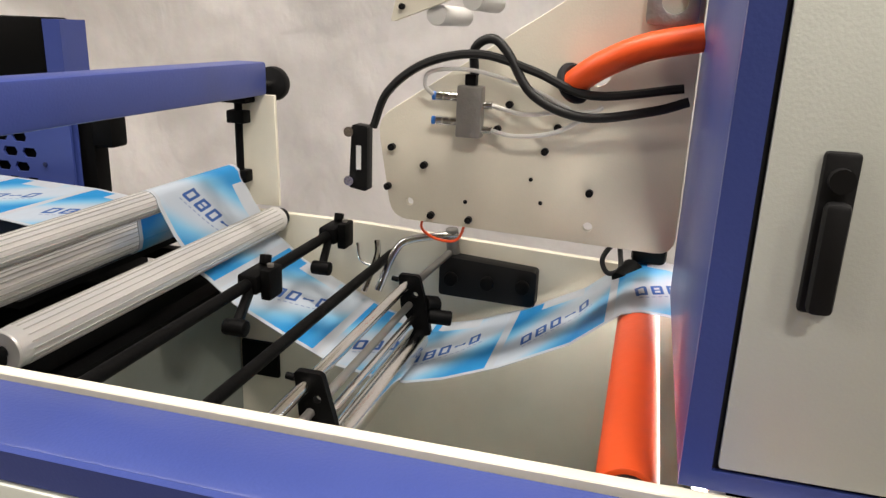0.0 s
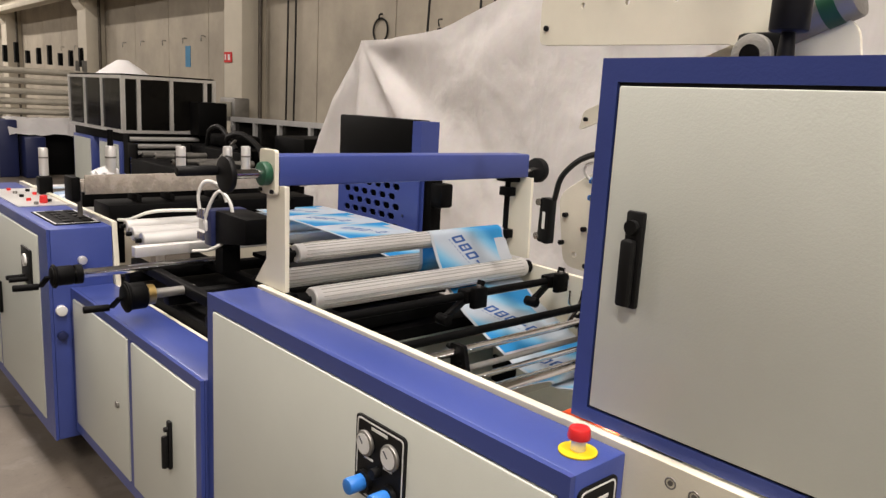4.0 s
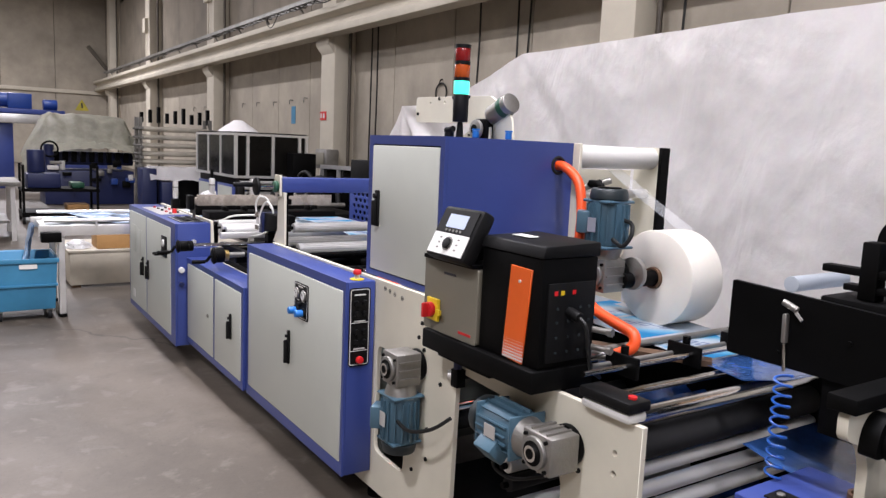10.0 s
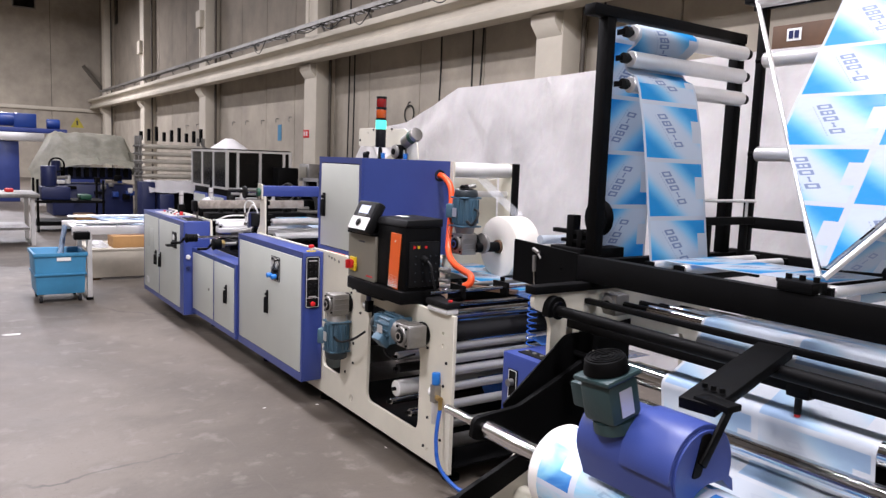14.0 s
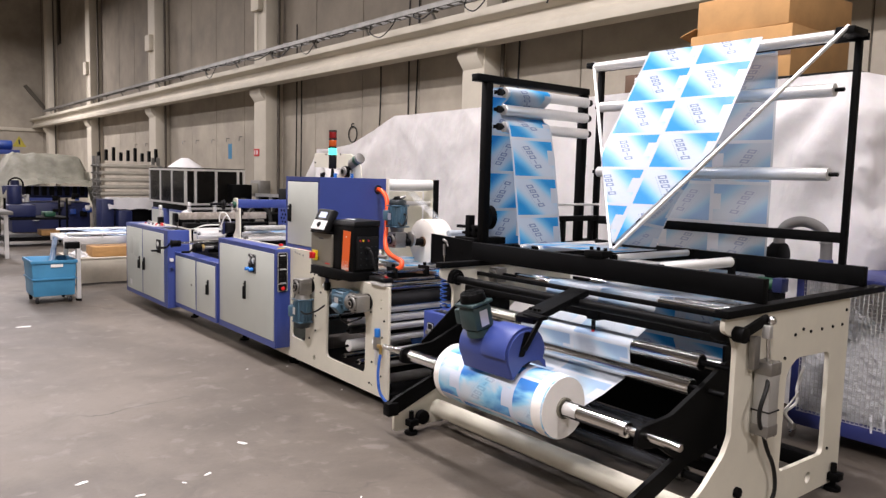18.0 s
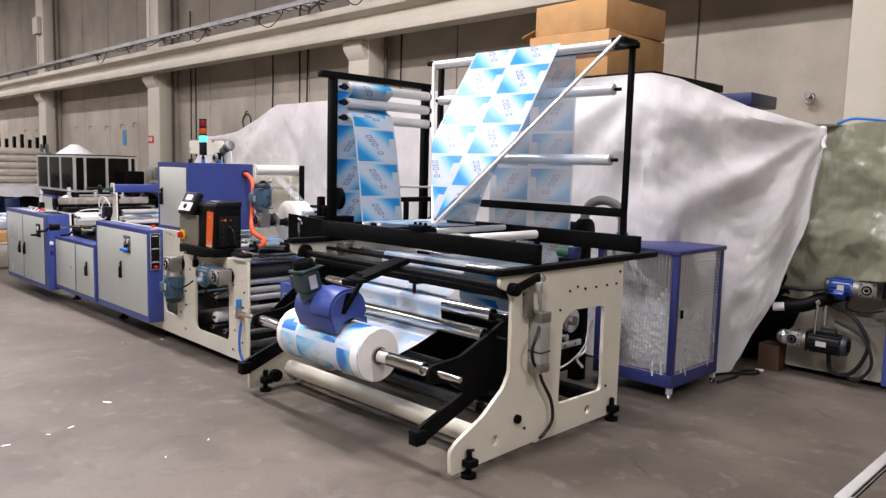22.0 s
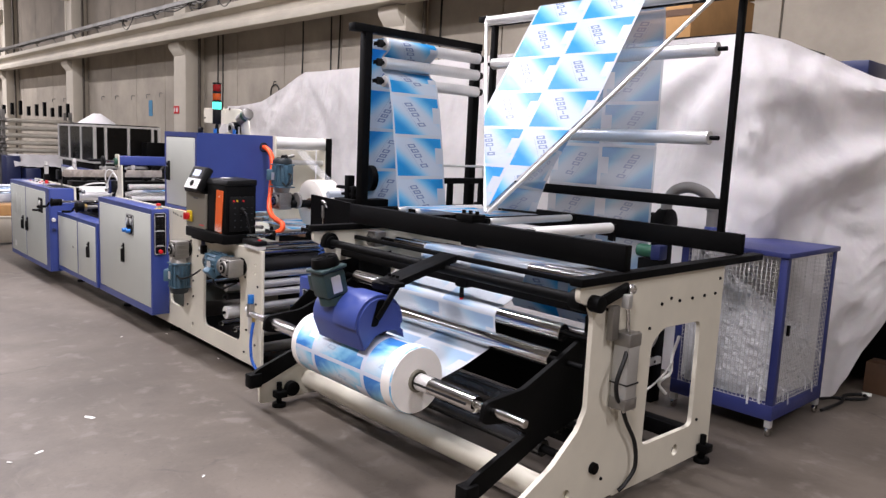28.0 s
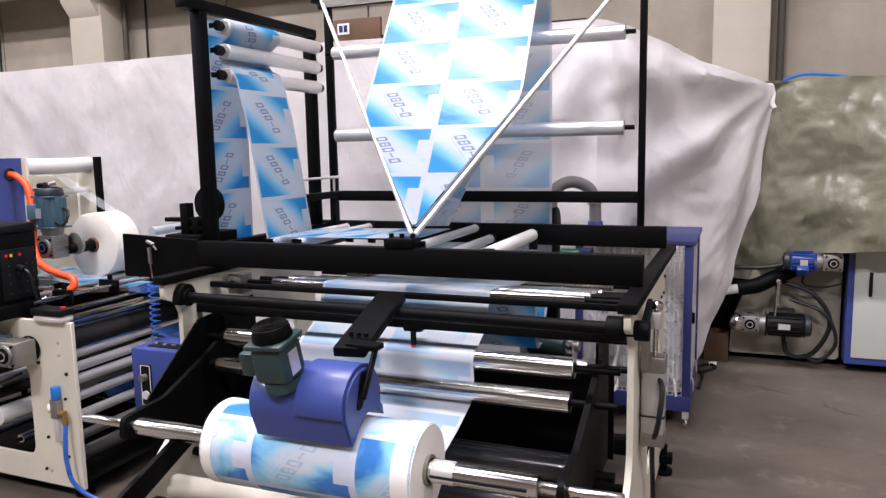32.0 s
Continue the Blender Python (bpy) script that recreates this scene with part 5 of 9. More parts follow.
def glue_head():
    p = thing("head_plate", "cream steel head plate with bolts and hoses", "machine frame", (-0.15, 1.37, 1.1))
    out = rounded([(-0.395, 1.100), (0.150, 1.083), (0.150, 1.690), (-0.060, 1.535), (-0.428, 1.295)], 0.035)
    part("plate", plate(B(), out, "y", 1.367, 1.382, [disc((-0.358, 1.136), 0.008, 12), disc((-0.009, 1.121), 0.009, 12), disc((-0.015, 1.40), 0.022, 16)]), M["cream"], p, bev=0.001, seg=1)
    screws(p, [(x, 1.367, z) for x, z in BOLTS], "-y", 0.007, 0.012)
    screws(p, [(-0.121, 1.367, 1.201), (-0.100, 1.367, 1.158), (-0.245, 1.367, 1.146)], "-y", 0.004, 0.002)
    v = thing("valve_block", "small aluminium air valve block with white hoses", "valve", (-0.26, 1.34, 1.34))
    part("block", box(B(), -0.283, 1.335, 1.288, -0.236, 1.366, 1.382), M["casting"], v, bev=0.003)
    part("cap", box(B(), -0.270, 1.342, 1.3825, -0.250, 1.362, 1.402), M["black"], v)
    for z in (1.360, 1.315):
        for k in range(3):
            part("silencer", cyl(B(), (-0.2835 - 0.014 * k, 1.35, z), (-0.2955 - 0.014 * k, 1.35, z), 0.0085, 12), M["steel"], v)
        part("fitting", cyl(B(), (-0.3265, 1.35, z), (-0.332, 1.35, z), 0.008, 12), M["bluecap"], v)
        part("fitting", cyl(B(), (-0.2355, 1.35, z - 0.012), (-0.218, 1.35, z - 0.012), 0.007, 12), M["steel"], v)
    part("hose", tube(B(), [(-0.330, 1.345, 1.362), (-0.345, 1.34, 1.38), (-0.33, 1.335, 1.405), (-0.25, 1.33, 1.41), (-0.15, 1.33, 1.385), (-0.075, 1.33, 1.352)], 0.004, 8), M["whitehose"], v)
    part("hose", tube(B(), [(-0.218, 1.35, 1.348), (-0.16, 1.335, 1.338), (-0.10, 1.33, 1.345), (-0.03, 1.33, 1.352)], 0.004, 8), M["whitehose"], v)
    part("hose", tube(B(), [(-0.218, 1.35, 1.303), (-0.17, 1.335, 1.298), (-0.10, 1.33, 1.310), (-0.04, 1.33, 1.345), (-0.02, 1.33, 1.36)], 0.004, 8), M["whitehose"], v)
    v.location += Vector((0.020, 0, -0.014))
    s = thing("optical_reader", "slim black optical reader on the plate edge", "sensor", (-0.44, 1.36, 1.24))
    part("case", plate(B(), rounded([(-0.468, 1.178), (-0.430, 1.172), (-0.430, 1.300), (-0.462, 1.302)], 0.006), "y", 1.345, 1.375), M["blackplastic"], s, bev=0.003)
    for z in (1.192, 1.288):
        part("screw", cyl(B(), (-0.466, 1.345, z), (-0.466, 1.338, z), 0.010, 14), M["steel"], s)
    part("mark", box(B(), -0.452, 1.3435, 1.215, -0.442, 1.3445, 1.262), M["decal"], s)
    s.location += Vector((-0.010, 0, -0.020))
    single("black_hose", tube(B(), [(-0.430, 1.352, 1.280), (-0.395, 1.335, 1.35), (-0.32, 1.325, 1.405), (-0.22, 1.32, 1.425), (-0.12, 1.32, 1.40), (-0.02, 1.32, 1.365), (0.13, 1.32, 1.385)], 0.008, 8), M["cable"], "black cable arching over the head plate", "cable")
    single("black_hose", tube(B(), [(-0.235, 1.352, 1.388), (-0.232, 1.335, 1.435), (-0.20, 1.325, 1.452), (-0.17, 1.32, 1.43), (-0.12, 1.315, 1.36), (-0.03, 1.31, 1.328), (0.08, 1.31, 1.345), (0.14, 1.31, 1.365)], 0.0085, 10), M["cable"], "thick black hose bundle on the head plate", "hose")
    single("orange_hose", tube(B(), [(-0.06, 1.345, 1.378), (-0.01, 1.315, 1.415), (0.06, 1.305, 1.448), (0.15, 1.305, 1.468)], 0.023, 14), M["orange"], "orange heated hose entering the switch cabinet", "hose")
    single("hose_sleeve", ring(B(), (-0.055, 1.352, 1.382), (1, -0.8, 0.6), 0.030, 0.008), M["rubber"], "black rubber sleeve of the orange hose", "sleeve")
    single("bearing_flange", plate(B(), rounded([(0.055, 1.485), (0.14, 1.485), (0.14, 1.56), (0.055, 1.56)], 0.012), "y", 1.350, 1.3665, [disc((0.10, 1.525), 0.022, 20)]), M["casting"], "cast bearing flange on the head plate", "bearing", bev=0.002)
    b = thing("roller_bracket", "cream bracket strip holding white rollers", "bracket", (-0.2, 1.44, 1.6))
    part("strip", plate(B(), rounded([(-0.425, 1.472), (-0.412, 1.525), (0.10, 1.735), (0.10, 1.672)], 0.012), "y", 1.424, 1.434), M["cream"], b, bev=0.001, seg=1)
    screws(b, [(-0.40, 1.424, 1.503), (-0.30, 1.424, 1.545), (-0.20, 1.424, 1.588), (-0.09, 1.424, 1.635)], "-y", 0.006, 0.008)
    for x, z in ((-0.335, 1.490), (-0.265, 1.520), (-0.19, 1.553), (-0.11, 1.588)):
        part("roller", cyl(B(), (x, 1.4345, z), (x, 1.66, z), 0.020, 20), M["whiteplastic"], b, bev=0.002)
    single("red_wire", tube(B(), [(-0.345, 1.45, 1.10), (-0.36, 1.46, 1.06), (-0.33, 1.47, 1.035), (-0.29, 1.50, 1.03), (-0.27, 1.50, 1.09)], 0.003, 6), M["orange"], "thin red wire below the head plate", "wire")


BOLTS = [(-0.395, 1.242), (-0.329, 1.212), (-0.402, 1.164), (-0.312, 1.114), (-0.236, 1.112), (-0.169, 1.337), (-0.098, 1.256), (-0.078, 1.301), (-0.011, 1.186), (-0.189, 1.291)]
glue_head()


def hot_melt():
    h = thing("hot_melt_unit", "black and grey hot-melt unit with an orange stripe", "glue unit", (1.1, 0.74, 0.87))
    part("base", box(B(), 0.835, 0.605, 0.868, 1.43, 0.850, 0.935), M["black"], h, bev=0.006)
    part("foot_plate", box(B(), 0.90, 0.63, 0.848, 1.20, 0.717, 0.8675), M["black"], h, bev=0.004)
    part("grey_panel", plate(B(), rounded([(0.815, 0.936), (1.128, 0.936), (1.128, 1.186), (0.812, 1.186)], 0.012), "y", 0.622, 0.850), M["grey"], h, "warm grey front panel", bev=0.002, seg=1)
    part("black_tower", box(B(), 1.132, 0.632, 0.936, 1.420, 0.850, 1.262), M["black"], h, "black side housing", bev=0.006)
    part("lid", plate(B(), [(0.625, 1.2625), (0.855, 1.2625), (0.855, 1.305), (0.640, 1.298)], "x", 1.128, 1.424), M["blackplastic"], h, "black lid", bev=0.006)
    part("lid_label", box(B(), 1.19, 0.70, 1.3035, 1.27, 0.74, 1.3062), M["paper"], h)
    part("orange_stripe", plate(B(), [(1.262, 0.945), (1.355, 0.937), (1.382, 1.225), (1.285, 1.228)], "y", 0.6255, 0.6315), M["orangepanel"], h, "bright orange stripe", bev=0.001, seg=1)
    part("stripe_fade", dots((1.268, 0.948), 0.088, 0.055), M["decal"], h, "white dotted fade", kind="stuff")
    part("key_hole", cyl(B(), (1.332, 0.625, 1.185), (1.332, 0.6215, 1.185), 0.005, 10), M["alu"], h)
    sp = part("socket_panel", box(B(), 1.4205, 0.655, 0.955, 1.428, 0.835, 1.19), M["blackplastic"], h, "black connector panel", bev=0.002)
    for y in (0.69, 0.735, 0.78, 0.815):
        for z in (0.985, 1.03, 1.075, 1.115):
            part("socket_screw", cyl(B(), (1.4285, y, z), (1.432, y, z), 0.0042, 8), M["motorblack"], sp)
    for y, c in ((0.675, "red"), (0.70, "yellow"), (0.745, "red")):
        part("warning_label", box(B(), 1.4285, y, 1.155, 1.4295, y + 0.013, 1.168), M[c], sp)
    part("plug", cyl(B(), (1.4285, 0.735, 1.105), (1.475, 0.735, 1.095), 0.016, 16), M["blackplastic"], sp, bev=0.004)
    part("plug_cable", tube(B(), [(1.475, 0.735, 1.095), (1.50, 0.738, 1.07), (1.495, 0.76, 0.99), (1.47, 0.80, 0.93), (1.44, 0.87, 0.89)], 0.006, 8), M["cable"], sp)
    for z in (0.985, 1.04):
        part("hose_outlet", cyl(cyl(B(), (1.4205, 0.845, z), (1.47, 0.86, z), 0.010, 12), (1.4701, 0.86, z), (1.485, 0.864, z), 0.014, 6), M["casting"], h)
    part("brand_plate", box(B(), 0.935, 0.6205, 1.142, 1.005, 0.6218, 1.150), M["decaldark"], h)
    part("brand_mark", box(B(), 1.03, 0.6205, 0.958, 1.10, 0.6218, 0.966), M["red"], h)
    part("bracket", box(B(), 0.838, 0.6, 1.1875, 1.125, 0.84, 1.20), M["black"], h)
    # tilted operator panel
    p = thing("operator_panel", "tilted black operator panel with a lit display", "panel", (0.98, 0.62, 1.2))
    a, b2 = Vector((1.008, 0.585, 1.198)), Vector((1.008, 0.668, 1.362))
    part("case", obox(B(), a, b2, 0.225, 0.055, (0, -1, 0.5)), M["blackplastic"], p, "black panel case", bev=0.014)
    nrm = Vector((0, -0.895, 0.445))
    d = (b2 - a).normalized()
    f0 = a + nrm * 0.0290
    part("face", obox(B(), f0 + d * 0.012, f0 + d * 0.085, 0.196, 0.003, nrm), M["whiteplastic"], p, "white keypad face")
    part("display_frame", obox(B(), f0 + d * 0.087, f0 + d * 0.170, 0.196, 0.003, nrm), M["blackplastic"], p)
    part("display", obox(B(), f0 + d * 0.106 + nrm * 0.002, f0 + d * 0.153 + nrm * 0.002, 0.105, 0.002, nrm), M["screen"], p, "lit display")
    for k in range(5):
        c = f0 + d * 0.096 + nrm * 0.002 + Vector((-0.04 + 0.02 * k, 0, 0))
        part("key", cyl(B(), c, c + nrm * 0.002, 0.005, 10), M["oldsteel"], p)
    c = f0 + d * 0.050 + nrm * 0.0016
    part("dial_ring", cyl(B(), c, c + nrm * 0.003, 0.024, 24), M["oldsteel"], p)
    part("dial", cyl(B(), c + nrm * 0.0031, c + nrm * 0.010, 0.019, 20), M["blackplastic"], p, "black dial", bev=0.002)
    for sx in (-0.05, 0.05):
        for k in range(3):
            q = f0 + d * (0.032 + 0.018 * k) + nrm * 0.0018 + Vector((sx, 0, 0))
            part("key_mark", obox(B(), q - d * 0.003, q + d * 0.003, 0.012, 0.001, nrm), M["oldsteel"], p)
    part("arm", box(B(), 0.93, 0.66, 1.2005, 1.05, 0.76, 1.27), M["black"], p, bev=0.01)
    # main switch
    s = thing("main_switch", "red rotary main switch on a yellow plate", "switch", (0.885, 0.61, 1.01))
    part("plate", box(B(), 0.850, 0.609, 0.972, 0.920, 0.6215, 1.050), M["yellow"], s, bev=0.004)
    part("rotor", cyl(B(), (0.885, 0.608, 1.011), (0.885, 0.590, 1.011), 0.026, 24), M["red"], s, "red rotor", bev=0.003)
    part("handle", obox(B(), (0.885, 0.579, 0.986), (0.885, 0.579, 1.036), 0.013, 0.022, (0, 1, 0)), M["red"], s, bev=0.004)
    part("lock_tab", box(B(), 0.92, 0.60, 1.0, 0.945, 0.608, 1.018), M["yellow"], s)


def dots(at, w, h):
    bm = B()
    for i in range(11):
        for j in range(7):
            r = 0.0042 * (1 - j / 8)
            cyl(bm, (at[0] + w * i / 10 + 0.003 * (j % 2), 0.6252, at[1] + h * j / 6), (at[0] + w * i / 10 + 0.003 * (j % 2), 0.6246, at[1] + h * j / 6), r, 6)
    return bm


M["orangepanel"] = mat("orange_panel", (0.80, 0.125, 0.012), 0.45, var=0.04)
hot_melt()


def frame_b():
    gear_motor("geared_motor", "blue-grey motor hanging from a cast gearbox", (0.645, 0.640, 0.735), (0, 0, -1), 0.175, 0.066, (0, 1, 0), M["motor"])
    gear_motor("geared_motor", "blue-grey motor lying behind a cast gearbox", (1.49, 0.640, 0.725), (-1, 0, 0), 0.165, 0.066, (0, 1, 0), M["motor"])
    gear_motor("geared_motor", "blue-grey motor standing on a gearbox beside the white roll", (1.03, 1.28, 1.12), (0, 0, 1), 0.165, 0.070, (0, 1, 0), M["motor"], flip=-1)
    r = thing("frame_rollers", "bank of steel and rubber rollers in the open frame", "rollers", (1.4, 1.2, 0.5))
    for x, z, rr, m in ((1.66, 0.850, 0.026, "steel"), (1.64, 0.760, 0.050, "rubber"), (1.66, 0.690, 0.020, "alu"), (1.66, 0.626, 0.023, "alu"), (1.665, 0.567, 0.024, "alu"), (1.66, 0.483, 0.021, "alu"), (1.66, 0.391, 0.023, "alu"), (1.68, 0.30, 0.022, "oldsteel"), (1.20, 0.62, 0.030, "oldsteel"), (1.15, 0.515, 0.027, "alu"), (1.16, 0.452, 0.026, "rubber"), (1.15, 0.334, 0.046, "whiteplastic"), (1.10, 0.245, 0.018, "steel"), (0.80, 0.55, 0.035, "rubber"), (0.46, 0.62, 0.045, "rubber"), (0.42, 0.42, 0.035, "steel"), (1.30, 0.24, 0.022, "steel")):
        roller(r, (x, 0.762, z), (x, 1.680, z), rr, M[m], "roller", 0.011, 0.022)
    # film inside; the lower spans carry the shade in their dark blue colour
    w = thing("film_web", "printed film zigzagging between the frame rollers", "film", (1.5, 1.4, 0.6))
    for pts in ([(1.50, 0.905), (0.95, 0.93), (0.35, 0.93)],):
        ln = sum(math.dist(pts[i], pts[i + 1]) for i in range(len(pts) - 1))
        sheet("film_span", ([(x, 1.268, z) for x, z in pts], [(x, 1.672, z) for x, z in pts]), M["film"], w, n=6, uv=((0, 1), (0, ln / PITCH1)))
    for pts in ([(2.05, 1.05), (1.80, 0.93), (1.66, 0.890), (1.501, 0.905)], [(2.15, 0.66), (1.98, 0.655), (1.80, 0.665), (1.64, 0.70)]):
        sheet("film_span", ([(x, 1.268, z) for x, z in pts], [(x, 1.672, z) for x, z in pts]), M["shadedfilm"], w, n=6)
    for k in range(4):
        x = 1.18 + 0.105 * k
        sheet("film_span", ([(x, 1.02, 0.700), (x + 0.085, 1.02, 0.645)], [(x, 1.60, 0.700), (x + 0.085, 1.60, 0.645)]), M["shadedfilm"], w, n=4)
    sheet("film_span", ([(1.52, 1.05, 0.46), (1.62, 1.05, 0.36)], [(1.52, 1.6, 0.46), (1.62, 1.6, 0.36)]), M["shadedfilm"], w, n=4)
    # guides on the upper deck
    d = thing("web_guides", "guide bars and clamps over the film deck", "guides", (1.4, 1.2, 0.95))
    for x, z, rr, m in ((1.50, 0.955, 0.009, "steel"), (1.42, 0.94, 0.009, "oldsteel"), (1.30, 0.945, 0.012, "oldsteel"), (1.56, 0.90, 0.012, "steel")):
        part("guide_bar", cyl(B(), (x, 0.7385, z - 0.02), (x, 1.7045, z - 0.02), rr, 12), M[m], d)
    for y in (0.93, 1.22, 1.5):
        part("bar_bracket", box(B(), 1.40, y, 0.895, 1.53, y + 0.014, 0.962), M["black"], d, bev=0.003)
        part("clamp_knob", cyl(B(), (1.46, y + 0.02, 0.95), (1.46, y + 0.02, 0.985), 0.013, 12), (M["red"] if y == 1.5 else M["black"]), d)
    part("deck_board", obox(B(), (1.20, 1.05, 0.915), (1.52, 1.30, 0.905), 0.06, 0.018), M["wood"], d)
    s = thing("edge_sensor", "black and white sensor head with a red button", "sensor", (1.63, 0.70, 0.86))
    part("body", box(B(), 1.545, 0.690, 0.863, 1.725, 0.765, 0.893), M["whiteplastic"], s, bev=0.012)
    part("cover", box(B(), 1.54, 0.684, 0.8935, 1.730, 0.770, 0.925), M["blackplastic"], s, bev=0.008)
    part("button", cyl(B(), (1.70, 0.727, 0.9255), (1.70, 0.727, 0.933), 0.012, 14), M["red"], s)
    # air regulator and its blue hose
    a = thing("air_regulator", "air regulator with a bright blue cap and gauge", "regulator", (1.64, 0.70, 0.45))
    part("cap", cyl(B(), (1.640, 0.700, 0.500), (1.640, 0.700, 0.560), 0.021, 18), M["bluecap"], a, bev=0.004)
    part("body", box(B(), 1.618, 0.680, 0.410, 1.662, 0.7175, 0.4995), M["casting"], a, bev=0.004)
    part("bowl", cyl(B(), (1.640, 0.699, 0.30), (1.640, 0.699, 0.409), 0.018, 16), M["alu"], a, bev=0.004)
    part("gauge", cyl(B(), (1.608, 0.698, 0.455), (1.598, 0.690, 0.455), 0.021, 18), M["decal"], a)
    part("tap", cyl(B(), (1.6625, 0.695, 0.44), (1.70, 0.690, 0.44), 0.014, 12), M["brass"], a)
    part("tap_elbow", cyl(B(), (1.70, 0.69, 0.445), (1.702, 0.688, 0.39), 0.011, 12), M["brass"], a)
    single("blue_hose", tube(B(), [(1.702, 0.688, 0.39), (1.71, 0.67, 0.32), (1.72, 0.66, 0.22), (1.76, 0.66, 0.12), (1.86, 0.70, 0.045), (2.0, 0.78, 0.02), (2.15, 0.9, 0.012)], 0.010, 8), M["bluehose"], "blue air hose running down to the floor", "hose")
    s2 = thing("air_regulator", "small air regulator with a dark blue knob", "regulator", (0.93, 0.70, 0.78))
    part("knob", cyl(B(), (0.935, 0.695, 0.80), (0.935, 0.695, 0.84), 0.015, 14), M["navy"], s2)
    part("body", box(B(), 0.915, 0.68, 0.735, 0.955, 0.7175, 0.7995), M["black"], s2, bev=0.003)
    part("gauge", cyl(B(), (0.905, 0.69, 0.77), (0.897, 0.68, 0.77), 0.017, 16), M["alu"], s2)
    single("motor_cable", tube(B(), [(0.68, 0.60, 0.545), (0.78, 0.60, 0.535), (0.88, 0.63, 0.57), (0.93, 0.68, 0.62)], 0.007, 8), M["cable"], "black cable looping from the motor", "cable")
    single("motor_cable", tube(B(), [(1.28, 0.61, 0.655), (1.25, 0.63, 0.58), (1.30, 0.67, 0.55), (1.42, 0.71, 0.60)], 0.006, 8), M["cable"], "black cable looping from the motor", "cable")
    # white film roll on its stub shaft
    w = thing("white_roll", "thick roll of white film on a stub shaft", "film roll", (1.04, 1.70, 1.075))
    part("wound_film", plate(B(), disc((1.04, 1.075), 0.185, 56), "y", 1.575, 1.755, [disc((1.04, 1.075), 0.042, 28)]), M["whiteroll"], w, bev=0.006)
    part("core", plate(B(), disc((1.04, 1.075), 0.0415, 28), "y", 1.565, 1.765, [disc((1.04, 1.075), 0.034, 28)]), M["wood"], w, "brown cardboard core")
    part("hub", cyl(B(), (1.04, 1.40, 1.075), (1.04, 1.60, 1.075), 0.030, 20), M["black"], w, "black hub", bev=0.003)
    part("hub_ring", cyl(B(), (1.045, 1.442, 1.10), (1.045, 1.463, 1.10), 0.062, 26), M["casting"], w, bev=0.004)
    w.location += Vector((0.04, -0.075, 0.025))
    wb = thing("clear_web", "clear film drawn from the white roll to the roller", "film", (0.95, 1.59, 1.4))
    sheet("web_span", ([(0.718, 1.575, 1.5065), (0.90, 1.575, 1.402), (1.12, 1.575, 1.289)], [(0.718, 1.665, 1.5065), (0.90, 1.665, 1.402), (1.12, 1.665, 1.289)]), M["clearweb"], wb, n=4)
    # end plates and white roller behind the switch cabinet
    e = thing("feed_frame", "cream plates with a white roller and black edge strip", "machine frame", (0.78, 1.6, 0.9))
    part("near_plate", plate(B(), [(0.68, 0.88), (0.772, 0.88), (0.772, 1.606), (0.68, 1.606)], "y", 1.364, 1.378), M["cream"], e, bev=0.001, seg=1)
    part("far_plate", plate(B(), [(0.62, 0.82), (0.772, 0.82), (0.772, 1.606), (0.62, 1.606)], "y", 1.850, 1.864), M["cream"], e, bev=0.001, seg=1)
    part("edge_strip", box(B(), 0.7725, 1.835, 0.88, 0.790, 1.885, 1.606), M["black"], e)
    part("white_roller", cyl(B(), (0.715, 1.3785, 1.555), (0.715, 1.8495, 1.555), 0.047, 26), M["whiteplastic"], e, "white plastic roller", bev=0.003)
    part("roller", cyl(B(), (0.70, 1.3785, 1.40), (0.70, 1.8495, 1.40), 0.020, 20), M["alu"], e)
    part("back_sheet", box(B(), 0.60, 1.45, 0.83, 0.612, 1.84, 1.50), M["cream"], e)
    k = part("index_knob", cyl(B(), (0.775, 1.43, 1.445), (0.82, 1.43, 1.445), 0.016, 14), M["black"], e)
    part("index_cone", cyl(B(), (0.82, 1.43, 1.445), (0.855, 1.43, 1.435), 0.022, 14, 0.006), M["black"], e)
    part("clamp_arm", cyl(B(), (0.735, 1.40, 1.42), (0.80, 1.52, 1.46), 0.014, 12), M["oldsteel"], e)
    single("motor_cable", tube(B(), [(1.09, 1.25, 1.26), (1.14, 1.25, 1.24), (1.16, 1.27, 1.28), (1.14, 1.29, 1.32), (1.10, 1.29, 1.33)], 0.008, 8), M["cable"], "black loop of motor cable", "cable")
    single("orange_hose", tube(B(), [(0.70, 1.287, 1.515), (0.78, 1.285, 1.508), (0.865, 1.28, 1.45), (0.905, 1.265, 1.34), (0.93, 1.24, 1.20), (1.0, 1.19, 1.07), (1.13, 1.14, 1.02), (1.27, 1.105, 1.0), (1.365, 1.09, 0.985), (1.378, 1.075, 0.945), (1.34, 1.04, 0.915)], 0.0195, 14), M["orange"], "orange heated hose looping from cabinet to glue head", "hose")
    single("hose_end", cyl(cyl(B(), (1.345, 1.045, 0.918), (1.30, 1.0, 0.90), 0.018, 14), (1.3, 1.0, 0.90), (1.27, 0.97, 0.89), 0.012, 12), M["steel"], "metal end fitting of the orange hose", "fitting")
    # blue side cabinet and black unit between the two machines
    b = thing("side_cabinet", "small blue cabinet with an air gauge panel", "cabinet", (2.0, 1.0, 0.0))
    part("body", box(B(), 1.905, 0.905, 0.36, 2.195, 1.25, 0.712), M["blue"], b, bev=0.005)
    gp = part("gauge_panel", box(B(), 1.955, 0.899, 0.44, 2.02, 0.9045, 0.64), M["blackplastic"], b, "black air gauge panel")
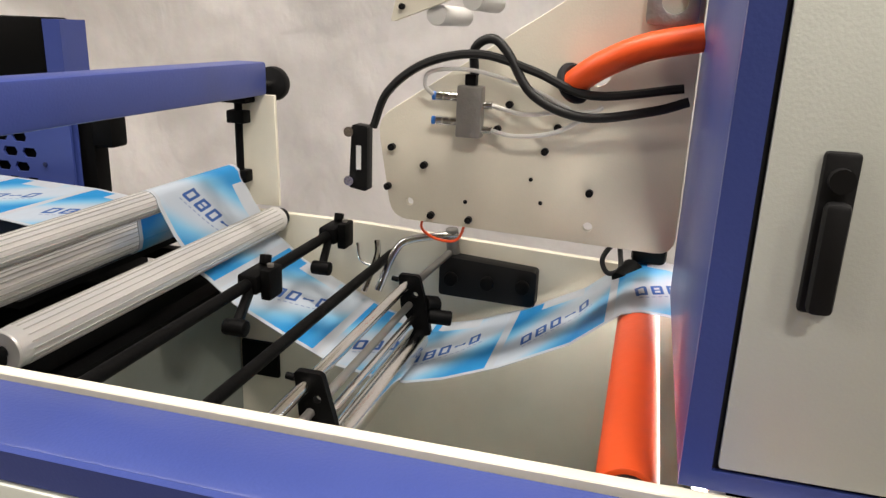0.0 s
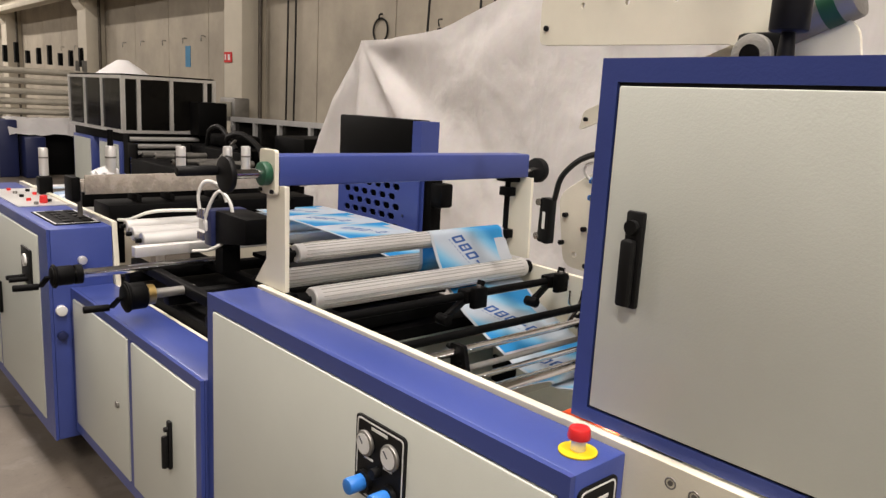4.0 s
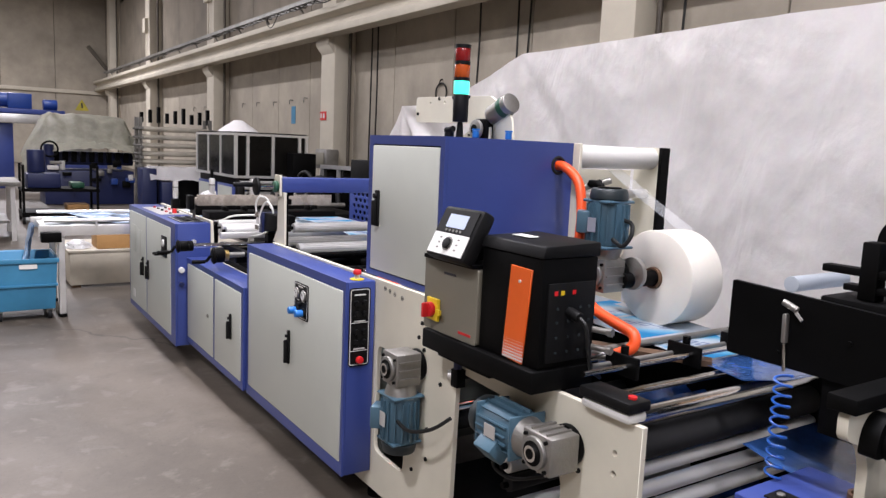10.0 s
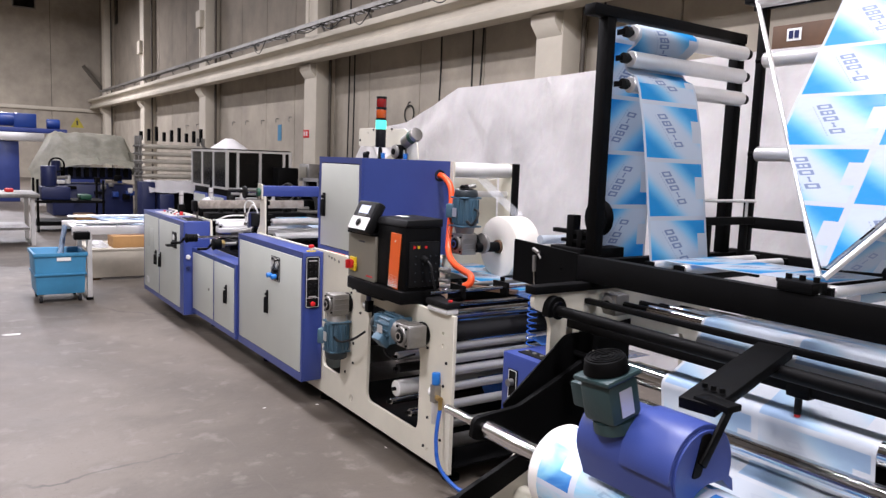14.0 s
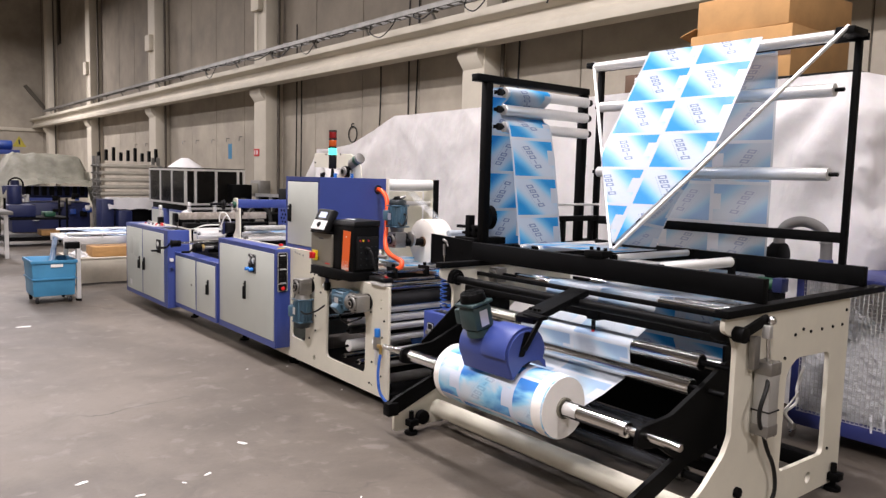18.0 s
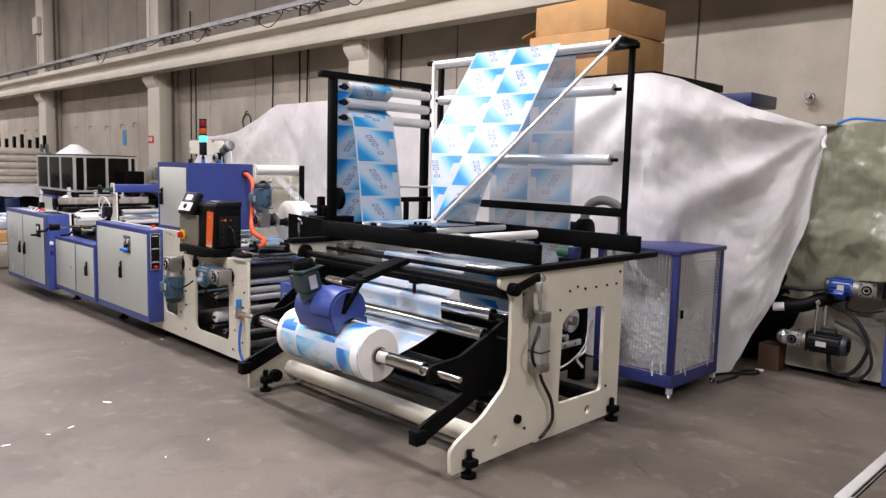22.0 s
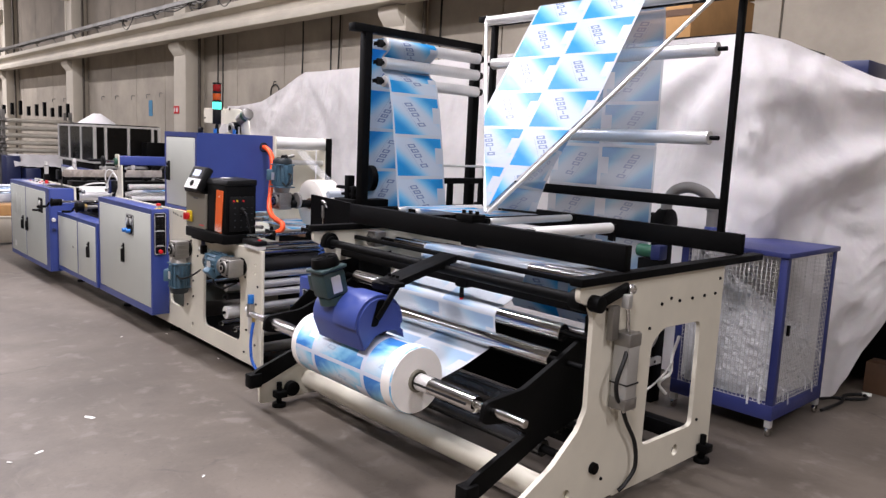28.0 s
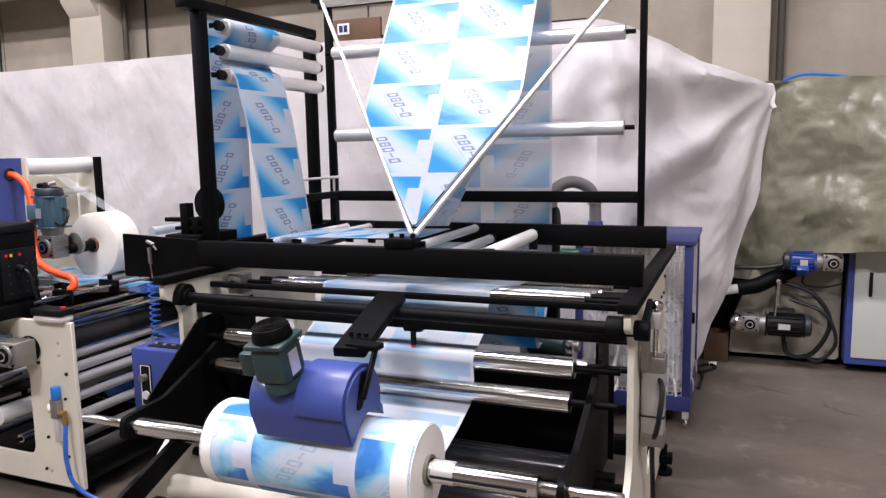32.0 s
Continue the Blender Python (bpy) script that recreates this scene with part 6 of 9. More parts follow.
    part("border", plate(B(), rounded([(1.958, 0.443), (2.017, 0.443), (2.017, 0.637), (1.958, 0.637)], 0.008), "y", 0.8988, 0.8980, [rounded([(1.962, 0.447), (2.013, 0.447), (2.013, 0.633), (1.962, 0.633)], 0.006)]), M["decal"], gp)
    part("gauge", cyl(B(), (1.987, 0.8985, 0.495), (1.987, 0.890, 0.495), 0.020, 18), M["decal"], gp)
    part("knob", cyl(B(), (1.987, 0.8985, 0.58), (1.987, 0.87, 0.58), 0.017, 16), M["oldsteel"], gp)
    part("leg", box(B(), 1.95, 0.95, 0.0, 2.01, 1.2, 0.3595), M["black"], b)
    tp = part("switch_panel", box(B(), 1.96, 0.95, 0.7125, 2.17, 1.02, 0.717), M["blackplastic"], b, "black switch panel", bev=0.001)
    for k in range(4):
        part("switch", cyl(B(), (1.985 + 0.052 * k, 0.985, 0.7172), (1.985 + 0.052 * k, 0.985, 0.724), 0.011, 16), M["oldsteel"], tp, bev=0.002)
    part("tape_roll", plate(B(), disc((2.14, 1.08), 0.036, 22), "z", 0.713, 0.765, [disc((2.14, 1.08), 0.028, 22)]), M["wood"], b, "roll of brown tape")
    u = thing("edge_guide", "black edge guide unit with upright clamps", "guide unit", (1.95, 1.1, 1.05))
    part("front_plate", plate(B(), rounded([(1.70, 1.012), (2.155, 1.012), (2.155, 1.205), (1.70, 1.225)], 0.008), "y", 1.11, 1.125), M["black"], u, bev=0.002, seg=1)
    part("body", box(B(), 1.95, 1.126, 1.055, 2.157, 1.42, 1.225), M["black"], u, bev=0.006)
    part("upright", box(B(), 2.03, 1.15, 1.2255, 2.075, 1.20, 1.375), M["black"], u, bev=0.004)
    part("upright", box(B(), 2.10, 1.15, 1.2255, 2.135, 1.20, 1.31), M["black"], u, bev=0.004)
    part("arm", box(B(), 1.93, 1.155, 1.285, 2.155, 1.195, 1.305), M["black"], u, bev=0.003)
    part("arm", box(B(), 1.99, 1.155, 1.245, 2.155, 1.195, 1.262), M["black"], u, bev=0.003)
    part("disc", cyl(B(), (2.07, 1.30, 1.36), (2.075, 1.34, 1.36), 0.085, 28), M["black"], u)
    part("small_roll", cyl(B(), (1.86, 1.14, 1.236), (1.86, 1.40, 1.236), 0.022, 18), M["film"], u)
    part("support", box(B(), 1.98, 1.13, 0.86, 2.15, 1.40, 1.0545), M["black"], u)
    for x, z in ((1.86, 1.05), (2.05, 1.12)):
        part("bolt", cyl(B(), (x, 1.11, z), (x, 1.104, z), 0.006, 10), M["black"], u)
    gn = thing("air_gun", "metal air blow gun hanging on a coiled blue hose", "air gun", (1.80, 1.09, 1.1))
    part("grip", obox(B(), (1.800, 1.085, 1.165), (1.803, 1.085, 1.085), 0.013, 0.018, (0, 1, 0)), M["casting"], gn, bev=0.004)
    part("head", cyl(B(), (1.79, 1.085, 1.195), (1.83, 1.085, 1.18), 0.009, 12), M["casting"], gn)
    part("trigger", obox(B(), (1.815, 1.085, 1.185), (1.845, 1.085, 1.155), 0.008, 0.004, (0, 1, 0)), M["alu"], gn)
    part("nozzle", cyl(B(), (1.803, 1.085, 1.084), (1.810, 1.085, 1.01), 0.005, 10), M["steel"], gn)
    pts = []
    for k in range(140):
        a, f = 2 * math.pi * 10 * k / 139, k / 139
        pts.append((1.905 + 0.022 * math.cos(a), 1.075 + 0.022 * math.sin(a), 1.005 - 0.285 * f))
    for o in gn.children:
        o.location += Vector((0.087, 0, 0.0))
    part("coiled_hose", tube(B(), pts, 0.0036, 6, smooth=False), M["bluehose"], gn, "coiled blue hose")


PITCH1 = 0.262
frame_b()


def seal_section():
    s = thing("seal_station", "seal station with a wrapped cross bar and air pots", "machine part", (-2.2, 1.2, 0.8))
    part("cross_bar", box(B(), -2.345, 0.645, 1.102, -2.258, 1.68, 1.1475), M["wrap"], s, "square cross bar wrapped in plastic", bev=0.006)
    part("wrap_end", sheet_heap((-2.32, 0.76, 1.1476), 0.045, 9), M["bag"], s, "crumpled end of the plastic wrap")
    part("bar_flange", box(B(), -2.262, 0.66, 1.094, -2.252, 1.68, 1.172), M["wrap"], s, bev=0.002)
    part("lower_beam", box(B(), -2.42, 0.74, 0.98, -2.22, 1.70, 1.05), M["black"], s, bev=0.005)
    part("rear_beam", box(B(), -2.75, 0.74, 0.99, -2.60, 1.70, 1.10), M["black"], s, bev=0.005)
    part("end_clamp", box(B(), -2.355, 0.61, 1.065, -2.25, 0.6445, 1.165), M["black"], s, "black end clamp", bev=0.008)
    part("pot_mount", box(B(), -3.13, 0.69, 0.992, -3.07, 0.75, 1.075), M["black"], s, "black pot mount", bev=0.004)
    part("stem", cyl(B(), (-2.30, 0.777, 1.286), (-2.30, 0.777, 1.35), 0.012, 12), M["black"], s)
    for x, y, dz in ((-3.10, 0.72, -0.07), (-2.30, 0.777, 0), (-2.30, 1.071, 0), (-2.30, 1.288, 0), (-2.30, 1.378, 0)):
        p = part("air_pot", cyl(B(), (x, y, 1.148 + dz), (x, y, 1.285 + dz), 0.021, 18), M["alu"], s, "small silver air pot", bev=0.006)
        part("collar", cyl(B(), (x, y, 1.235 + dz), (x, y, 1.242 + dz), 0.0225, 18), M["oldsteel"], p)
    for y in (0.86, 1.0, 1.2, 1.5):
        part("bar_clip", box(B(), -2.36, y, 1.055, -2.25, y + 0.022, 1.083), M["black"], s, bev=0.003)
    for y in (0.78, 1.62):
        part("support", box(B(), -2.36, y, 0.80, -2.26, y + 0.03, 0.98), M["black"], s)
    part("spindle_post", cyl(B(), (-2.33, 0.66, 0.986), (-2.33, 0.66, 1.10), 0.010, 12), M["oldsteel"], s)
    part("star_knob", cyl(B(), (-2.33, 0.66, 1.10), (-2.33, 0.66, 1.13), 0.038, 8), M["black"], s, bev=0.005)
    for x, z, r in ((-2.10, 0.985, 0.024), (-2.03, 0.965, 0.027), (-1.93, 0.955, 0.031)):
        roller(s, (x, 0.76, z), (x, 1.68, z), r, M["alu"], "feed_roller", 0.009, 0.02)
    part("square_bar", box(B(), -1.865, 0.70, 0.913, -1.825, 1.68, 0.952), M["alu"], s, "bright square aluminium bar", bev=0.003)
    for x in (-2.0, -1.62, -1.28, -1.05):
        part("slide_rail", box(B(), x, 0.72, 0.79, x + 0.05, 1.70, 0.83), M["black"], s, bev=0.003)
    for y in (0.76, 1.0, 1.35, 1.66):
        part("cross_rail", box(B(), -2.05, y, 0.8305, -0.99, y + 0.035, 0.865), M["black"], s, bev=0.003)
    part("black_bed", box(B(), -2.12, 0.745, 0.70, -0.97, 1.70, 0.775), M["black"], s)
    part("table_plate", box(B(), -1.60, 1.05, 0.93, -1.02, 1.70, 0.945), M["black"], s)
    for x, y0, z in ((-1.84, 0.40, 0.872), (-1.545, 0.54, 0.848)):
        low = x > -1.7
        c = part("adjust_shaft", cyl(B(), (x, y0 + 0.05, z), (x, 0.80 if low else 1.10, z), 0.016, 16), M["oldsteel" if low else "steel"], s, "adjusting shaft with a crank")
        part("counter", cyl(B(), (x, y0 + 0.02, z), (x, y0 + 0.09, z), 0.044 if low else 0.034, 24), M["black"], c, bev=0.004)
        part("ring", cyl(B(), (x, y0 + 0.095, z), (x, y0 + 0.118, z), 0.034, 20), M["brass" if low else "black"], c)
        part("rim", ring(B(), (x, y0 + 0.03, z), (0, 1, 0), 0.046 if low else 0.036, 0.006), M["black"], c)
        part("crank", obox(B(), (x, y0 + 0.01, z), (x - 0.06, y0, z - 0.045), 0.010, 0.018, (0, 1, 0)), M["black"], c, bev=0.002)
        part("crank_grip", cyl(B(), (x - 0.06, y0 - 0.005, z - 0.045), (x - 0.07, y0 - 0.085, z - 0.045), 0.012, 14), M["black"], c, bev=0.003)
    h = thing("print_mark_unit", "blue-black sensor unit with white hoses", "sensor", (-1.6, 0.95, 0.95))
    part("case", box(B(), -1.72, 0.915, 0.965, -1.66, 1.06, 1.10), M["navy"], h, bev=0.006)
    part("rear_case", plate(B(), [(-1.659, 0.975), (-1.42, 1.01), (-1.42, 1.10), (-1.659, 1.10)], "y", 0.93, 1.05), M["black"], h, bev=0.006)
    part("manifold", box(B(), -1.745, 0.905, 1.02, -1.685, 0.9145, 1.06), M["whiteplastic"], h, bev=0.003)
    for k in range(3):
        for z0, z1 in ((0.985, 1.012), (1.065, 1.10)):
            part("fitting", cyl(B(), (-1.735 + 0.02 * k, 0.90, z0), (-1.735 + 0.02 * k, 0.90, z1), 0.006, 8), M["steel"], h)
    for p0, arc in (((-1.72, 0.90, 1.09), ((0, 0, 0), (-0.005, -0.003, 0.06), (0.015, 0.012, 0.11), (0.05, 0.05, 0.10), (0.075, 0.07, 0.04))),
                    ((-1.70, 0.905, 1.05), ((0, 0, 0), (0.03, 0.02, 0.09), (0.06, 0.04, 0.12), (0.10, 0.06, 0.07), (0.10, 0.06, -0.03), (0.05, 0.01, -0.09), (-0.03, -0.03, -0.11)))):
        part("hose", tube(B(), [tuple(Vector(p0) + Vector(q)) for q in arc], 0.0065, 8, 8), M["whitehose"], h)
    part("foot", box(B(), -1.70, 0.95, 0.866, -1.64, 1.02, 0.9645), M["black"], h)
    single("white_hose", tube(B(), [(-2.25, 0.76, 0.99), (-2.18, 0.80, 0.995), (-2.12, 0.86, 1.03), (-2.05, 0.93, 1.045), (-1.95, 1.1, 1.05)], 0.007, 8), M["whitehose"], "white air hose across the rollers", "hose")
    # cooling cabinet behind
    f = thing("cooling_cabinet", "blue cabinet with slotted front and black head", "cabinet", (-1.78, 1.9, 0.0))
    x0, x1, y0, y1 = -2.10, -1.50, 1.76, 1.86
    slots = []
    for j in range(13):
        z = 0.66 + j * 0.044
        for k in range(6):
            x = x0 + 0.05 + k * 0.068 + (0.031 if j % 2 else 0)
            slots.append([(x + 0.008, z), (x + 0.044, z), (x + 0.052, z + 0.014), (x + 0.044, z + 0.028), (x + 0.008, z + 0.028), (x, z + 0.014)])
    part("front", plate(B(), [(x0, 0.1), (x1 - 0.003, 0.1), (x1 - 0.003, 1.262), (x0, 1.262)], "y", y0, y0 + 0.008, slots), M["blue"], f, "blue slotted sheet")
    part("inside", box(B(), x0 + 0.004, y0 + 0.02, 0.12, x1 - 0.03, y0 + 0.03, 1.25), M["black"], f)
    part("body", box(B(), x0, y0 + 0.031, 0.1, x1 - 0.003, y1, 1.262), M["blue"], f, bev=0.004)
    part("head", box(B(), x0, y0, 1.263, x1 - 0.06, y1, 1.452), M["black"], f, "black head", bev=0.006)
    part("corner_strip", box(B(), x1 - 0.059, y0 + 0.002, 1.263, x1, y1, 1.448), M["blue"], f)
    part("side_box", box(B(), x1 - 0.0028, y0 + 0.03, 0.70, x1 + 0.05, y0 + 0.09, 1.262), M["black"], f, bev=0.006)
    part("side_motor", box(B(), x1 + 0.0505, y0 + 0.02, 1.10, x1 + 0.12, y0 + 0.09, 1.20), M["black"], f, bev=0.01)
    for x in (x0 + 0.02, x1 - 0.09):
        part("leg", box(B(), x, y0 + 0.02, 0.0, x + 0.05, y1 - 0.02, 0.0995), M["black"], f)
    for j in range(3):
        part("rivet", cyl(B(), (x1 - 0.10, y0 - 0.0005, 0.8 + 0.12 * j), (x1 - 0.10, y0 - 0.004, 0.8 + 0.12 * j), 0.007, 8), M["navy"], f)


seal_section()


# ---------- the unwinder with its folding former ----------
LEG = [(0.80, 1.045), (2.035, 1.045), (2.035, 0.035), (1.15, 0.035), (1.15, 0.045), (0.455, 0.03), (0.45, 0.16), (0.50, 0.20), (0.70, 0.295), (0.86, 0.42), (0.907, 0.50), (0.907, 0.90), (0.88, 0.955), (0.80, 0.985)]
LEGWIN = rounded([(1.370, 0.222), (1.835, 0.218), (1.832, 0.775), (1.480, 0.785), (1.385, 0.72)], 0.04)
WEB0, WEB1 = 2.785, 3.585          # the film's two edges on the unwinder
PITCH = 0.262


def unwinder_frame():
    f = thing("unwinder_frame", "cream steel unwinder frame with black top rails", "machine frame", (3.2, 1.3, 0))
    for x in (2.198, 4.190):
        p = part("side_plate", plate(B(), rounded(LEG, 0.02, 3), "x", x, x + 0.024, [LEGWIN, disc((0.979, 0.22), 0.02), disc((1.687, 0.121), 0.03), disc((0.80, 0.135), 0.032)]), M["cream"], f, "cream steel side plate with a window", bev=0.0015, seg=1)
        for y in (0.57, 1.94):
            ft = part("levelling_foot", cyl(cyl(B(), (x + 0.045, y, 0.0), (x + 0.045, y, 0.022), 0.042, 18), (x + 0.045, y, 0.022), (x + 0.045, y, 0.15), 0.016, 12), M["black"], p, "black levelling foot", bev=0.003)
            part("bracket", box(B(), x + 0.025, y - 0.035, 0.06, x + 0.085, y + 0.035, 0.10), M["black"], ft, bev=0.004)
        o = x + 0.0245 if x > 3 else x - 0.0005
        s = "x" if x > 3 else "-x"
        screws(p, [(o, y, z) for y, z in ((1.44, 0.905), (1.52, 0.925), (1.60, 0.905), (1.72, 0.905), (1.84, 0.905), (1.95, 0.905), (1.35, 0.80), (1.88, 0.24), (1.0, 0.93), (0.62, 0.13), (1.05, 0.15), (1.99, 0.98))], s)
        part("bolt", cyl(B(), (o - 0.01, 0.979, 0.22), (o + (0.02 if x > 3 else -0.02), 0.979, 0.22), 0.026, 16), M["black"], p, bev=0.003)
        part("top_rail", box(B(), x - 0.02, 0.785, 1.047, x + 0.045, 2.43, 1.082), M["black"], f, "black top rail", bev=0.003)
    part("floor_tube", cyl(B(), (2.223, 0.79, 0.13), (4.189, 0.79, 0.13), 0.055, 28), M["cream"], f, "thick cream tube near the floor")
    part("wheel", cyl(B(), (2.23, 0.65, 0.10), (2.275, 0.65, 0.10), 0.045, 22), M["black"], f, bev=0.006)
    # black beams on the table
    part("front_beam", box(B(), 2.16, 1.105, 1.084, 4.215, 1.155, 1.20), M["black"], f, "black front beam", bev=0.003)
    part("back_beam", box(B(), 2.16, 2.215, 1.084, 4.20, 2.265, 1.195), M["black"], f, "black back beam", bev=0.003)
    part("left_beam", box(B(), 2.165, 1.156, 1.084, 2.225, 2.214, 1.18), M["black"], f, bev=0.003)
    # rear gantry
    for x, w in ((2.240, 0.042), (4.052, 0.034)):
        part("rear_post", box(B(), x, 2.222, 1.10, x + w, 2.258, 2.475), M["black"], f, "black rear post", bev=0.003)
    part("lower_bar", box(B(), 2.288, 2.227, 1.315, 4.051, 2.250, 1.375), M["black"], f, bev=0.003)
    part("top_bar", box(B(), 2.20, 2.226, 2.44, 4.12, 2.250, 2.478), M["black"], f, bev=0.003)
    part("cap_block", box(B(), 4.02, 2.05, 2.452, 4.12, 2.224, 2.492), M["black"], f, bev=0.004)
    part("cap_block", box(B(), 2.23, 2.10, 2.452, 2.30, 2.224, 2.490), M["black"], f, bev=0.004)
    # low stand between the tower and the gantry
    part("stand_bar", box(B(), 2.300, 1.62, 1.340, 2.345, 2.18, 1.378), M["black"], f, "black stand bar", bev=0.003)
    for y in (1.66, 1.80, 2.10):
        part("stand_leg", box(B(), 2.306, y, 1.085, 2.338, y + 0.035, 1.3395), M["black"], f, bev=0.003)
    part("stand_rail", cyl(B(), (2.322, 1.60, 1.46), (2.322, 2.20, 1.46), 0.008, 10), M["alu"], f)
    part("stand_post", cyl(B(), (2.322, 2.13, 1.3785), (2.322, 2.13, 1.452), 0.007, 8), M["alu"], f)
    # left tower
    part("tower_post", box(B(), 2.165, 1.145, 1.20, 2.222, 1.200, 2.262), M["black"], f, "black tower post", bev=0.003)
    part("tower_post", box(B(), 2.165, 2.100, 1.18, 2.222, 2.155, 2.262), M["black"], f, "black tower post", bev=0.003)
    part("tower_top", box(B(), 2.160, 1.06, 2.263, 2.226, 2.16, 2.310), M["black"], f, "black tower crossbar", bev=0.003)
    for z, x in ((2.200, 2.263), (2.088, 2.258), (1.975, 2.262)):
        roller(f, (x, 1.262, z), (x, 2.085, z), 0.036, M["alu"], "tower_roller", 0.012, 0.02)
        for ya, yb, yc in ((1.215, 1.241, 1.205), (2.106, 2.125, 2.126)):
            part("bearing", cyl(B(), (x, ya, z), (x, yb, z), 0.024, 16), M["blackplastic"], f)
            part("stub", box(B(), 2.2225, yc, z - 0.012, x, yc + 0.008, z + 0.012), M["black"], f)
    # rear rollers and former rods
    for z, y in ((2.172, 2.170), (1.702, 2.170)):
        roller(f, (2.33, y, z), (3.99, y, z), 0.038, M["alu"], "rear_roller", 0.012, 0.05)
    roller(f, (2.31, 2.115, 2.455), (4.01, 2.095, 2.455), 0.032, M["alu"], "top_roller", 0.012, 0.03)
    part("former_rod", cyl(B(), (2.275, 2.13, 2.49), (3.205, 1.262, 1.243), 0.011, 14), M["alu"], f, "slanting aluminium former rod")
    part("former_rod", cyl(B(), (4.085, 2.065, 2.495), (3.225, 1.262, 1.243), 0.012, 14), M["alu"], f, "slanting aluminium former rod")
    n = part("nose_block", box(B(), 3.15, 1.09, 1.202, 3.28, 1.19, 1.24), M["black"], f, "black nose clamp", bev=0.005)
    for x in (3.165, 3.215, 3.265):
        part("bolt", cyl(B(), (x, 1.14, 1.241), (x, 1.14, 1.258), 0.011, 12), M["black"], n)
    # rollers across the table, under the folded film
    for x, r, y0, y1, z in ((2.50, 0.020, 1.22, 1.95, 1.190), (2.64, 0.022, 1.24, 1.95, 1.190), (3.27, 0.020, 1.23, 1.93, 1.200), (3.36, 0.022, 1.30, 1.90, 1.15), (3.58, 0.030, 1.23, 1.90, 1.175)):
        roller(f, (x, y0, z), (x, y1, z), r, M["whiteplastic"] if r > 0.025 else M["alu"], "table_roller", 0.008, 0.03)
        for yy, zz in ((y0 - 0.034, 1.13), (y1 + 0.012, 1.10)):
            part("bracket", box(B(), x - 0.02, yy, zz, x + 0.02, yy + 0.022, z + 0.02), M["black"], f)
    # rollers along the table, under the flat film
    for y, z, r in ((1.02, 0.774, 0.042), (0.949, 0.663, 0.040), (1.22, 0.995, 0.024), (1.36, 0.985, 0.024), (1.50, 0.962, 0.024), (1.65, 0.940, 0.024), (1.95, 0.925, 0.026), (1.30, 0.70, 0.03)):
        roller(f, (2.50 if z > 0.9 else 2.38, y, z), (3.98, y, z), r, M["steel"], "idler_roller", 0.014, 0.17)
    roller(f, (2.36, 1.05, 0.345), (3.98, 1.05, 0.345), 0.065, M["glossrubber"], "rubber_roller", 0.02, 0.15, label="dark rubber roller")
    roller(f, (2.36, 0.93, 0.24), (3.98, 0.93, 0.24), 0.04, M["glossrubber"], "rubber_roller", 0.02, 0.15, label="dark rubber roller")
    part("cross_bar", box(B(), 2.225, 1.00, 0.885, 4.188, 1.035, 0.925), M["black"], f, bev=0.003)
    part("cross_bar", box(B(), 2.225, 1.10, 0.985, 4.188, 1.13, 1.010), M["black"], f, bev=0.003)
    part("cross_bar", box(B(), 2.225, 1.85, 0.10, 4.188, 1.93, 0.18), M["black"], f, bev=0.003)
    part("cross_bar", box(B(), 2.225, 1.30, 0.12, 4.188, 1.36, 0.18), M["black"], f, bev=0.003)
    part("back_sheet", box(B(), 2.33, 1.60, 0.18, 4.04, 1.606, 0.60), M["black"], f, "black sheet behind the rollers")
    part("side_guard", plate(B(), [(1.0, 0.30), (1.37, 0.20), (1.37, 0.90), (0.95, 0.86), (0.62, 0.60), (0.66, 0.42)], "x", 2.262, 2.270), M["black"], f, "black guard plate")
    c = part("sensor_clamp", box(B(), 3.28, 0.985, 0.875, 3.36, 1.05, 0.955), M["black"], f, "black sensor clamp", bev=0.006)
    part("sensor", cyl(B(), (3.32, 1.0, 0.82), (3.32, 1.0, 0.873), 0.012, 12), M["blackplastic"], c)
    part("sensor_tip", cyl(B(), (3.32, 1.0, 0.810), (3.32, 1.0, 0.8195), 0.010, 12), M["red"], c)
    # cross tube with its hubs, lift lever and air cylinder
    part("pivot_tube", cyl(B(), (2.19, 0.905, 0.975), (4.262, 0.885, 0.972), 0.024, 22), M["black"], f, "black pivot tube")
    pb = part("pillow_block", plate(B(), rounded([(0.845, 0.945), (0.965, 0.945), (0.955, 1.005), (0.925, 1.035), (0.885, 1.035), (0.855, 1.005)], 0.02), "x", 2.2225, 2.262), M["black"], f, "oily black pillow block", bev=0.004)
    part("bearing_ring", cyl(B(), (2.262, 0.905, 0.975), (2.275, 0.905, 0.975), 0.040, 20), M["black"], pb, bev=0.003)
    wg = part("worm_gearbox", box(B(), 2.28, 1.16, 0.945, 2.36, 1.25, 1.040), M["casting"], f, "grey cast worm gearbox", bev=0.008)
    part("flange", cyl(B(), (2.32, 1.1595, 0.992), (2.32, 1.148, 0.992), 0.040, 24), M["casting"], wg, bev=0.003)
    part("bore", cyl(B(), (2.32, 1.1475, 0.992), (2.32, 1.142, 0.992), 0.020, 18), M["black"], wg)
    part("hub", cyl(B(), (4.12, 0.885, 0.972), (4.188, 0.885, 0.972), 0.046, 22), M["black"], f, bev=0.004)
    lv = part("lift_lever", obox(B(), (4.245, 0.875, 0.968), (4.245, 1.10, 1.024), 0.022, 0.05, (0, -0.25, 1)), M["black"], f, "black lift lever", bev=0.008)
    part("hub", cyl(B(), (4.216, 0.885, 0.972), (4.268, 0.885, 0.972), 0.036, 20), M["black"], lv, bev=0.003)
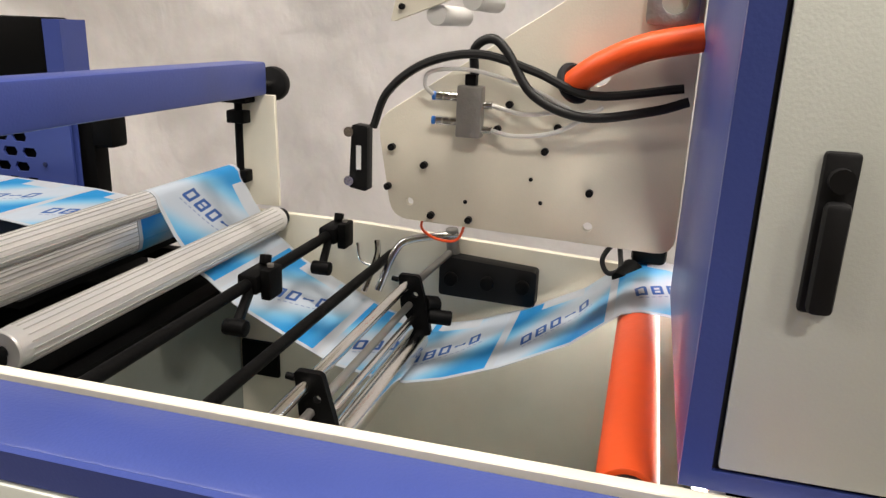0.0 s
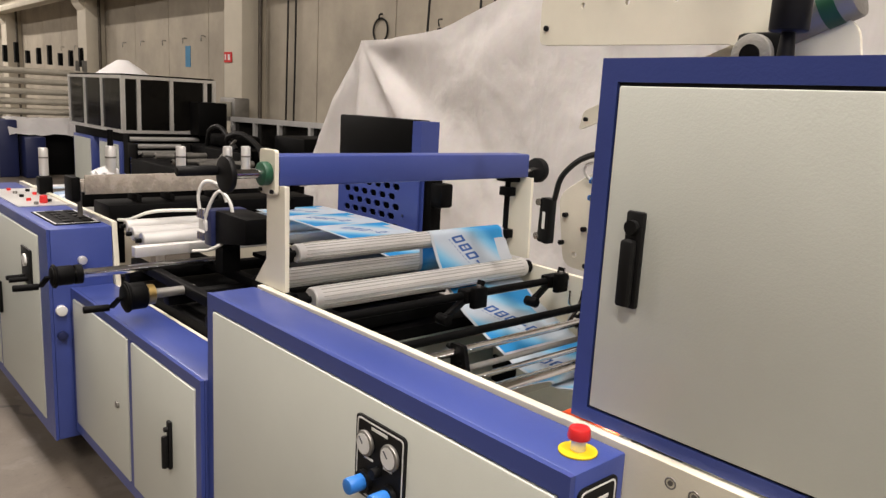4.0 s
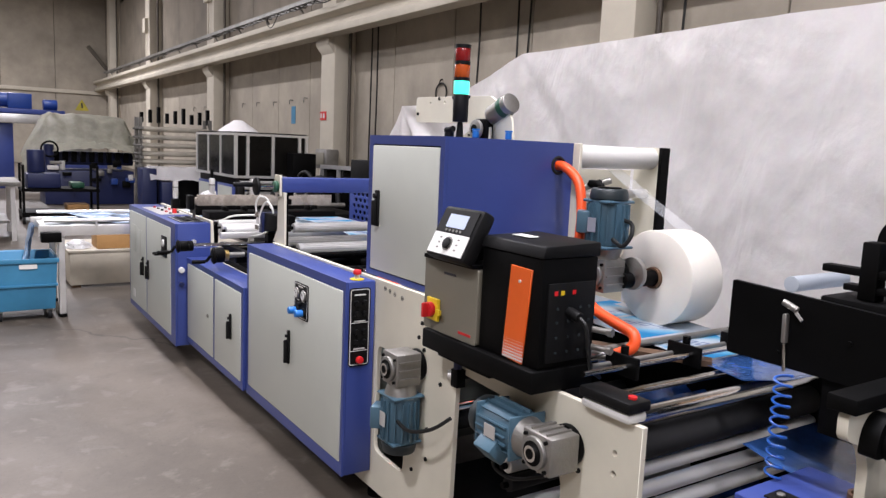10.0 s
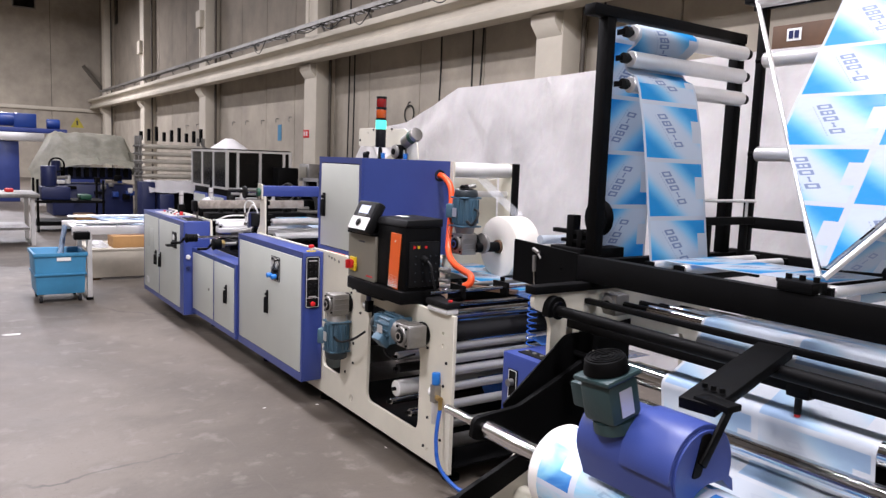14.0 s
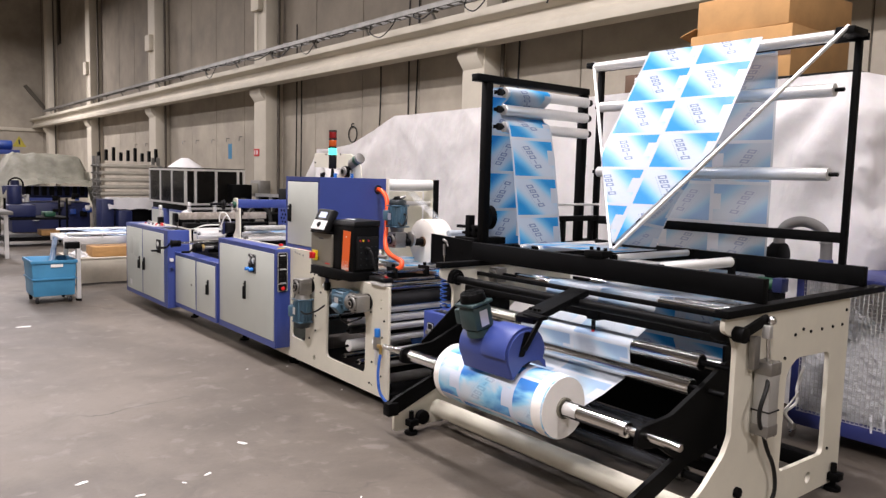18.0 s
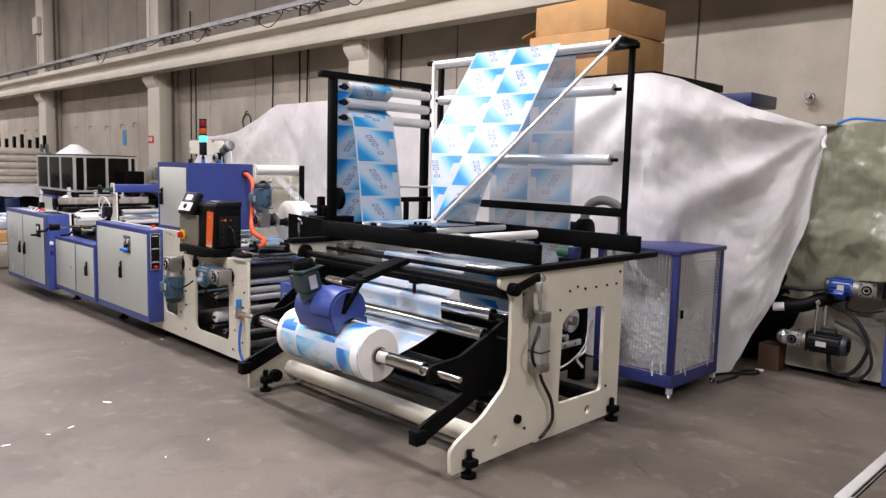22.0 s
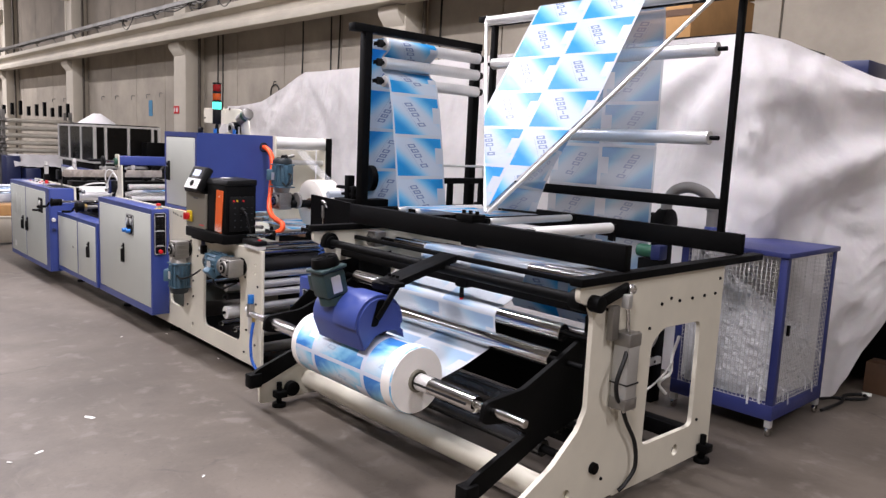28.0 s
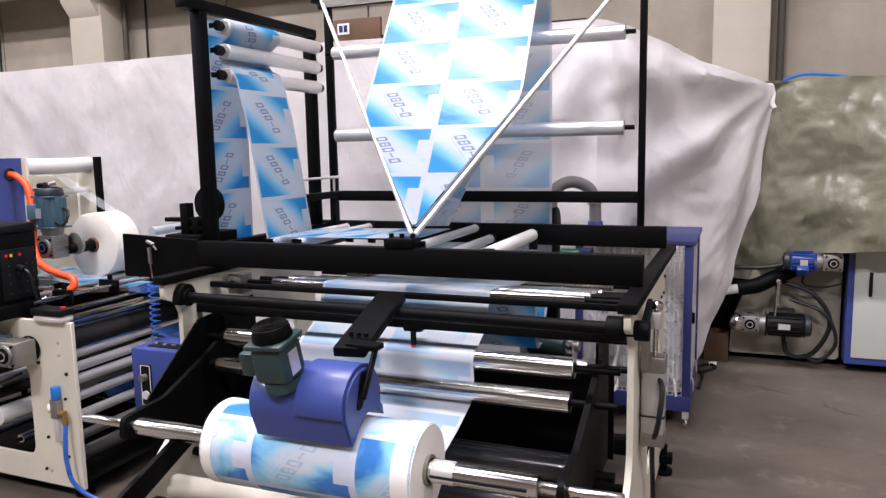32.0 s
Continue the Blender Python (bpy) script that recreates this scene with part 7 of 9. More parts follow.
    part("ball_joint", ball(B(), (4.272, 1.09, 1.020), 0.022, 14), M["steel"], lv)
    ac = part("air_cylinder", box(B(), 4.222, 1.085, 0.50, 4.305, 1.170, 0.815), M["greyalu"], f, "square aluminium air cylinder", bev=0.008)
    for y in (1.094, 1.161):
        for x in (4.231, 4.296):
            part("tie_rod", cyl(B(), (x, y, 0.478), (x, y, 0.835), 0.006, 8), M["steel"], ac)
    part("end_cap", box(B(), 4.219, 1.082, 0.485, 4.308, 1.173, 0.54), M["casting"], ac, bev=0.006)
    part("end_cap", box(B(), 4.219, 1.082, 0.77, 4.308, 1.173, 0.83), M["casting"], ac, bev=0.006)
    part("piston_rod", cyl(B(), (4.265, 1.125, 0.83), (4.270, 1.093, 1.005), 0.010, 12), M["steel"], ac)
    part("clevis", box(B(), 4.250, 1.078, 0.94, 4.288, 1.108, 1.0), M["greyalu"], ac, bev=0.004)
    part("valve_block", box(B(), 4.225, 1.02, 0.80, 4.255, 1.07, 0.95), M["casting"], ac, bev=0.004)
    part("strap", box(B(), 4.2185, 1.0815, 0.60, 4.3085, 1.1735, 0.606), M["cable"], ac)
    ac.location += Vector((0, -0.028, 0))
    part("cable", tube(B(), [(4.28, 1.08, 0.76), (4.30, 1.03, 0.72), (4.295, 0.995, 0.63), (4.28, 1.03, 0.55), (4.262, 1.10, 0.49), (4.255, 1.16, 0.40), (4.25, 1.25, 0.28), (4.25, 1.27, 0.16), (4.24, 1.22, 0.09), (4.23, 1.18, 0.06)], 0.010, 8), M["cable"], f, "black cable looping down the plate")
    # swing arms that carry the spindle
    arm = [(1.12, 0.80), (0.90, 0.70), (0.66, 0.600), (0.53, 0.592), (0.430, 0.585), (0.418, 0.505), (0.445, 0.492), (0.58, 0.470), (0.70, 0.395), (0.37, 0.275), (0.325, 0.225), (0.36, 0.175), (0.43, 0.19), (0.82, 0.345), (1.12, 0.40)]
    for x in (2.30, 4.045):
        a = part("swing_arm", plate(B(), rounded(arm, 0.025, 3), "x", x, x + 0.025), M["black"], f, "black swing arm", bev=0.002, seg=1)
        part("arm_stop", box(B(), x - 0.02, 0.325, 0.18, x + 0.045, 0.40, 0.26), M["black"], a, bev=0.006)
        part("guard_sheet", box(B(), x + 0.002, 1.08, 0.30, x + 0.014, 1.32, 0.86), M["black"], f)
    return f


UNW = unwinder_frame()


# ---------- the film roll and its spindle ----------
def film_roll():
    r = thing("film_roll", "large roll of blue and white printed film", "film roll", (3.19, 0.473, 0.545))
    c0, c1, R = (2.775, 0.473, 0.545), (3.60, 0.473, 0.545), 0.154
    n, k = 40, 6
    bm = B()
    lay = bm.loops.layers.uv.new("UVMap")
    prof = [(R - 0.006, 2.776), (R, 2.783)] + [(R, 2.783 + (3.592 - 2.783) * i / k) for i in range(1, k + 1)] + [(R - 0.006, 3.599)]
    rows = [[bm.verts.new((x, 0.473 + rr * math.cos(2 * math.pi * j / n), 0.545 + rr * math.sin(2 * math.pi * j / n))) for j in range(n)] for rr, x in prof]
    for i in range(len(rows) - 1):
        for j in range(n):
            f = bm.faces.new((rows[i][j], rows[i + 1][j], rows[i + 1][(j + 1) % n], rows[i][(j + 1) % n]))
            for lp, (ii, jj) in zip(f.loops, ((i, j), (i + 1, j), (i + 1, j + 1), (i, j + 1))):
                lp[lay].uv = ((prof[ii][1] - 2.783) / 0.405 + 0.5, jj / n * 4)
    part("wound_film", bm, M["filmroll"], r)
    for x0, x1 in ((2.784, 2.824), (3.53, 3.5915)):
        part("bare_margin", plate(B(), disc((0.473, 0.545), R + 0.0012, 40), "x", x0, x1, [disc((0.473, 0.545), R - 0.003, 40)]), M["rollside"], r, "white unprinted margin")
    for x0, x1 in ((2.7752, 2.7772), (3.5982, 3.6008)):
        part("roll_side", plate(B(), disc((0.473, 0.545), R - 0.004, 40), "x", x0, x1, [disc((0.473, 0.545), 0.05, 24)]), M["rollside"], r, "white wound edge of the roll")
    part("core", plate(B(), disc((0.473, 0.545), 0.052, 28), "x", 2.765, 3.611, [disc((0.473, 0.545), 0.042, 28)]), M["grey"], r, "grey cardboard core")
    s = thing("spindle", "polished steel air shaft through the film roll", "shaft", (3.15, 0.473, 0.545))
    part("shaft", cyl(B(), (2.36, 0.473, 0.545), (3.98, 0.473, 0.545), 0.036, 24), M["steel"], s, bev=0.003)
    part("shaft_tip", cyl(B(), (2.07, 0.473, 0.545), (2.359, 0.473, 0.545), 0.018, 18), M["steel"], s, bev=0.003)
    part("shaft_tip", cyl(B(), (3.981, 0.473, 0.545), (4.245, 0.473, 0.545), 0.018, 18), M["steel"], s, bev=0.003)
    part("shaft_collar", cyl(B(), (3.62, 0.473, 0.545), (3.70, 0.473, 0.545), 0.040, 24), M["alu"], s, bev=0.003)
    for k in range(3):
        a = 2 * math.pi * k / 3
        part("clamp_strip", obox(B(), (3.62, 0.473 + 0.037 * math.cos(a), 0.545 + 0.037 * math.sin(a)), (3.95, 0.473 + 0.037 * math.cos(a), 0.545 + 0.037 * math.sin(a)), 0.010, 0.008, (0, math.cos(a), math.sin(a))), M["rubber"], s)
    return r, s


ROLL, SPINDLE = film_roll()


def unwind_drive():
    d = thing("surface_drive", "blue surface-drive housing with a motor resting on the roll", "drive", (3.15, 0.44, 0.70))
    c, R = (0.41, 0.770), 0.126
    out = [(c[0] + R * math.cos(a), c[1] + R * math.sin(a)) for a in [math.radians(-14 + 208 * i / 24) for i in range(25)]]
    out = [(c[0] + R + 0.022, c[1] - 0.085), (c[0] + R + 0.014, c[1] - 0.045)] + out + [(c[0] - R + 0.035, c[1] - 0.105), (0.322, 0.652), (0.340, 0.668), (0.385, 0.715), (0.43, 0.732), (0.50, 0.732)]
    part("housing", plate(B(), out, "x", 3.03, 3.392), M["blue"], d, "blue curved housing", bev=0.004)
    part("end_plate", plate(B(), [((p[0] - c[0]) * 0.97 + c[0], (p[1] - c[1]) * 0.97 + c[1]) for p in out], "x", 3.393, 3.400), M["blue"], d, bev=0.001, seg=1)
    part("slot", plate(B(), rounded([(0.355, 0.765), (0.392, 0.765), (0.43, 0.885), (0.39, 0.885)], 0.012), "x", 3.4002, 3.404), M["black"], d)
    part("strap", plate(B(), [(c[0] + (R + 0.012) * math.cos(a), c[1] + (R + 0.012) * math.sin(a)) for a in [math.radians(-5 + 190 * i / 20) for i in range(21)]] + [(c[0] + (R + 0.0005) * math.cos(a), c[1] + (R + 0.0005) * math.sin(a)) for a in [math.radians(185 - 190 * i / 20) for i in range(21)]], "x", 3.215, 3.391), M["blue"], d, bev=0.002)
    ax = Vector((-0.06, -0.22, 1.0)).normalized()
    s = Vector((3.155, 0.315, 0.838))
    part("motor_foot", cyl(B(), s, s + ax * 0.035, 0.062, 20), M["motordark"], d)
    part("motor_body", obox(B(), s + ax * 0.036, s + ax * 0.16, 0.125, 0.125, (1, 0, 0)), M["motordark"], d, "green-grey motor body", bev=0.018)
    part("motor_plate", obox(B(), s + ax * 0.161, s + ax * 0.18, 0.145, 0.145, (1, 0, 0)), M["motordark"], d, bev=0.012)
    part("fan_cover", cyl(B(), s + ax * 0.181, s + ax * 0.225, 0.068, 24, 0.060), M["black"], d, "black fan cover", bev=0.004)
    bm = B()
    for k in range(4):
        ring(bm, s + ax * 0.227, ax, 0.014 + 0.013 * k, 0.0025, 20, 6)
    part("fan_grille", bm, M["black"], d, kind="stuff")
    part("terminal_box", obox(B(), s + ax * 0.05 + Vector((-0.095, 0, 0)), s + ax * 0.13 + Vector((-0.095, 0, 0)), 0.06, 0.08, (0, 1, 0)), M["motordark"], d, bev=0.008)
    part("name_plate", obox(B(), s + ax * 0.06 + Vector((0.064, 0, 0)), s + ax * 0.14 + Vector((0.064, 0, 0)), 0.05, 0.002, (1, 0, 0)), M["alu"], d)
    a = thing("drive_arm", "flat black arm from the pivot tube to the drive", "arm", (3.28, 0.9, 1.0))
    part("bar", obox(B(), (3.245, 0.965, 1.022), (3.315, 0.47, 0.925), 0.115, 0.036), M["black"], a, bev=0.004)
    part("fork", obox(B(), (3.405, 0.50, 0.945), (3.41, 0.385, 0.80), 0.03, 0.012, (1, 0, 0)), M["black"], a, bev=0.004)
    part("fork_bridge", obox(B(), (3.30, 0.505, 0.945), (3.42, 0.50, 0.945), 0.06, 0.02), M["black"], a, bev=0.003)
    for k in range(3):
        part("bolt", cyl(B(), (3.285 + 0.03 * k, 0.545, 0.965), (3.285 + 0.03 * k, 0.545, 0.978), 0.009, 10), M["black"], a)
    part("roll_under_drive", cyl(B(), (3.05, 0.44, 0.757), (3.37, 0.44, 0.757), 0.05, 20), M["rubber"], d, "dark rubber drive roller")


unwind_drive()


# ---------- the film ----------
def film():
    w = thing("film_web", "blue and white printed plastic film running through the machine", "film", (3.2, 1.5, 1.0))
    cols = 2.0

    def flat(name, pts, label="", material=M["film"], x0=WEB0, x1=WEB1, v0=0.0, n=12, flip=False):
        ln = sum(math.dist(pts[i], pts[i + 1]) for i in range(len(pts) - 1))
        return sheet(name, ([(x0, y, z) for y, z in pts], [(x1, y, z) for y, z in pts]), material, w, label, n=n, uv=((cols, 0) if flip else (0, cols), (v0, v0 + ln / PITCH)))
    def arc(c, r, a0, a1, n=6):
        return [(c[0] + r * math.cos(radians(a0 + (a1 - a0) * i / n)), c[1] + r * math.sin(radians(a0 + (a1 - a0) * i / n))) for i in range(n + 1)]
    flat("film_span", [(0.626, 0.520), (0.78, 0.558)] + arc((0.949, 0.663), 0.0425, -72, -5, 4) + arc((1.02, 0.774), 0.0445, 182, 80, 6) + [(1.15, 0.88)] + arc((1.22, 0.995), 0.0262, 170, 80, 4) + [(1.36, 1.0115), (1.50, 0.9885), (1.65, 0.9665), (1.80, 0.958)] + arc((1.95, 0.925), 0.0285, 90, 0, 4), "film drawn flat over the steel rollers", M["filmflat"])
    flat("rear_span", [(1.98, 0.905), (1.985, 0.62), (2.02, 0.56), (2.10, 0.58), (2.27, 0.86)], "printed film turning up in the shade", M["film"], flip=True)
    flat("rear_span", [(2.27, 0.86), (2.30, 0.98), (2.305, 1.40), (2.305, 1.90), (2.300, 2.30), (2.27, 2.47), (2.20, 2.50), (2.115, 2.4925)], "film rising behind the gantry, seen through", M["filmback"], flip=True)
    # down the former
    top, nose = Vector((0, 2.095, 2.4885)), Vector((0, 1.262, 1.262))
    cx, half = 3.185, (WEB1 - WEB0) / 2
    rows = [0.0, 0.1, 0.2, 0.3, 0.4, 0.5, 0.556, 0.65, 0.74, 0.83, 0.91, 0.97, 0.995]
    left, right = [], []
    ln = (top - nose).length
    bm = B()
    lay = bm.loops.layers.uv.new("UVMap")
    grid = []
    for s in rows:
        c = top.lerp(nose, s)
        mid = cx + (3.215 - cx) * s
        hl, hr = min(half, 0.925 * (1 - s) + 0.004), min(half, 0.868 * (1 - s) + 0.004)
        grid.append([(bm.verts.new((mid + h, c.y, c.z + 0.016)), 1 + h / half, 0.35 + s * ln / PITCH) for h in [-hl + (hl + hr) * j / 12 for j in range(13)]])
    for i in range(len(rows) - 1):
        for j in range(12):
            q = (grid[i][j], grid[i][j + 1], grid[i + 1][j + 1], grid[i + 1][j])
            f = bm.faces.new([k[0] for k in q])
            for lp, k in zip(f.loops, q):
                lp[lay].uv = (k[1], -k[2])
    bmesh.ops.translate(bm, verts=bm.verts[:], vec=-ROOT[w.name])
    bmesh.ops.solidify(bm, geom=bm.faces[:], thickness=0.0016)
    ob = new("former_span", finish("former_span", bm, M["film"], angle=60))
    ob.parent = w
    tagged(ob, "printed film sliding down the slanting former")
    # folded flaps on both sides, meeting under the nose
    for sgn, rod in ((-1, 0.925), (1, 0.868)):
        la, lb = [], []
        for s in [0.56, 0.66, 0.76, 0.86, 0.94, 0.99]:
            c = top.lerp(nose, s)
            k = (s - 0.56) / 0.43
            xr = cx + 0.03 * s + sgn * rod * (1 - s)
            la.append((xr, c.y, c.z + 0.002))
            e = Vector((cx + sgn * half, top.lerp(nose, 0.56).y, top.lerp(nose, 0.56).z)).lerp(Vector((3.22 + sgn * 0.006, 1.66, 1.24)), k ** 0.9)
            lb.append(tuple(Vector((xr, c.y, c.z)).lerp(e, k ** 0.5)))
        sheet("folded_flap", (la, lb), M["filmback"], w, "film folded under the former", n=8, uv=((0, 1), (0, 2.6)))
    # folded film across the table and up the tower: one bag wide
    def fold(name, pts, label, y0=1.268, y1=1.672, v0=0.0, material=M["film"], tilt=0.0):
        l2 = sum(math.dist(pts[i], pts[i + 1]) for i in range(len(pts) - 1))
        return sheet(name, ([(x, y0, z) for x, z in pts], [(x + tilt * (i / max(len(pts) - 1, 1)), y1, z) for i, (x, z) in enumerate(pts)]), material, w, label, n=8, uv=((0, 1), (v0, v0 + l2 / PITCH)))
    fold("table_span", [(3.23, 1.224), (3.0, 1.219), (2.64, 1.2145), (2.50, 1.2120), (2.46, 1.205)], "folded film crossing the table")
    fold("tower_span", [(2.4465, 1.178), (2.42, 1.36), (2.39, 1.56), (2.35, 1.80), (2.312, 1.955), (2.2995, 1.985)], "folded film rising to the tower rollers", v0=0.2, tilt=0.0)
    fold("tower_wrap", [(2.2995, 1.985), (2.285, 2.013), (2.245, 2.03), (2.2205, 2.06), (2.2200, 2.10), (2.235, 2.13), (2.27, 2.15), (2.3005, 2.18), (2.3005, 2.215), (2.275, 2.2375), (2.245, 2.2365), (2.2245, 2.21), (2.2235, 2.18)], "film wound over the tower rollers", y0=1.2685, y1=1.6725, v0=0.6)
    fold("tower_outer", [(2.2425, 2.2385), (2.14, 2.240), (2.095, 2.232), (2.078, 2.20), (2.077, 1.8), (2.076, 1.4), (2.075, 1.14)], "film hanging outside the tower", y0=1.26, y1=1.66, v0=0.3)
    return w


WEB = film()


# ---------- hanging sheets ----------
def drape(name, label, path, material, bottom, folds, amp, seed, category="sheet", nz=44, step=0.045, swag=0.0, hem=0.0, focus=(), crumple=0.0, rough_from=0):
    """A hanging cloth: path of (x, y, top z, bottom z) along its upper edge, with uneven vertical folds."""
    pts = [Vector(p[:2]) for p in path]
    acc = [0.0]
    for i in range(1, len(pts)):
        acc.append(acc[-1] + (pts[i] - pts[i - 1]).length)
    n = int(acc[-1] / step)
    bm = B()
    rows = []
    for i in range(n + 1):
        s = acc[-1] * i / n
        k = max(j for j in range(len(acc)) if acc[j] <= s + 1e-9)
        k = min(k, len(acc) - 2)
        f = (s - acc[k]) / (acc[k + 1] - acc[k])
        p = pts[k].lerp(pts[k + 1], f)
        zt = path[k][2] * (1 - f) + path[k + 1][2] * f
        zb = path[k][3] * (1 - f) + path[k + 1][3] * f
        d = (pts[k + 1] - pts[k]).normalized()
        nrm = Vector((d.y, -d.x))
        col = []
        for j in range(nz + 1):
            h = j / nz
            z = zt + (zb - zt) * h
            q = noise.noise(Vector((s * folds * 0.5, h * 0.5, seed)))
            q2 = noise.noise(Vector((s * folds * 1.7 + 5, h * 1.1, seed + 3.1)))
            q3 = noise.noise(Vector((s * 1.3, h * 3.0, seed + 7.7)))
            off = amp * (0.25 + 0.75 * h) * (1.5 * q + 0.7 * q2) + amp * 0.5 * q3 + swag * math.sin(math.pi * h)
            if crumple:
                for o, sc in ((1.0, 1.5), (0.55, 3.1), (0.32, 6.7), (0.16, 14.0)):
                    off += crumple * (0.35 if rough_from and s < acc[rough_from] else 1.0) * o * (1 - 2.4 * abs(noise.noise(Vector((s * sc, z * sc * 0.8, seed + sc)))))
            for fi, fa, fk in focus:
                dx, dz = s - acc[fi], path[fi][2] - z
                dist = math.hypot(dx, dz)
                ang = math.atan2(dx, dz)
                off += fa * math.sin(ang * fk + 2.0 * noise.noise(Vector((ang * 2.0, dist * 0.8, seed + 1.7)))) * min(1.0, dist / 0.6) ** 2 * math.exp(-dist / 1.6)
            w = p + nrm * off
            col.append(bm.verts.new((w.x, w.y, z + hem * q)))
        rows.append(col)
    for i in range(n):
        for j in range(nz):
            bm.faces.new((rows[i][j], rows[i + 1][j], rows[i + 1][j + 1], rows[i][j + 1]))
    bmesh.ops.solidify(bm, geom=bm.faces[:], thickness=0.004)
    return single(name, bm, material, label, category)


drape("white_sheet", "long off-white cloth sheet hung behind the machines in folds", [(-5.45, 3.66, 0.80, 0.03), (-5.05, 3.63, 1.35, 0.03), (-4.58, 3.637, 2.03, 0.03), (-4.1, 3.64, 2.025, 0.03), (-3.5, 3.63, 2.08, 0.03), (-2.85, 3.62, 2.27, 0.03), (-2.34, 3.60, 2.436, 0.03), (-1.2, 3.49, 2.43, 0.03), (0.0, 3.38, 2.425, 0.03), (2.0, 3.28, 2.42, 0.03), (3.66, 3.17, 2.415, 0.03),
    (3.74, 3.19, 2.405, 0.03), (3.86, 3.29, 2.37, 0.03), (4.27, 3.65, 2.16, 0.03), (4.53, 3.88, 2.06, 0.70), (4.66, 3.99, 2.02, 1.25), (4.71, 4.03, 2.0, 1.80)], M["cloth"], 0.03, 1.9, 0.055, 1.0, focus=((2, 0.09, 9), (6, 0.022, 7), (10, 0.012, 11), (11, 0.035, 10), (16, 0.09, 11)), crumple=0.036, rough_from=10, step=0.03, nz=70)
single("knot", tube(ball(B(), (4.71, 4.02, 1.995), 0.034, 12, (1, 1, 0.8)), [(4.715, 4.01, 1.99), (4.735, 4.0, 1.95), (4.73, 3.99, 1.89), (4.745, 3.99, 1.85)], 0.018, 8), M["cloth"], "knotted corner of the white sheet", "sheet")


def covered_machine():
    m = thing("covered_machine", "large machine mostly hidden by white sheets, dark roof", "machine", (1.5, 4.3, 0))
    part("frame", box(B(), -1.9, 3.75, 0.0, 3.55, 4.75, 2.36), M["grey"], m, bev=0.02)
    part("roof", box(B(), 2.0, 3.45, 2.40, 3.55, 4.75, 2.47), M["black"], m, bev=0.01)
    part("roof", box(B(), 3.60, 4.15, 2.22, 4.08, 4.7, 2.33), M["navy"], m, bev=0.01)
    b = thing("cardboard_box", "large brown cardboard box on top of the covered machine", "box", (2.75, 4.1, 2.47))
    part("body", box(B(), 2.08, 3.62, 2.472, 2.98, 4.62, 2.90), M["carton"], b, bev=0.008)
    part("tape", box(B(), 2.082, 3.616, 2.66, 2.978, 3.6205, 2.71), M["wood"], b, "brown tape")
    t = thing("cardboard_box", "second brown cardboard box stacked slightly askew", "box", (2.8, 4.1, 2.98))
    bm = box(B(), 2.12, 3.66, 2.905, 2.97, 4.60, 3.20)
    bmesh.ops.rotate(bm, verts=bm.verts[:], cent=(2.55, 4.1, 3.0), matrix=Matrix.Rotation(radians(-4), 3, "Z"))
    part("body", bm, M["carton"], t, bev=0.008)
    part("flap", obox(B(), (2.02, 3.66, 2.95), (2.0, 4.4, 2.86), 0.006, 0.16, (1, 0, 0.4)), M["carton"], t)


covered_machine()


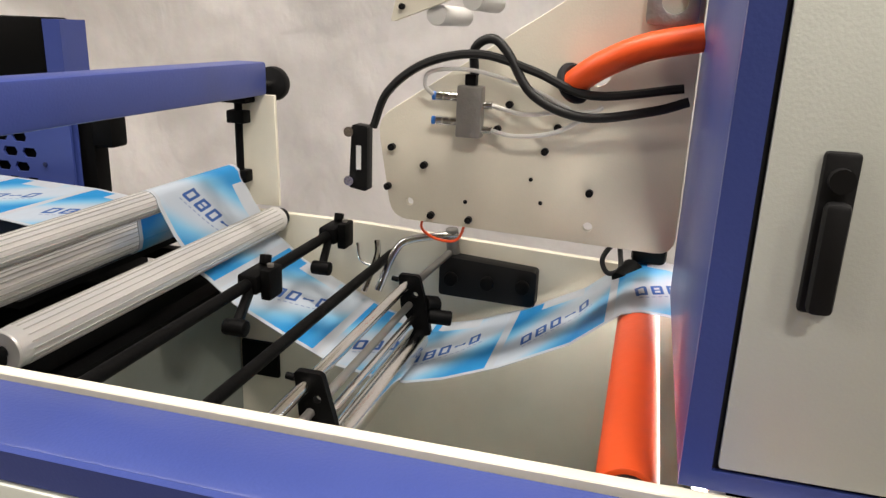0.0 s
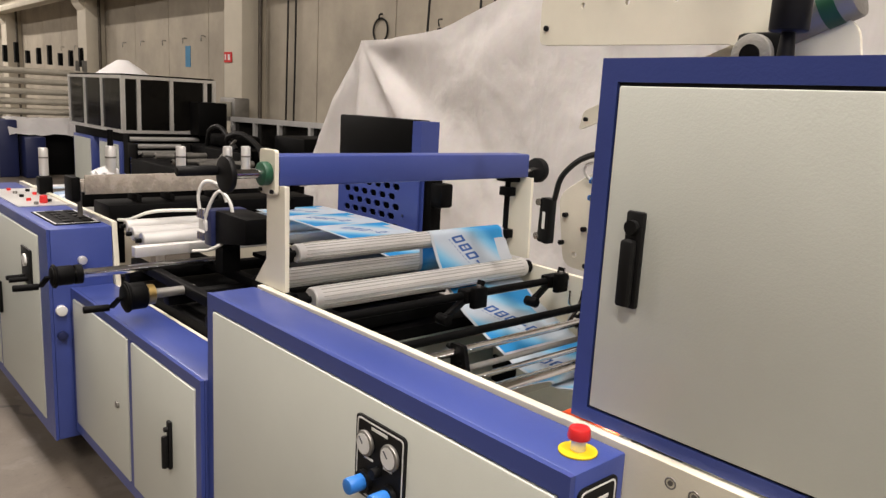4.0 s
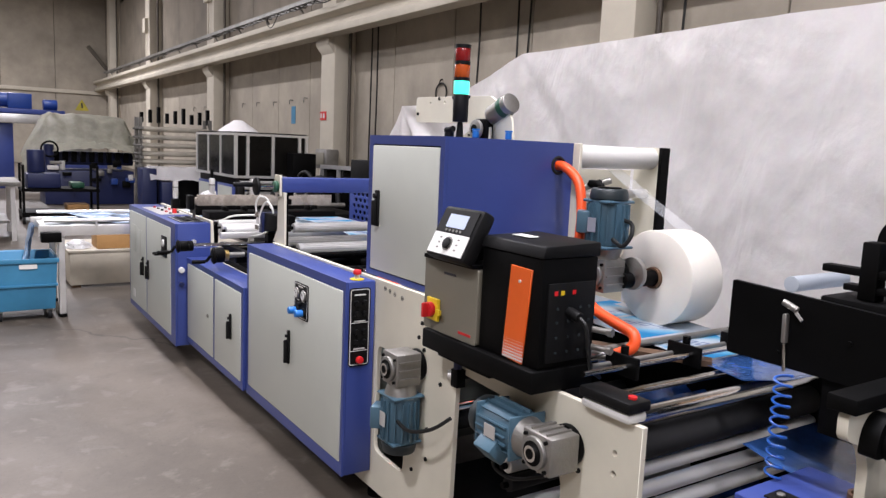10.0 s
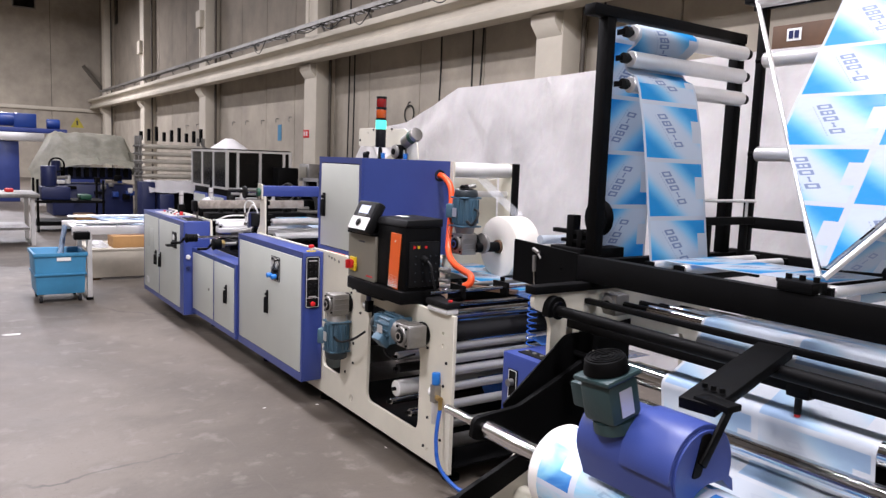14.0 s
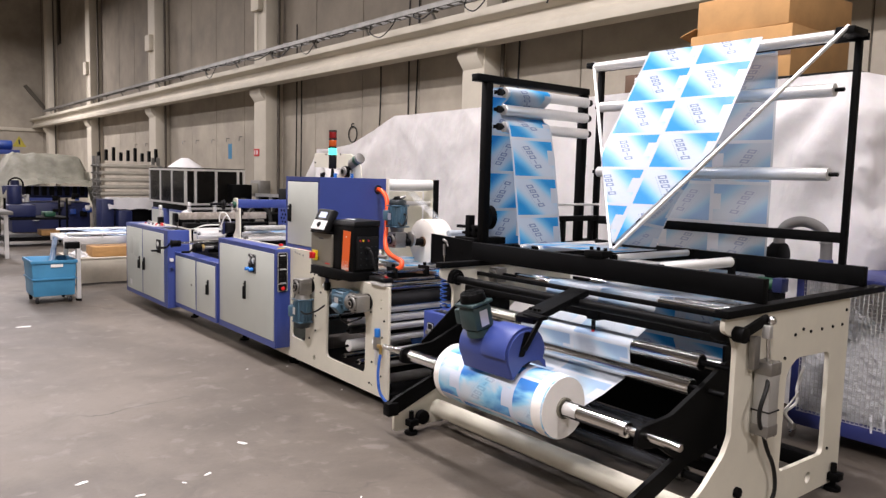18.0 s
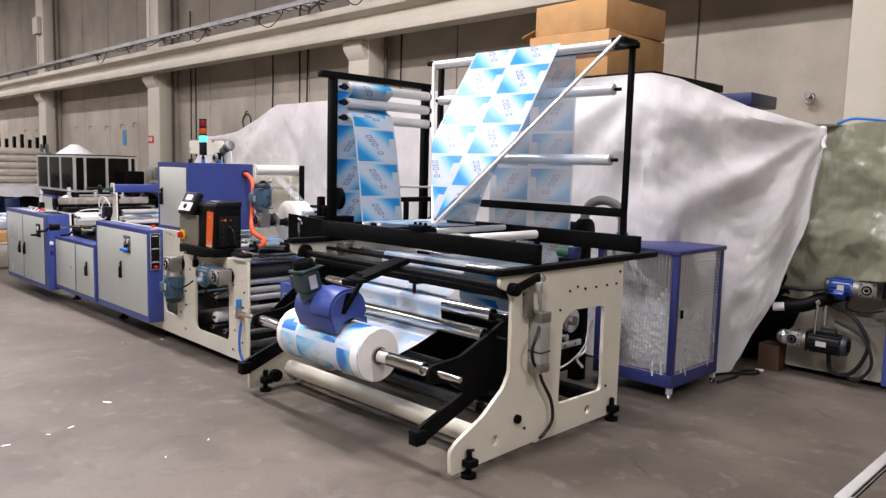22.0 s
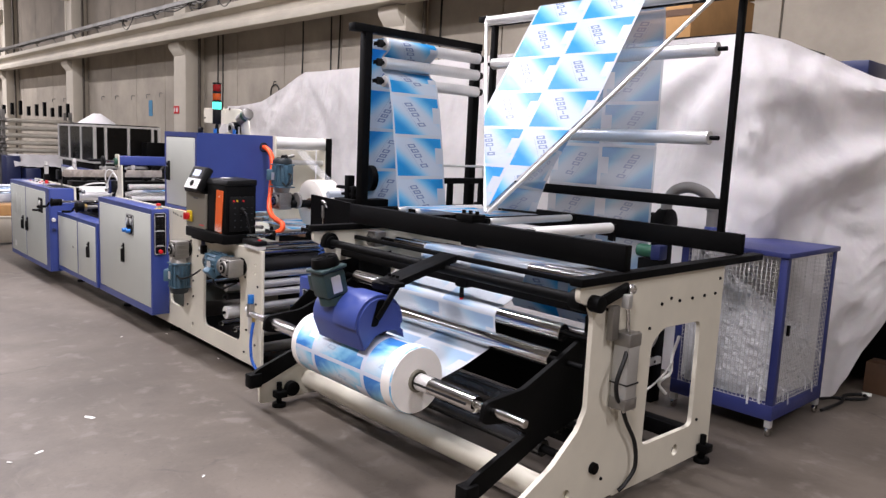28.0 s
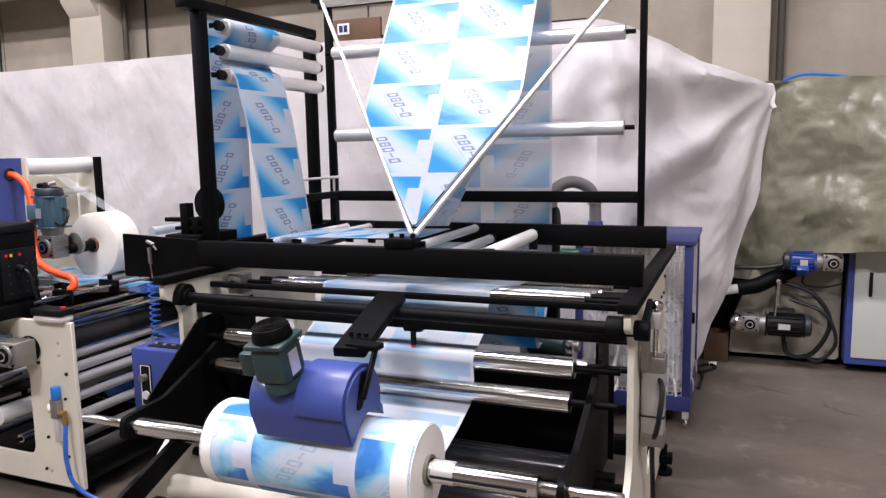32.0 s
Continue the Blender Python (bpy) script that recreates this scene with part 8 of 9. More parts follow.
# ---------- the waste cage ----------
def waste_cage():
    x0, x1, y0, y1, z0, z1 = 3.66, 4.315, 2.575, 3.30, 0.10, 1.085
    c = thing("waste_cage", "blue steel waste cage with wire mesh sides on castors", "cage", (3.99, 2.94, 0))
    t = 0.045
    for x in (x0, x1 - t):
        for y in (y0, y1 - t):
            part("post", box(B(), x, y, z0 + 0.09, x + t, y + t, z1 - 0.031), M["cageblue"], c, bev=0.003)
            cs = part("castor", cyl(B(), (x + 0.015, y + t / 2, 0.030), (x + 0.035, y + t / 2, 0.030), 0.030, 16), M["steel"], c, "small bright castor", bev=0.004)
            part("fork", box(B(), x + 0.005, y + 0.005, 0.055, x + t - 0.005, y + t - 0.005, 0.0995), M["alu"], cs)
    part("base", box(B(), x0, y0, z0, x1, y1, z0 + 0.089), M["cageblue"], c, bev=0.004)
    part("lid", box(B(), x0 - 0.012, y0 - 0.012, z1 - 0.03, x1 + 0.012, y1 + 0.012, z1), M["cageblue"], c, "blue steel lid", bev=0.004)
    za, zb = z0 + 0.09, z1 - 0.031

    def mesh_side(axis, at, lo, hi):
        bm = B()
        n = int((hi - lo) / 0.025)
        for k in range(n + 1):
            p = lo + (hi - lo) * k / n
            (box(bm, at - 0.001, p - 0.0024, za, at + 0.001, p + 0.0024, zb) if axis == "x" else box(bm, p - 0.0024, at - 0.001, za, p + 0.0024, at + 0.001, zb))
        for k in range(int((zb - za) / 0.025) + 1):
            z = za + k * 0.025
            (box(bm, at - 0.001, lo, z - 0.0014, at + 0.001, hi, z + 0.0014) if axis == "x" else box(bm, lo, at - 0.001, z - 0.0014, hi, at + 0.001, z + 0.0014))
        part("wire_mesh", bm, M["wire"], c, "fine steel wire mesh", kind="stuff")
    mesh_side("x", x1 - 0.012, y0 + t, y1 - t)
    mesh_side("x", x0 + 0.012, y0 + t, y1 - t)
    mesh_side("y", y0 + 0.012, x0 + t, x1 - t)
    mesh_side("y", y1 - 0.012, x0 + t, x1 - t)
    part("latch", box(B(), x1 - 0.002, y0 + 0.08, 0.60, x1 + 0.012, y0 + 0.10, 0.66), M["black"], c)
    # crumpled film inside
    w = thing("film_waste", "heap of crumpled clear plastic film waste", "waste", (3.98, 2.94, z0 + 0.1), kind="stuff")
    bm = B()
    rnd = random.Random(5)
    for k in range(900):
        fx, fy = rnd.random(), rnd.random()
        top = 0.24 + 0.55 * (1 - fx * 0.45) * (1 - 0.8 * fy)
        p = Vector((x0 + 0.07 + fx * 0.52, y0 + 0.07 + fy * 0.58, z0 + 0.12 + rnd.random() * top))
        s = 0.02 + rnd.random() * 0.045
        vs = [bm.verts.new(p + Vector((rnd.uniform(-s, s), rnd.uniform(-s, s), rnd.uniform(-s, s)))) for _ in range(5)]
        for a, b2, c2 in ((0, 1, 2), (1, 2, 3), (2, 3, 4), (0, 3, 4)):
            bm.faces.new((vs[a], vs[b2], vs[c2]))
    for v in bm.verts:
        v.co.x = min(max(v.co.x, x0 + 0.03), x1 - 0.03)
        v.co.y = min(max(v.co.y, y0 + 0.03), y1 - 0.03)
        v.co.z = max(v.co.z, z0 + 0.092)
    part("crumpled_film", bm, M["bag"], w, kind="stuff")
    # the heap's crinkled outside, close behind the mesh
    def liner(a, c2, ta, tb, seed):
        bm = B()
        a, c2 = Vector(a), Vector(c2)
        dr = (c2 - a).normalized()
        nr = Vector((dr.y, -dr.x, 0))
        g = []
        for ii in range(41):
            f = ii / 40
            top = ta + (tb - ta) * f + 0.05 * noise.noise(Vector((f * 7, seed, 0)))
            row = []
            for jj in range(41):
                zz = z0 + 0.093 + (top - z0 - 0.093) * jj / 40
                q = noise.noise(Vector((f * 22, zz * 30, seed))) + 0.6 * abs(noise.noise(Vector((f * 45, zz * 55, seed + 4))))
                row.append(bm.verts.new(a.lerp(c2, f) - nr * (0.030 + 0.024 * q + 0.25 * max(0, jj / 40 - 0.75)) + Vector((0, 0, zz - a.z))))
            g.append(row)
        for ii in range(40):
            for jj in range(40):
                bm.faces.new((g[ii][jj], g[ii + 1][jj], g[ii + 1][jj + 1], g[ii][jj + 1]))
        part("crumpled_film", bm, M["bag"], w, kind="stuff")
    liner((x0 + 0.06, y0 + 0.02, 0), (x1 - 0.06, y0 + 0.02, 0), 1.03, 0.72, 2.0)
    liner((x1 - 0.02, y0 + 0.06, 0), (x1 - 0.02, y1 - 0.06, 0), 0.72, 0.46, 6.0)
    # scraps poking through the mesh
    for k, (y, z) in enumerate(((y0 + 0.10, 0.27), (y0 + 0.17, 0.24), (y0 + 0.41, 0.29), (y0 + 0.52, 0.25), (y0 + 0.60, 0.42))):
        part("film_scrap", obox(obox(B(), (x1 - 0.02, y, z + 0.03), (x1 + 0.008, y + 0.008, z), 0.012, 0.003), (x1 + 0.008, y + 0.008, z), (x1 + 0.012, y + 0.016, z - 0.07), 0.012, 0.003, (1, 0, 0)), M["bag"], w)
    for k, (x, z) in enumerate(((x0 + 0.14, 0.32), (x0 + 0.22, 0.50), (x1 - 0.16, 0.24), (x1 - 0.09, 0.26))):
        part("film_scrap", obox(obox(B(), (x, y0 + 0.02, z + 0.03), (x + 0.008, y0 - 0.008, z), 0.012, 0.003), (x + 0.008, y0 - 0.008, z), (x + 0.016, y0 - 0.012, z - 0.07), 0.012, 0.003, (0, 1, 0)), M["bag"], w)


waste_cage()


# ---------- the covered machine beside the cage ----------
# stained cream paint, greyed to hold the shade below the tarpaulin
M["shadedplate"] = mat("shaded_stained_cream", (0.31, 0.285, 0.225), 0.55, var=0.12, stain=0.3)


def tarped_machine():
    m = thing("slitter_machine", "machine under an olive tarpaulin, blue motor below", "machine", (5.2, 4.3, 0))
    part("base", plate(B(), rounded([(4.50, 0.05), (5.24, 0.05), (5.24, 0.95), (4.75, 0.95), (4.52, 0.30)], 0.03), "y", 4.18, 4.24), M["shadedplate"], m, "cream side plate, greyed for the tarpaulin's shade")
    part("mount", box(B(), 5.08, 4.03, 0.72, 5.22, 4.1795, 0.86), M["casting"], m)
    part("mount", box(B(), 4.58, 4.04, 0.27, 4.70, 4.1795, 0.39), M["casting"], m)
    d = part("cabinet", box(B(), 5.26, 4.05, 0.06, 6.1, 4.6, 0.95), M["blue"], m, "blue cabinet", bev=0.006)
    part("cabinet_door", box(B(), 5.30, 4.040, 0.11, 6.06, 4.049, 0.90), M["door"], d, "pale grey door", bev=0.003)
    lever_handle(d, 5.40, 4.040, 0.55, 0.72)
    # black bed, lengthened to the left to stand for the dark gap there
    part("bed", box(B(), 3.62, 4.26, 0.04, 6.4, 5.2, 0.90), M["black"], m, bev=0.02)
    part("foot_block", box(B(), 4.33, 4.05, 0.0, 4.50, 4.22, 0.22), M["wood"], m, "brown wooden block", bev=0.004)
    part("foot_block", box(B(), 5.4, 4.3, 0.0, 5.9, 4.9, 0.06), M["black"], m)
    a = gear_motor("geared_motor", "bright blue geared motor under the tarpaulin", (5.15, 3.97, 0.79), (-1, 0, 0), 0.15, 0.062, (0, 1, 0), M["bluemotor"])
    b = gear_motor("geared_motor", "grey geared motor low on the machine side", (4.64, 3.98, 0.33), (1, 0, 0), 0.24, 0.075, (0, 1, 0), M["blackplastic"])
    single("black_hose", tube(B(), [(4.85, 4.08, 0.62), (5.05, 4.02, 0.55), (5.16, 4.02, 0.35), (5.06, 4.04, 0.12), (4.9, 4.06, 0.10), (4.86, 4.1, 0.3)], 0.016, 8), M["cable"], "black hose looping beside the motor", "hose")
    single("black_hose", tube(B(), [(4.9, 4.07, 0.50), (5.12, 4.0, 0.42), (5.20, 4.0, 0.22), (5.10, 4.02, 0.07), (5.0, 4.05, 0.10)], 0.013, 8), M["cable"], "black hose looping beside the motor", "hose")
    single("motor_cable", tube(B(), [(5.0, 4.08, 0.72), (4.98, 4.05, 0.62), (5.1, 4.04, 0.60), (5.24, 4.06, 0.63)], 0.007, 8), M["cable"], "thin black motor cable", "cable")
    single("air_filter", cyl(cyl(B(), (4.82, 4.08, 0.45), (4.82, 4.08, 0.60), 0.022, 14), (4.82, 4.08, 0.60), (4.82, 4.08, 0.66), 0.014, 10), M["steel"], "bright metal filter cylinder", "filter")
    t = drape("tarpaulin", "olive tarpaulin thrown over a machine, crumpled", [(4.30, 4.32, 1.98, 0.62), (4.72, 4.12, 2.02, 0.60), (5.1, 3.98, 2.04, 0.86), (5.7, 3.95, 2.02, 0.92), (6.6, 4.0, 2.0, 0.9)], M["tarp"], 0.6, 2.2, 0.11, 9.0, "tarpaulin", swag=0.05, crumple=0.06, nz=60, step=0.03)
    top = B()
    n = 14
    g = [[top.verts.new((4.25 + 2.4 * i / n, 4.05 + 1.4 * j / 8 + 0.05 * noise.noise(Vector((i * 0.5, j * 0.5, 1))), 2.02 + 0.05 * noise.noise(Vector((i * 0.6, j * 0.6, 4))))) for j in range(9)] for i in range(n + 1)]
    for i in range(n):
        for j in range(8):
            top.faces.new((g[i][j], g[i + 1][j], g[i + 1][j + 1], g[i][j + 1]))
    bmesh.ops.solidify(top, geom=top.faces[:], thickness=0.004)
    part("top_sheet", top, M["tarp"], t)
    single("blue_strap", tube(B(), [(4.80, 4.06, 2.04), (4.92, 4.02, 2.07), (5.05, 4.0, 2.06), (5.2, 4.02, 2.04)], 0.010, 6), M["bluecap"], "bright blue strap along the tarpaulin edge", "strap")


M["bluemotor"] = mat("royal_blue_motor_paint", (0.012, 0.05, 0.25), 0.4, var=0.1)
tarped_machine()


# ---------- the far end of the hall ----------
def guard_machine():
    g = thing("guarded_machine", "machine behind smoked panels in an aluminium frame", "machine", (-10.4, 3.8, 0))
    x0, x1, y0, y1, za, zb = -11.6, -9.3, 3.2, 4.45, 0.93, 1.68
    part("table", box(B(), x0, y0 + 0.05, 0.80, x1, y1, 0.92), M["black"], g, bev=0.01)
    for x, w in ((x0, 0.9), (x0 + 1.2, 0.9)):
        c = part("cabinet", box(B(), x, y0 + 0.02, 0.06, x + w, y1 - 0.1, 0.80), M["blue"], g, "blue cabinet", bev=0.01)
        part("cabinet_door", box(B(), x + 0.06, y0 + 0.01, 0.12, x + w - 0.06, y0 + 0.019, 0.76), M["door"], c)
    part("dark_bed", box(B(), x1 - 0.6, y0 + 0.25, 0.06, x1 - 0.02, y1, 0.79), M["black"], g, "black machine bed", bev=0.01)
    for z, dx in ((0.86, 0.06), (0.77, 0.11), (0.68, 0.06), (0.56, 0.10)):
        roller(g, (x1 + dx, y0 + 0.05, z), (x1 + dx, y1 - 0.1, z), 0.028, M["alu"], "feed_roller", 0.012, 0.03)
    for y in (y0 + 0.0, y1 - 0.07):
        part("roller_bracket", box(B(), x1 - 0.02, y, 0.40, x1 + 0.16, y + 0.02, 0.92), M["black"], g)
    part("head_box", box(B(), x1 + 0.03, 4.08, 0.93, x1 + 0.33, 4.50, 1.38), M["black"], g, "black control head", bev=0.02)
    part("head_arm", box(B(), x1 + 0.05, 4.2, 0.60, x1 + 0.12, 4.4, 0.9295), M["black"], g)
    xs = [x0, x0 + 0.75, x0 + 1.5, x1]
    ys = [y0, y0 + 0.20, y0 + 0.64, y0 + 1.12, y1]
    for x in xs:
        part("post", box(B(), x - 0.025, y0 - 0.025, za, x + 0.025, y0 + 0.025, zb), M["alu"], g)
    for y in ys[1:]:
        part("post", box(B(), x1 - 0.025, y - 0.025, za, x1 + 0.025, y + 0.025, zb), M["alu"], g)
    for z in (za, zb - 0.04):
        part("rail", box(B(), x0, y0 - 0.022, z, x1, y0 + 0.022, z + 0.04), M["alu"], g)
        part("rail", box(B(), x1 - 0.022, y0, z, x1 + 0.022, y1, z + 0.04), M["alu"], g)
    for a, b in zip(xs, xs[1:]):
        part("panel", box(B(), a + 0.03, y0 - 0.005, za + 0.045, b - 0.03, y0 + 0.005, zb - 0.045), M["darkglass"], g, "smoked panel")
    for a, b in zip(ys, ys[1:]):
        part("panel", box(B(), x1 - 0.005, a + 0.03, za + 0.045, x1 + 0.005, b - 0.03, zb - 0.045), M["darkglass"], g, "smoked panel")
    part("back", box(B(), x0, y1, za, x1, y1 + 0.02, zb), M["black"], g)
    for x in (x0 + 0.1, x0 + 1.3, x1 - 0.1):
        for y in (y0 + 0.5, y1 - 0.2):
            part("foot", cyl(B(), (x, y, 0), (x, y, 0.06), 0.05, 12), M["black"], g)
    part("roof", box(B(), x0, y0, zb, x1, y1, zb + 0.02), M["black"], g)
    part("bag", cyl(B(), (-11.12, 3.83, zb + 0.021), (-11.12, 3.83, zb + 0.25), 0.42, 14, 0.08), M["cloth"], g, "white cloth heap on the roof", bev=0.06)
    low = thing("low_guard", "low aluminium frame with smoked panels", "machine", (-8.2, 4.9, 0))
    part("frame", plate(B(), [(-9.7, 0.2), (-6.7, 0.2), (-6.7, 1.22), (-9.7, 1.18)], "y", 4.9, 4.95, [[(-9.64, 0.3), (-9.0, 0.3), (-9.0, 1.12), (-9.64, 1.11)], [(-8.94, 0.3), (-8.3, 0.3), (-8.3, 1.13), (-8.94, 1.12)], [(-8.24, 0.3), (-7.5, 0.3), (-7.5, 1.14), (-8.24, 1.13)], [(-7.44, 0.3), (-6.76, 0.3), (-6.76, 1.15), (-7.44, 1.14)]]), M["alu"], low)
    for x in (-9.65, -8.95, -7.85, -6.75):
        part("foot", box(B(), x - 0.03, 4.89, 0, x + 0.03, 4.96, 0.199), M["alu"], low)
    part("panel", box(B(), -9.66, 4.951, 0.25, -6.74, 4.97, 1.16), M["darkglass"], low)
    part("shelf", box(B(), -7.3, 4.3, 0.7, -6.6, 4.9, 1.05), M["black"], low, bev=0.02)
    part("shelf_leg", box(B(), -7.2, 4.4, 0, -6.7, 4.8, 0.6995), M["black"], low)
    dm = thing("dark_machine", "low black and navy machine bed with steel rollers", "machine", (-7.2, 3.4, 0))
    part("bed", box(B(), -8.5, 3.0, 0.0, -5.6, 3.7, 0.68), M["black"], dm, bev=0.02)
    part("rear_bed", box(B(), -8.7, 3.75, 0.0, -7.4, 4.6, 0.85), M["black"], dm, bev=0.02)
    for x, z, r in ((-8.2, 0.74, 0.03), (-7.8, 0.76, 0.035), (-7.3, 0.74, 0.03), (-6.6, 0.77, 0.035), (-6.1, 0.75, 0.03)):
        roller(dm, (x, 3.04, z), (x, 3.66, z), r, M["oldsteel"], "roller", 0.012, 0.02)
    for x in (-8.45, -7.0, -5.7):
        for y in (3.0, 3.67):
            part("side_plate", box(B(), x - 0.14, y, 0.681, x + 0.14, y + 0.03, 0.86), M["black"], dm, bev=0.01)
    part("cover", box(B(), -8.4, 3.9, 0.851, -7.8, 4.4, 1.0), M["black"], dm, "black rounded cover", bev=0.05)
    part("cable_bundle", tube(B(), [(-7.7, 3.9, 0.86), (-7.6, 3.85, 1.0), (-7.35, 3.9, 1.05), (-7.1, 4.0, 0.9), (-7.0, 4.0, 0.69)], 0.035, 8), M["cable"], dm)
    part("cable_bundle", tube(B(), [(-8.2, 3.85, 0.86), (-8.0, 3.8, 1.06), (-7.8, 3.85, 1.1), (-7.5, 3.9, 0.86)], 0.03, 8), M["cable"], dm)
    part("lever", cyl(B(), (-7.1, 3.4, 0.68), (-6.7, 3.5, 1.02), 0.015, 8), M["oldsteel"], dm)


guard_machine()


M["rackroll"] = mat("worn_cream_roller", (0.52, 0.48, 0.40), 0.4, 0.3, var=0.12)


def roller_rack():
    r = thing("roller_rack", "steel rack of long spare rollers against the wall", "rack", (-13.8, 3.2, 0))
    for y in (2.50, 3.93):
        for x in (-13.9, -13.5):
            part("upright", box(B(), x, y, 0, x + 0.07, y + 0.07, 1.95), M["oldsteel"], r)
        for z in (0.95, 1.15, 1.35, 1.55, 1.75):
            part("arm", box(B(), -13.9, y, z - 0.05, -13.3, y + 0.07, z), M["oldsteel"], r)
    for k, z in enumerate((1.03, 1.20, 1.37, 1.54, 1.71)):
        for x in (-13.75, -13.4):
            part("spare_roller", cyl(B(), (x, 2.56, z), (x, 3.92, z), 0.052, 18), M["rackroll"], r)
            part("roller_shaft", cyl(B(), (x, 2.44, z), (x, 4.05, z), 0.020, 10), M["oldsteel"], r)
    for k in range(9):
        part("peg", box(B(), -13.6, 2.55 + 0.17 * k, 1.84, -13.5, 2.61 + 0.17 * k, 2.05 + 0.06 * (k % 3)), M["black"], r)
    s = thing("folded_sheet", "pale crumpled sheet laid over a blue machine", "sheet", (-13.0, 4.0, 0.9))
    bm = B()
    gr = [[bm.verts.new((-13.3 + 0.7 * i / 6, 2.55 + 1.1 * j / 12, 0.94 + 0.05 * noise.noise(Vector((i * 0.7, j * 0.6, 2))) - 0.25 * max(0, i - 4) / 2)) for j in range(13)] for i in range(7)]
    for i in range(6):
        for j in range(12):
            bm.faces.new((gr[i][j], gr[i + 1][j], gr[i + 1][j + 1], gr[i][j + 1]))
    bmesh.ops.solidify(bm, geom=bm.faces[:], thickness=0.01)
    part("cloth", bm, M["cloth"], s)
    b = thing("blue_machine", "dark blue machine frame below the roller rack", "machine", (-12.9, 4.0, 0))
    part("body", box(B(), -13.2, 2.41, 0.0, -12.7, 2.69, 0.92), M["navy"], b, bev=0.02)
    part("body", box(B(), -12.9, 2.74, 0.0, -12.5, 3.05, 0.66), M["navy"], b, bev=0.02)
    part("bed", box(B(), -13.25, 2.74, 0.0, -12.91, 5.1, 0.86), M["black"], b, bev=0.02)


roller_rack()


def far_machines():
    m = thing("covered_press", "dark blue machine under a pale plastic cover", "machine", (-15.5, 1.6, 0))
    part("bed", box(B(), -16.2, 0.9, 0.0, -15.0, 2.7, 0.75), M["navy"], m, bev=0.03)
    part("upper_beam", box(B(), -16.0, 0.8, 0.85, -15.6, 2.8, 1.15), M["navy"], m, bev=0.03)
    for k in range(10):
        part("clamp", box(B(), -15.55, 0.95 + 0.18 * k, 0.92, -15.45, 1.05 + 0.18 * k, 1.15), M["black"], m)
    part("post", cyl(B(), (-15.1, 1.0, 0.75), (-15.1, 1.0, 1.3), 0.10, 16), M["navy"], m)
    part("wheel", ring(B(), (-14.95, 1.0, 1.2), (1, 0, 0), 0.16, 0.02), M["black"], m)
    part("stack_lamp", cyl(B(), (-15.1, 1.25, 0.76), (-15.1, 1.25, 0.95), 0.06, 14), M["whiteplastic"], m)
    bm = B()
    n = 22
    g = []
    for i in range(n + 1):
        row = []
        for j in range(13):
            y = 0.55 + 2.6 * i / n
            h = j / 12
            x = -16.6 + 1.2 * h
            e = abs(i / n - 0.5) * 2
            q = min(1, max(0, (h - 0.35) / 0.65))
            z = 1.98 - 0.72 * q * q * (3 - 2 * q) - 0.9 * max(0, e - 0.62) * 2.8
            row.append(bm.verts.new((x + 0.08 * noise.noise(Vector((i * 0.6, j * 0.5, 3))), y + 0.06 * noise.noise(Vector((i * 0.4, j * 0.7, 8))), max(z, 0.15) + 0.06 * noise.noise(Vector((i * 0.5, j * 0.5, 5))))))
        g.append(row)
    for i in range(n):
        for j in range(12):
            bm.faces.new((g[i][j], g[i + 1][j], g[i + 1][j + 1], g[i][j + 1]))
    bmesh.ops.solidify(bm, geom=bm.faces[:], thickness=0.01)
    part("cover", bm, M["coversheet"], m, "pale crumpled plastic cover")
    bm = B()
    g = [[bm.verts.new((-15.42 + 0.10 * jj + 0.05 * noise.noise(Vector((ii * 0.7, jj, 1))), 0.95 + 2.0 * ii / 24, 1.28 + 0.10 * math.sin(math.pi * ii / 24) - 0.035 * jj + 0.05 * noise.noise(Vector((ii * 0.8, jj * 0.9, 7))))) for jj in range(5)] for ii in range(25)]
    for ii in range(24):
        for jj in range(4):
            bm.faces.new((g[ii][jj], g[ii + 1][jj], g[ii + 1][jj + 1], g[ii][jj + 1]))
    bmesh.ops.solidify(bm, geom=bm.faces[:], thickness=0.01)
    part("cover_edge", bm, M["coversheet"], m, "crinkled pale cover edge")
    bm = B()
    g = [[bm.verts.new((-15.9 + 0.55 * jj / 8 + 0.07 * noise.noise(Vector((ii * 0.6, jj * 0.5, 11))), 2.75 + 0.35 * ii / 14 + 0.06 * noise.noise(Vector((ii * 0.5, jj * 0.8, 2))), 1.55 - 1.5 * ii / 14)) for jj in range(9)] for ii in range(15)]
    for ii in range(14):
        for jj in range(8):
            bm.faces.new((g[ii][jj], g[ii + 1][jj], g[ii + 1][jj + 1], g[ii][jj + 1]))
    bmesh.ops.solidify(bm, geom=bm.faces[:], thickness=0.01)
    part("cover_side", bm, M["tarpwhite"], m, "cover hanging to the floor")
    rnd2 = random.Random(17)
    for k in range(14):
        y, z = 0.85 + 1.8 * rnd2.random(), 0.3 + 0.62 * rnd2.random()
        part("fitting", box(B(), -14.99 + 0.1 * rnd2.random(), y, z, -14.86, y + 0.10 + 0.12 * rnd2.random(), z + 0.05 + 0.1 * rnd2.random()), (M["black"], M["oldsteel"], M["bluemotor"], M["whiteplastic"], M["black"])[k % 5], m, bev=0.006)
    b = thing("blue_machine", "tall blue machine with a motor on top, far away", "machine", (-20.5, 0.7, 0))
    part("column", box(B(), -20.8, 0.05, 0, -20.2, 0.66, 1.75), M["blue"], b, bev=0.02)
    part("beam", box(B(), -20.9, 0.1, 1.76, -20.0, 1.3, 2.0), M["alu"], b, bev=0.02)
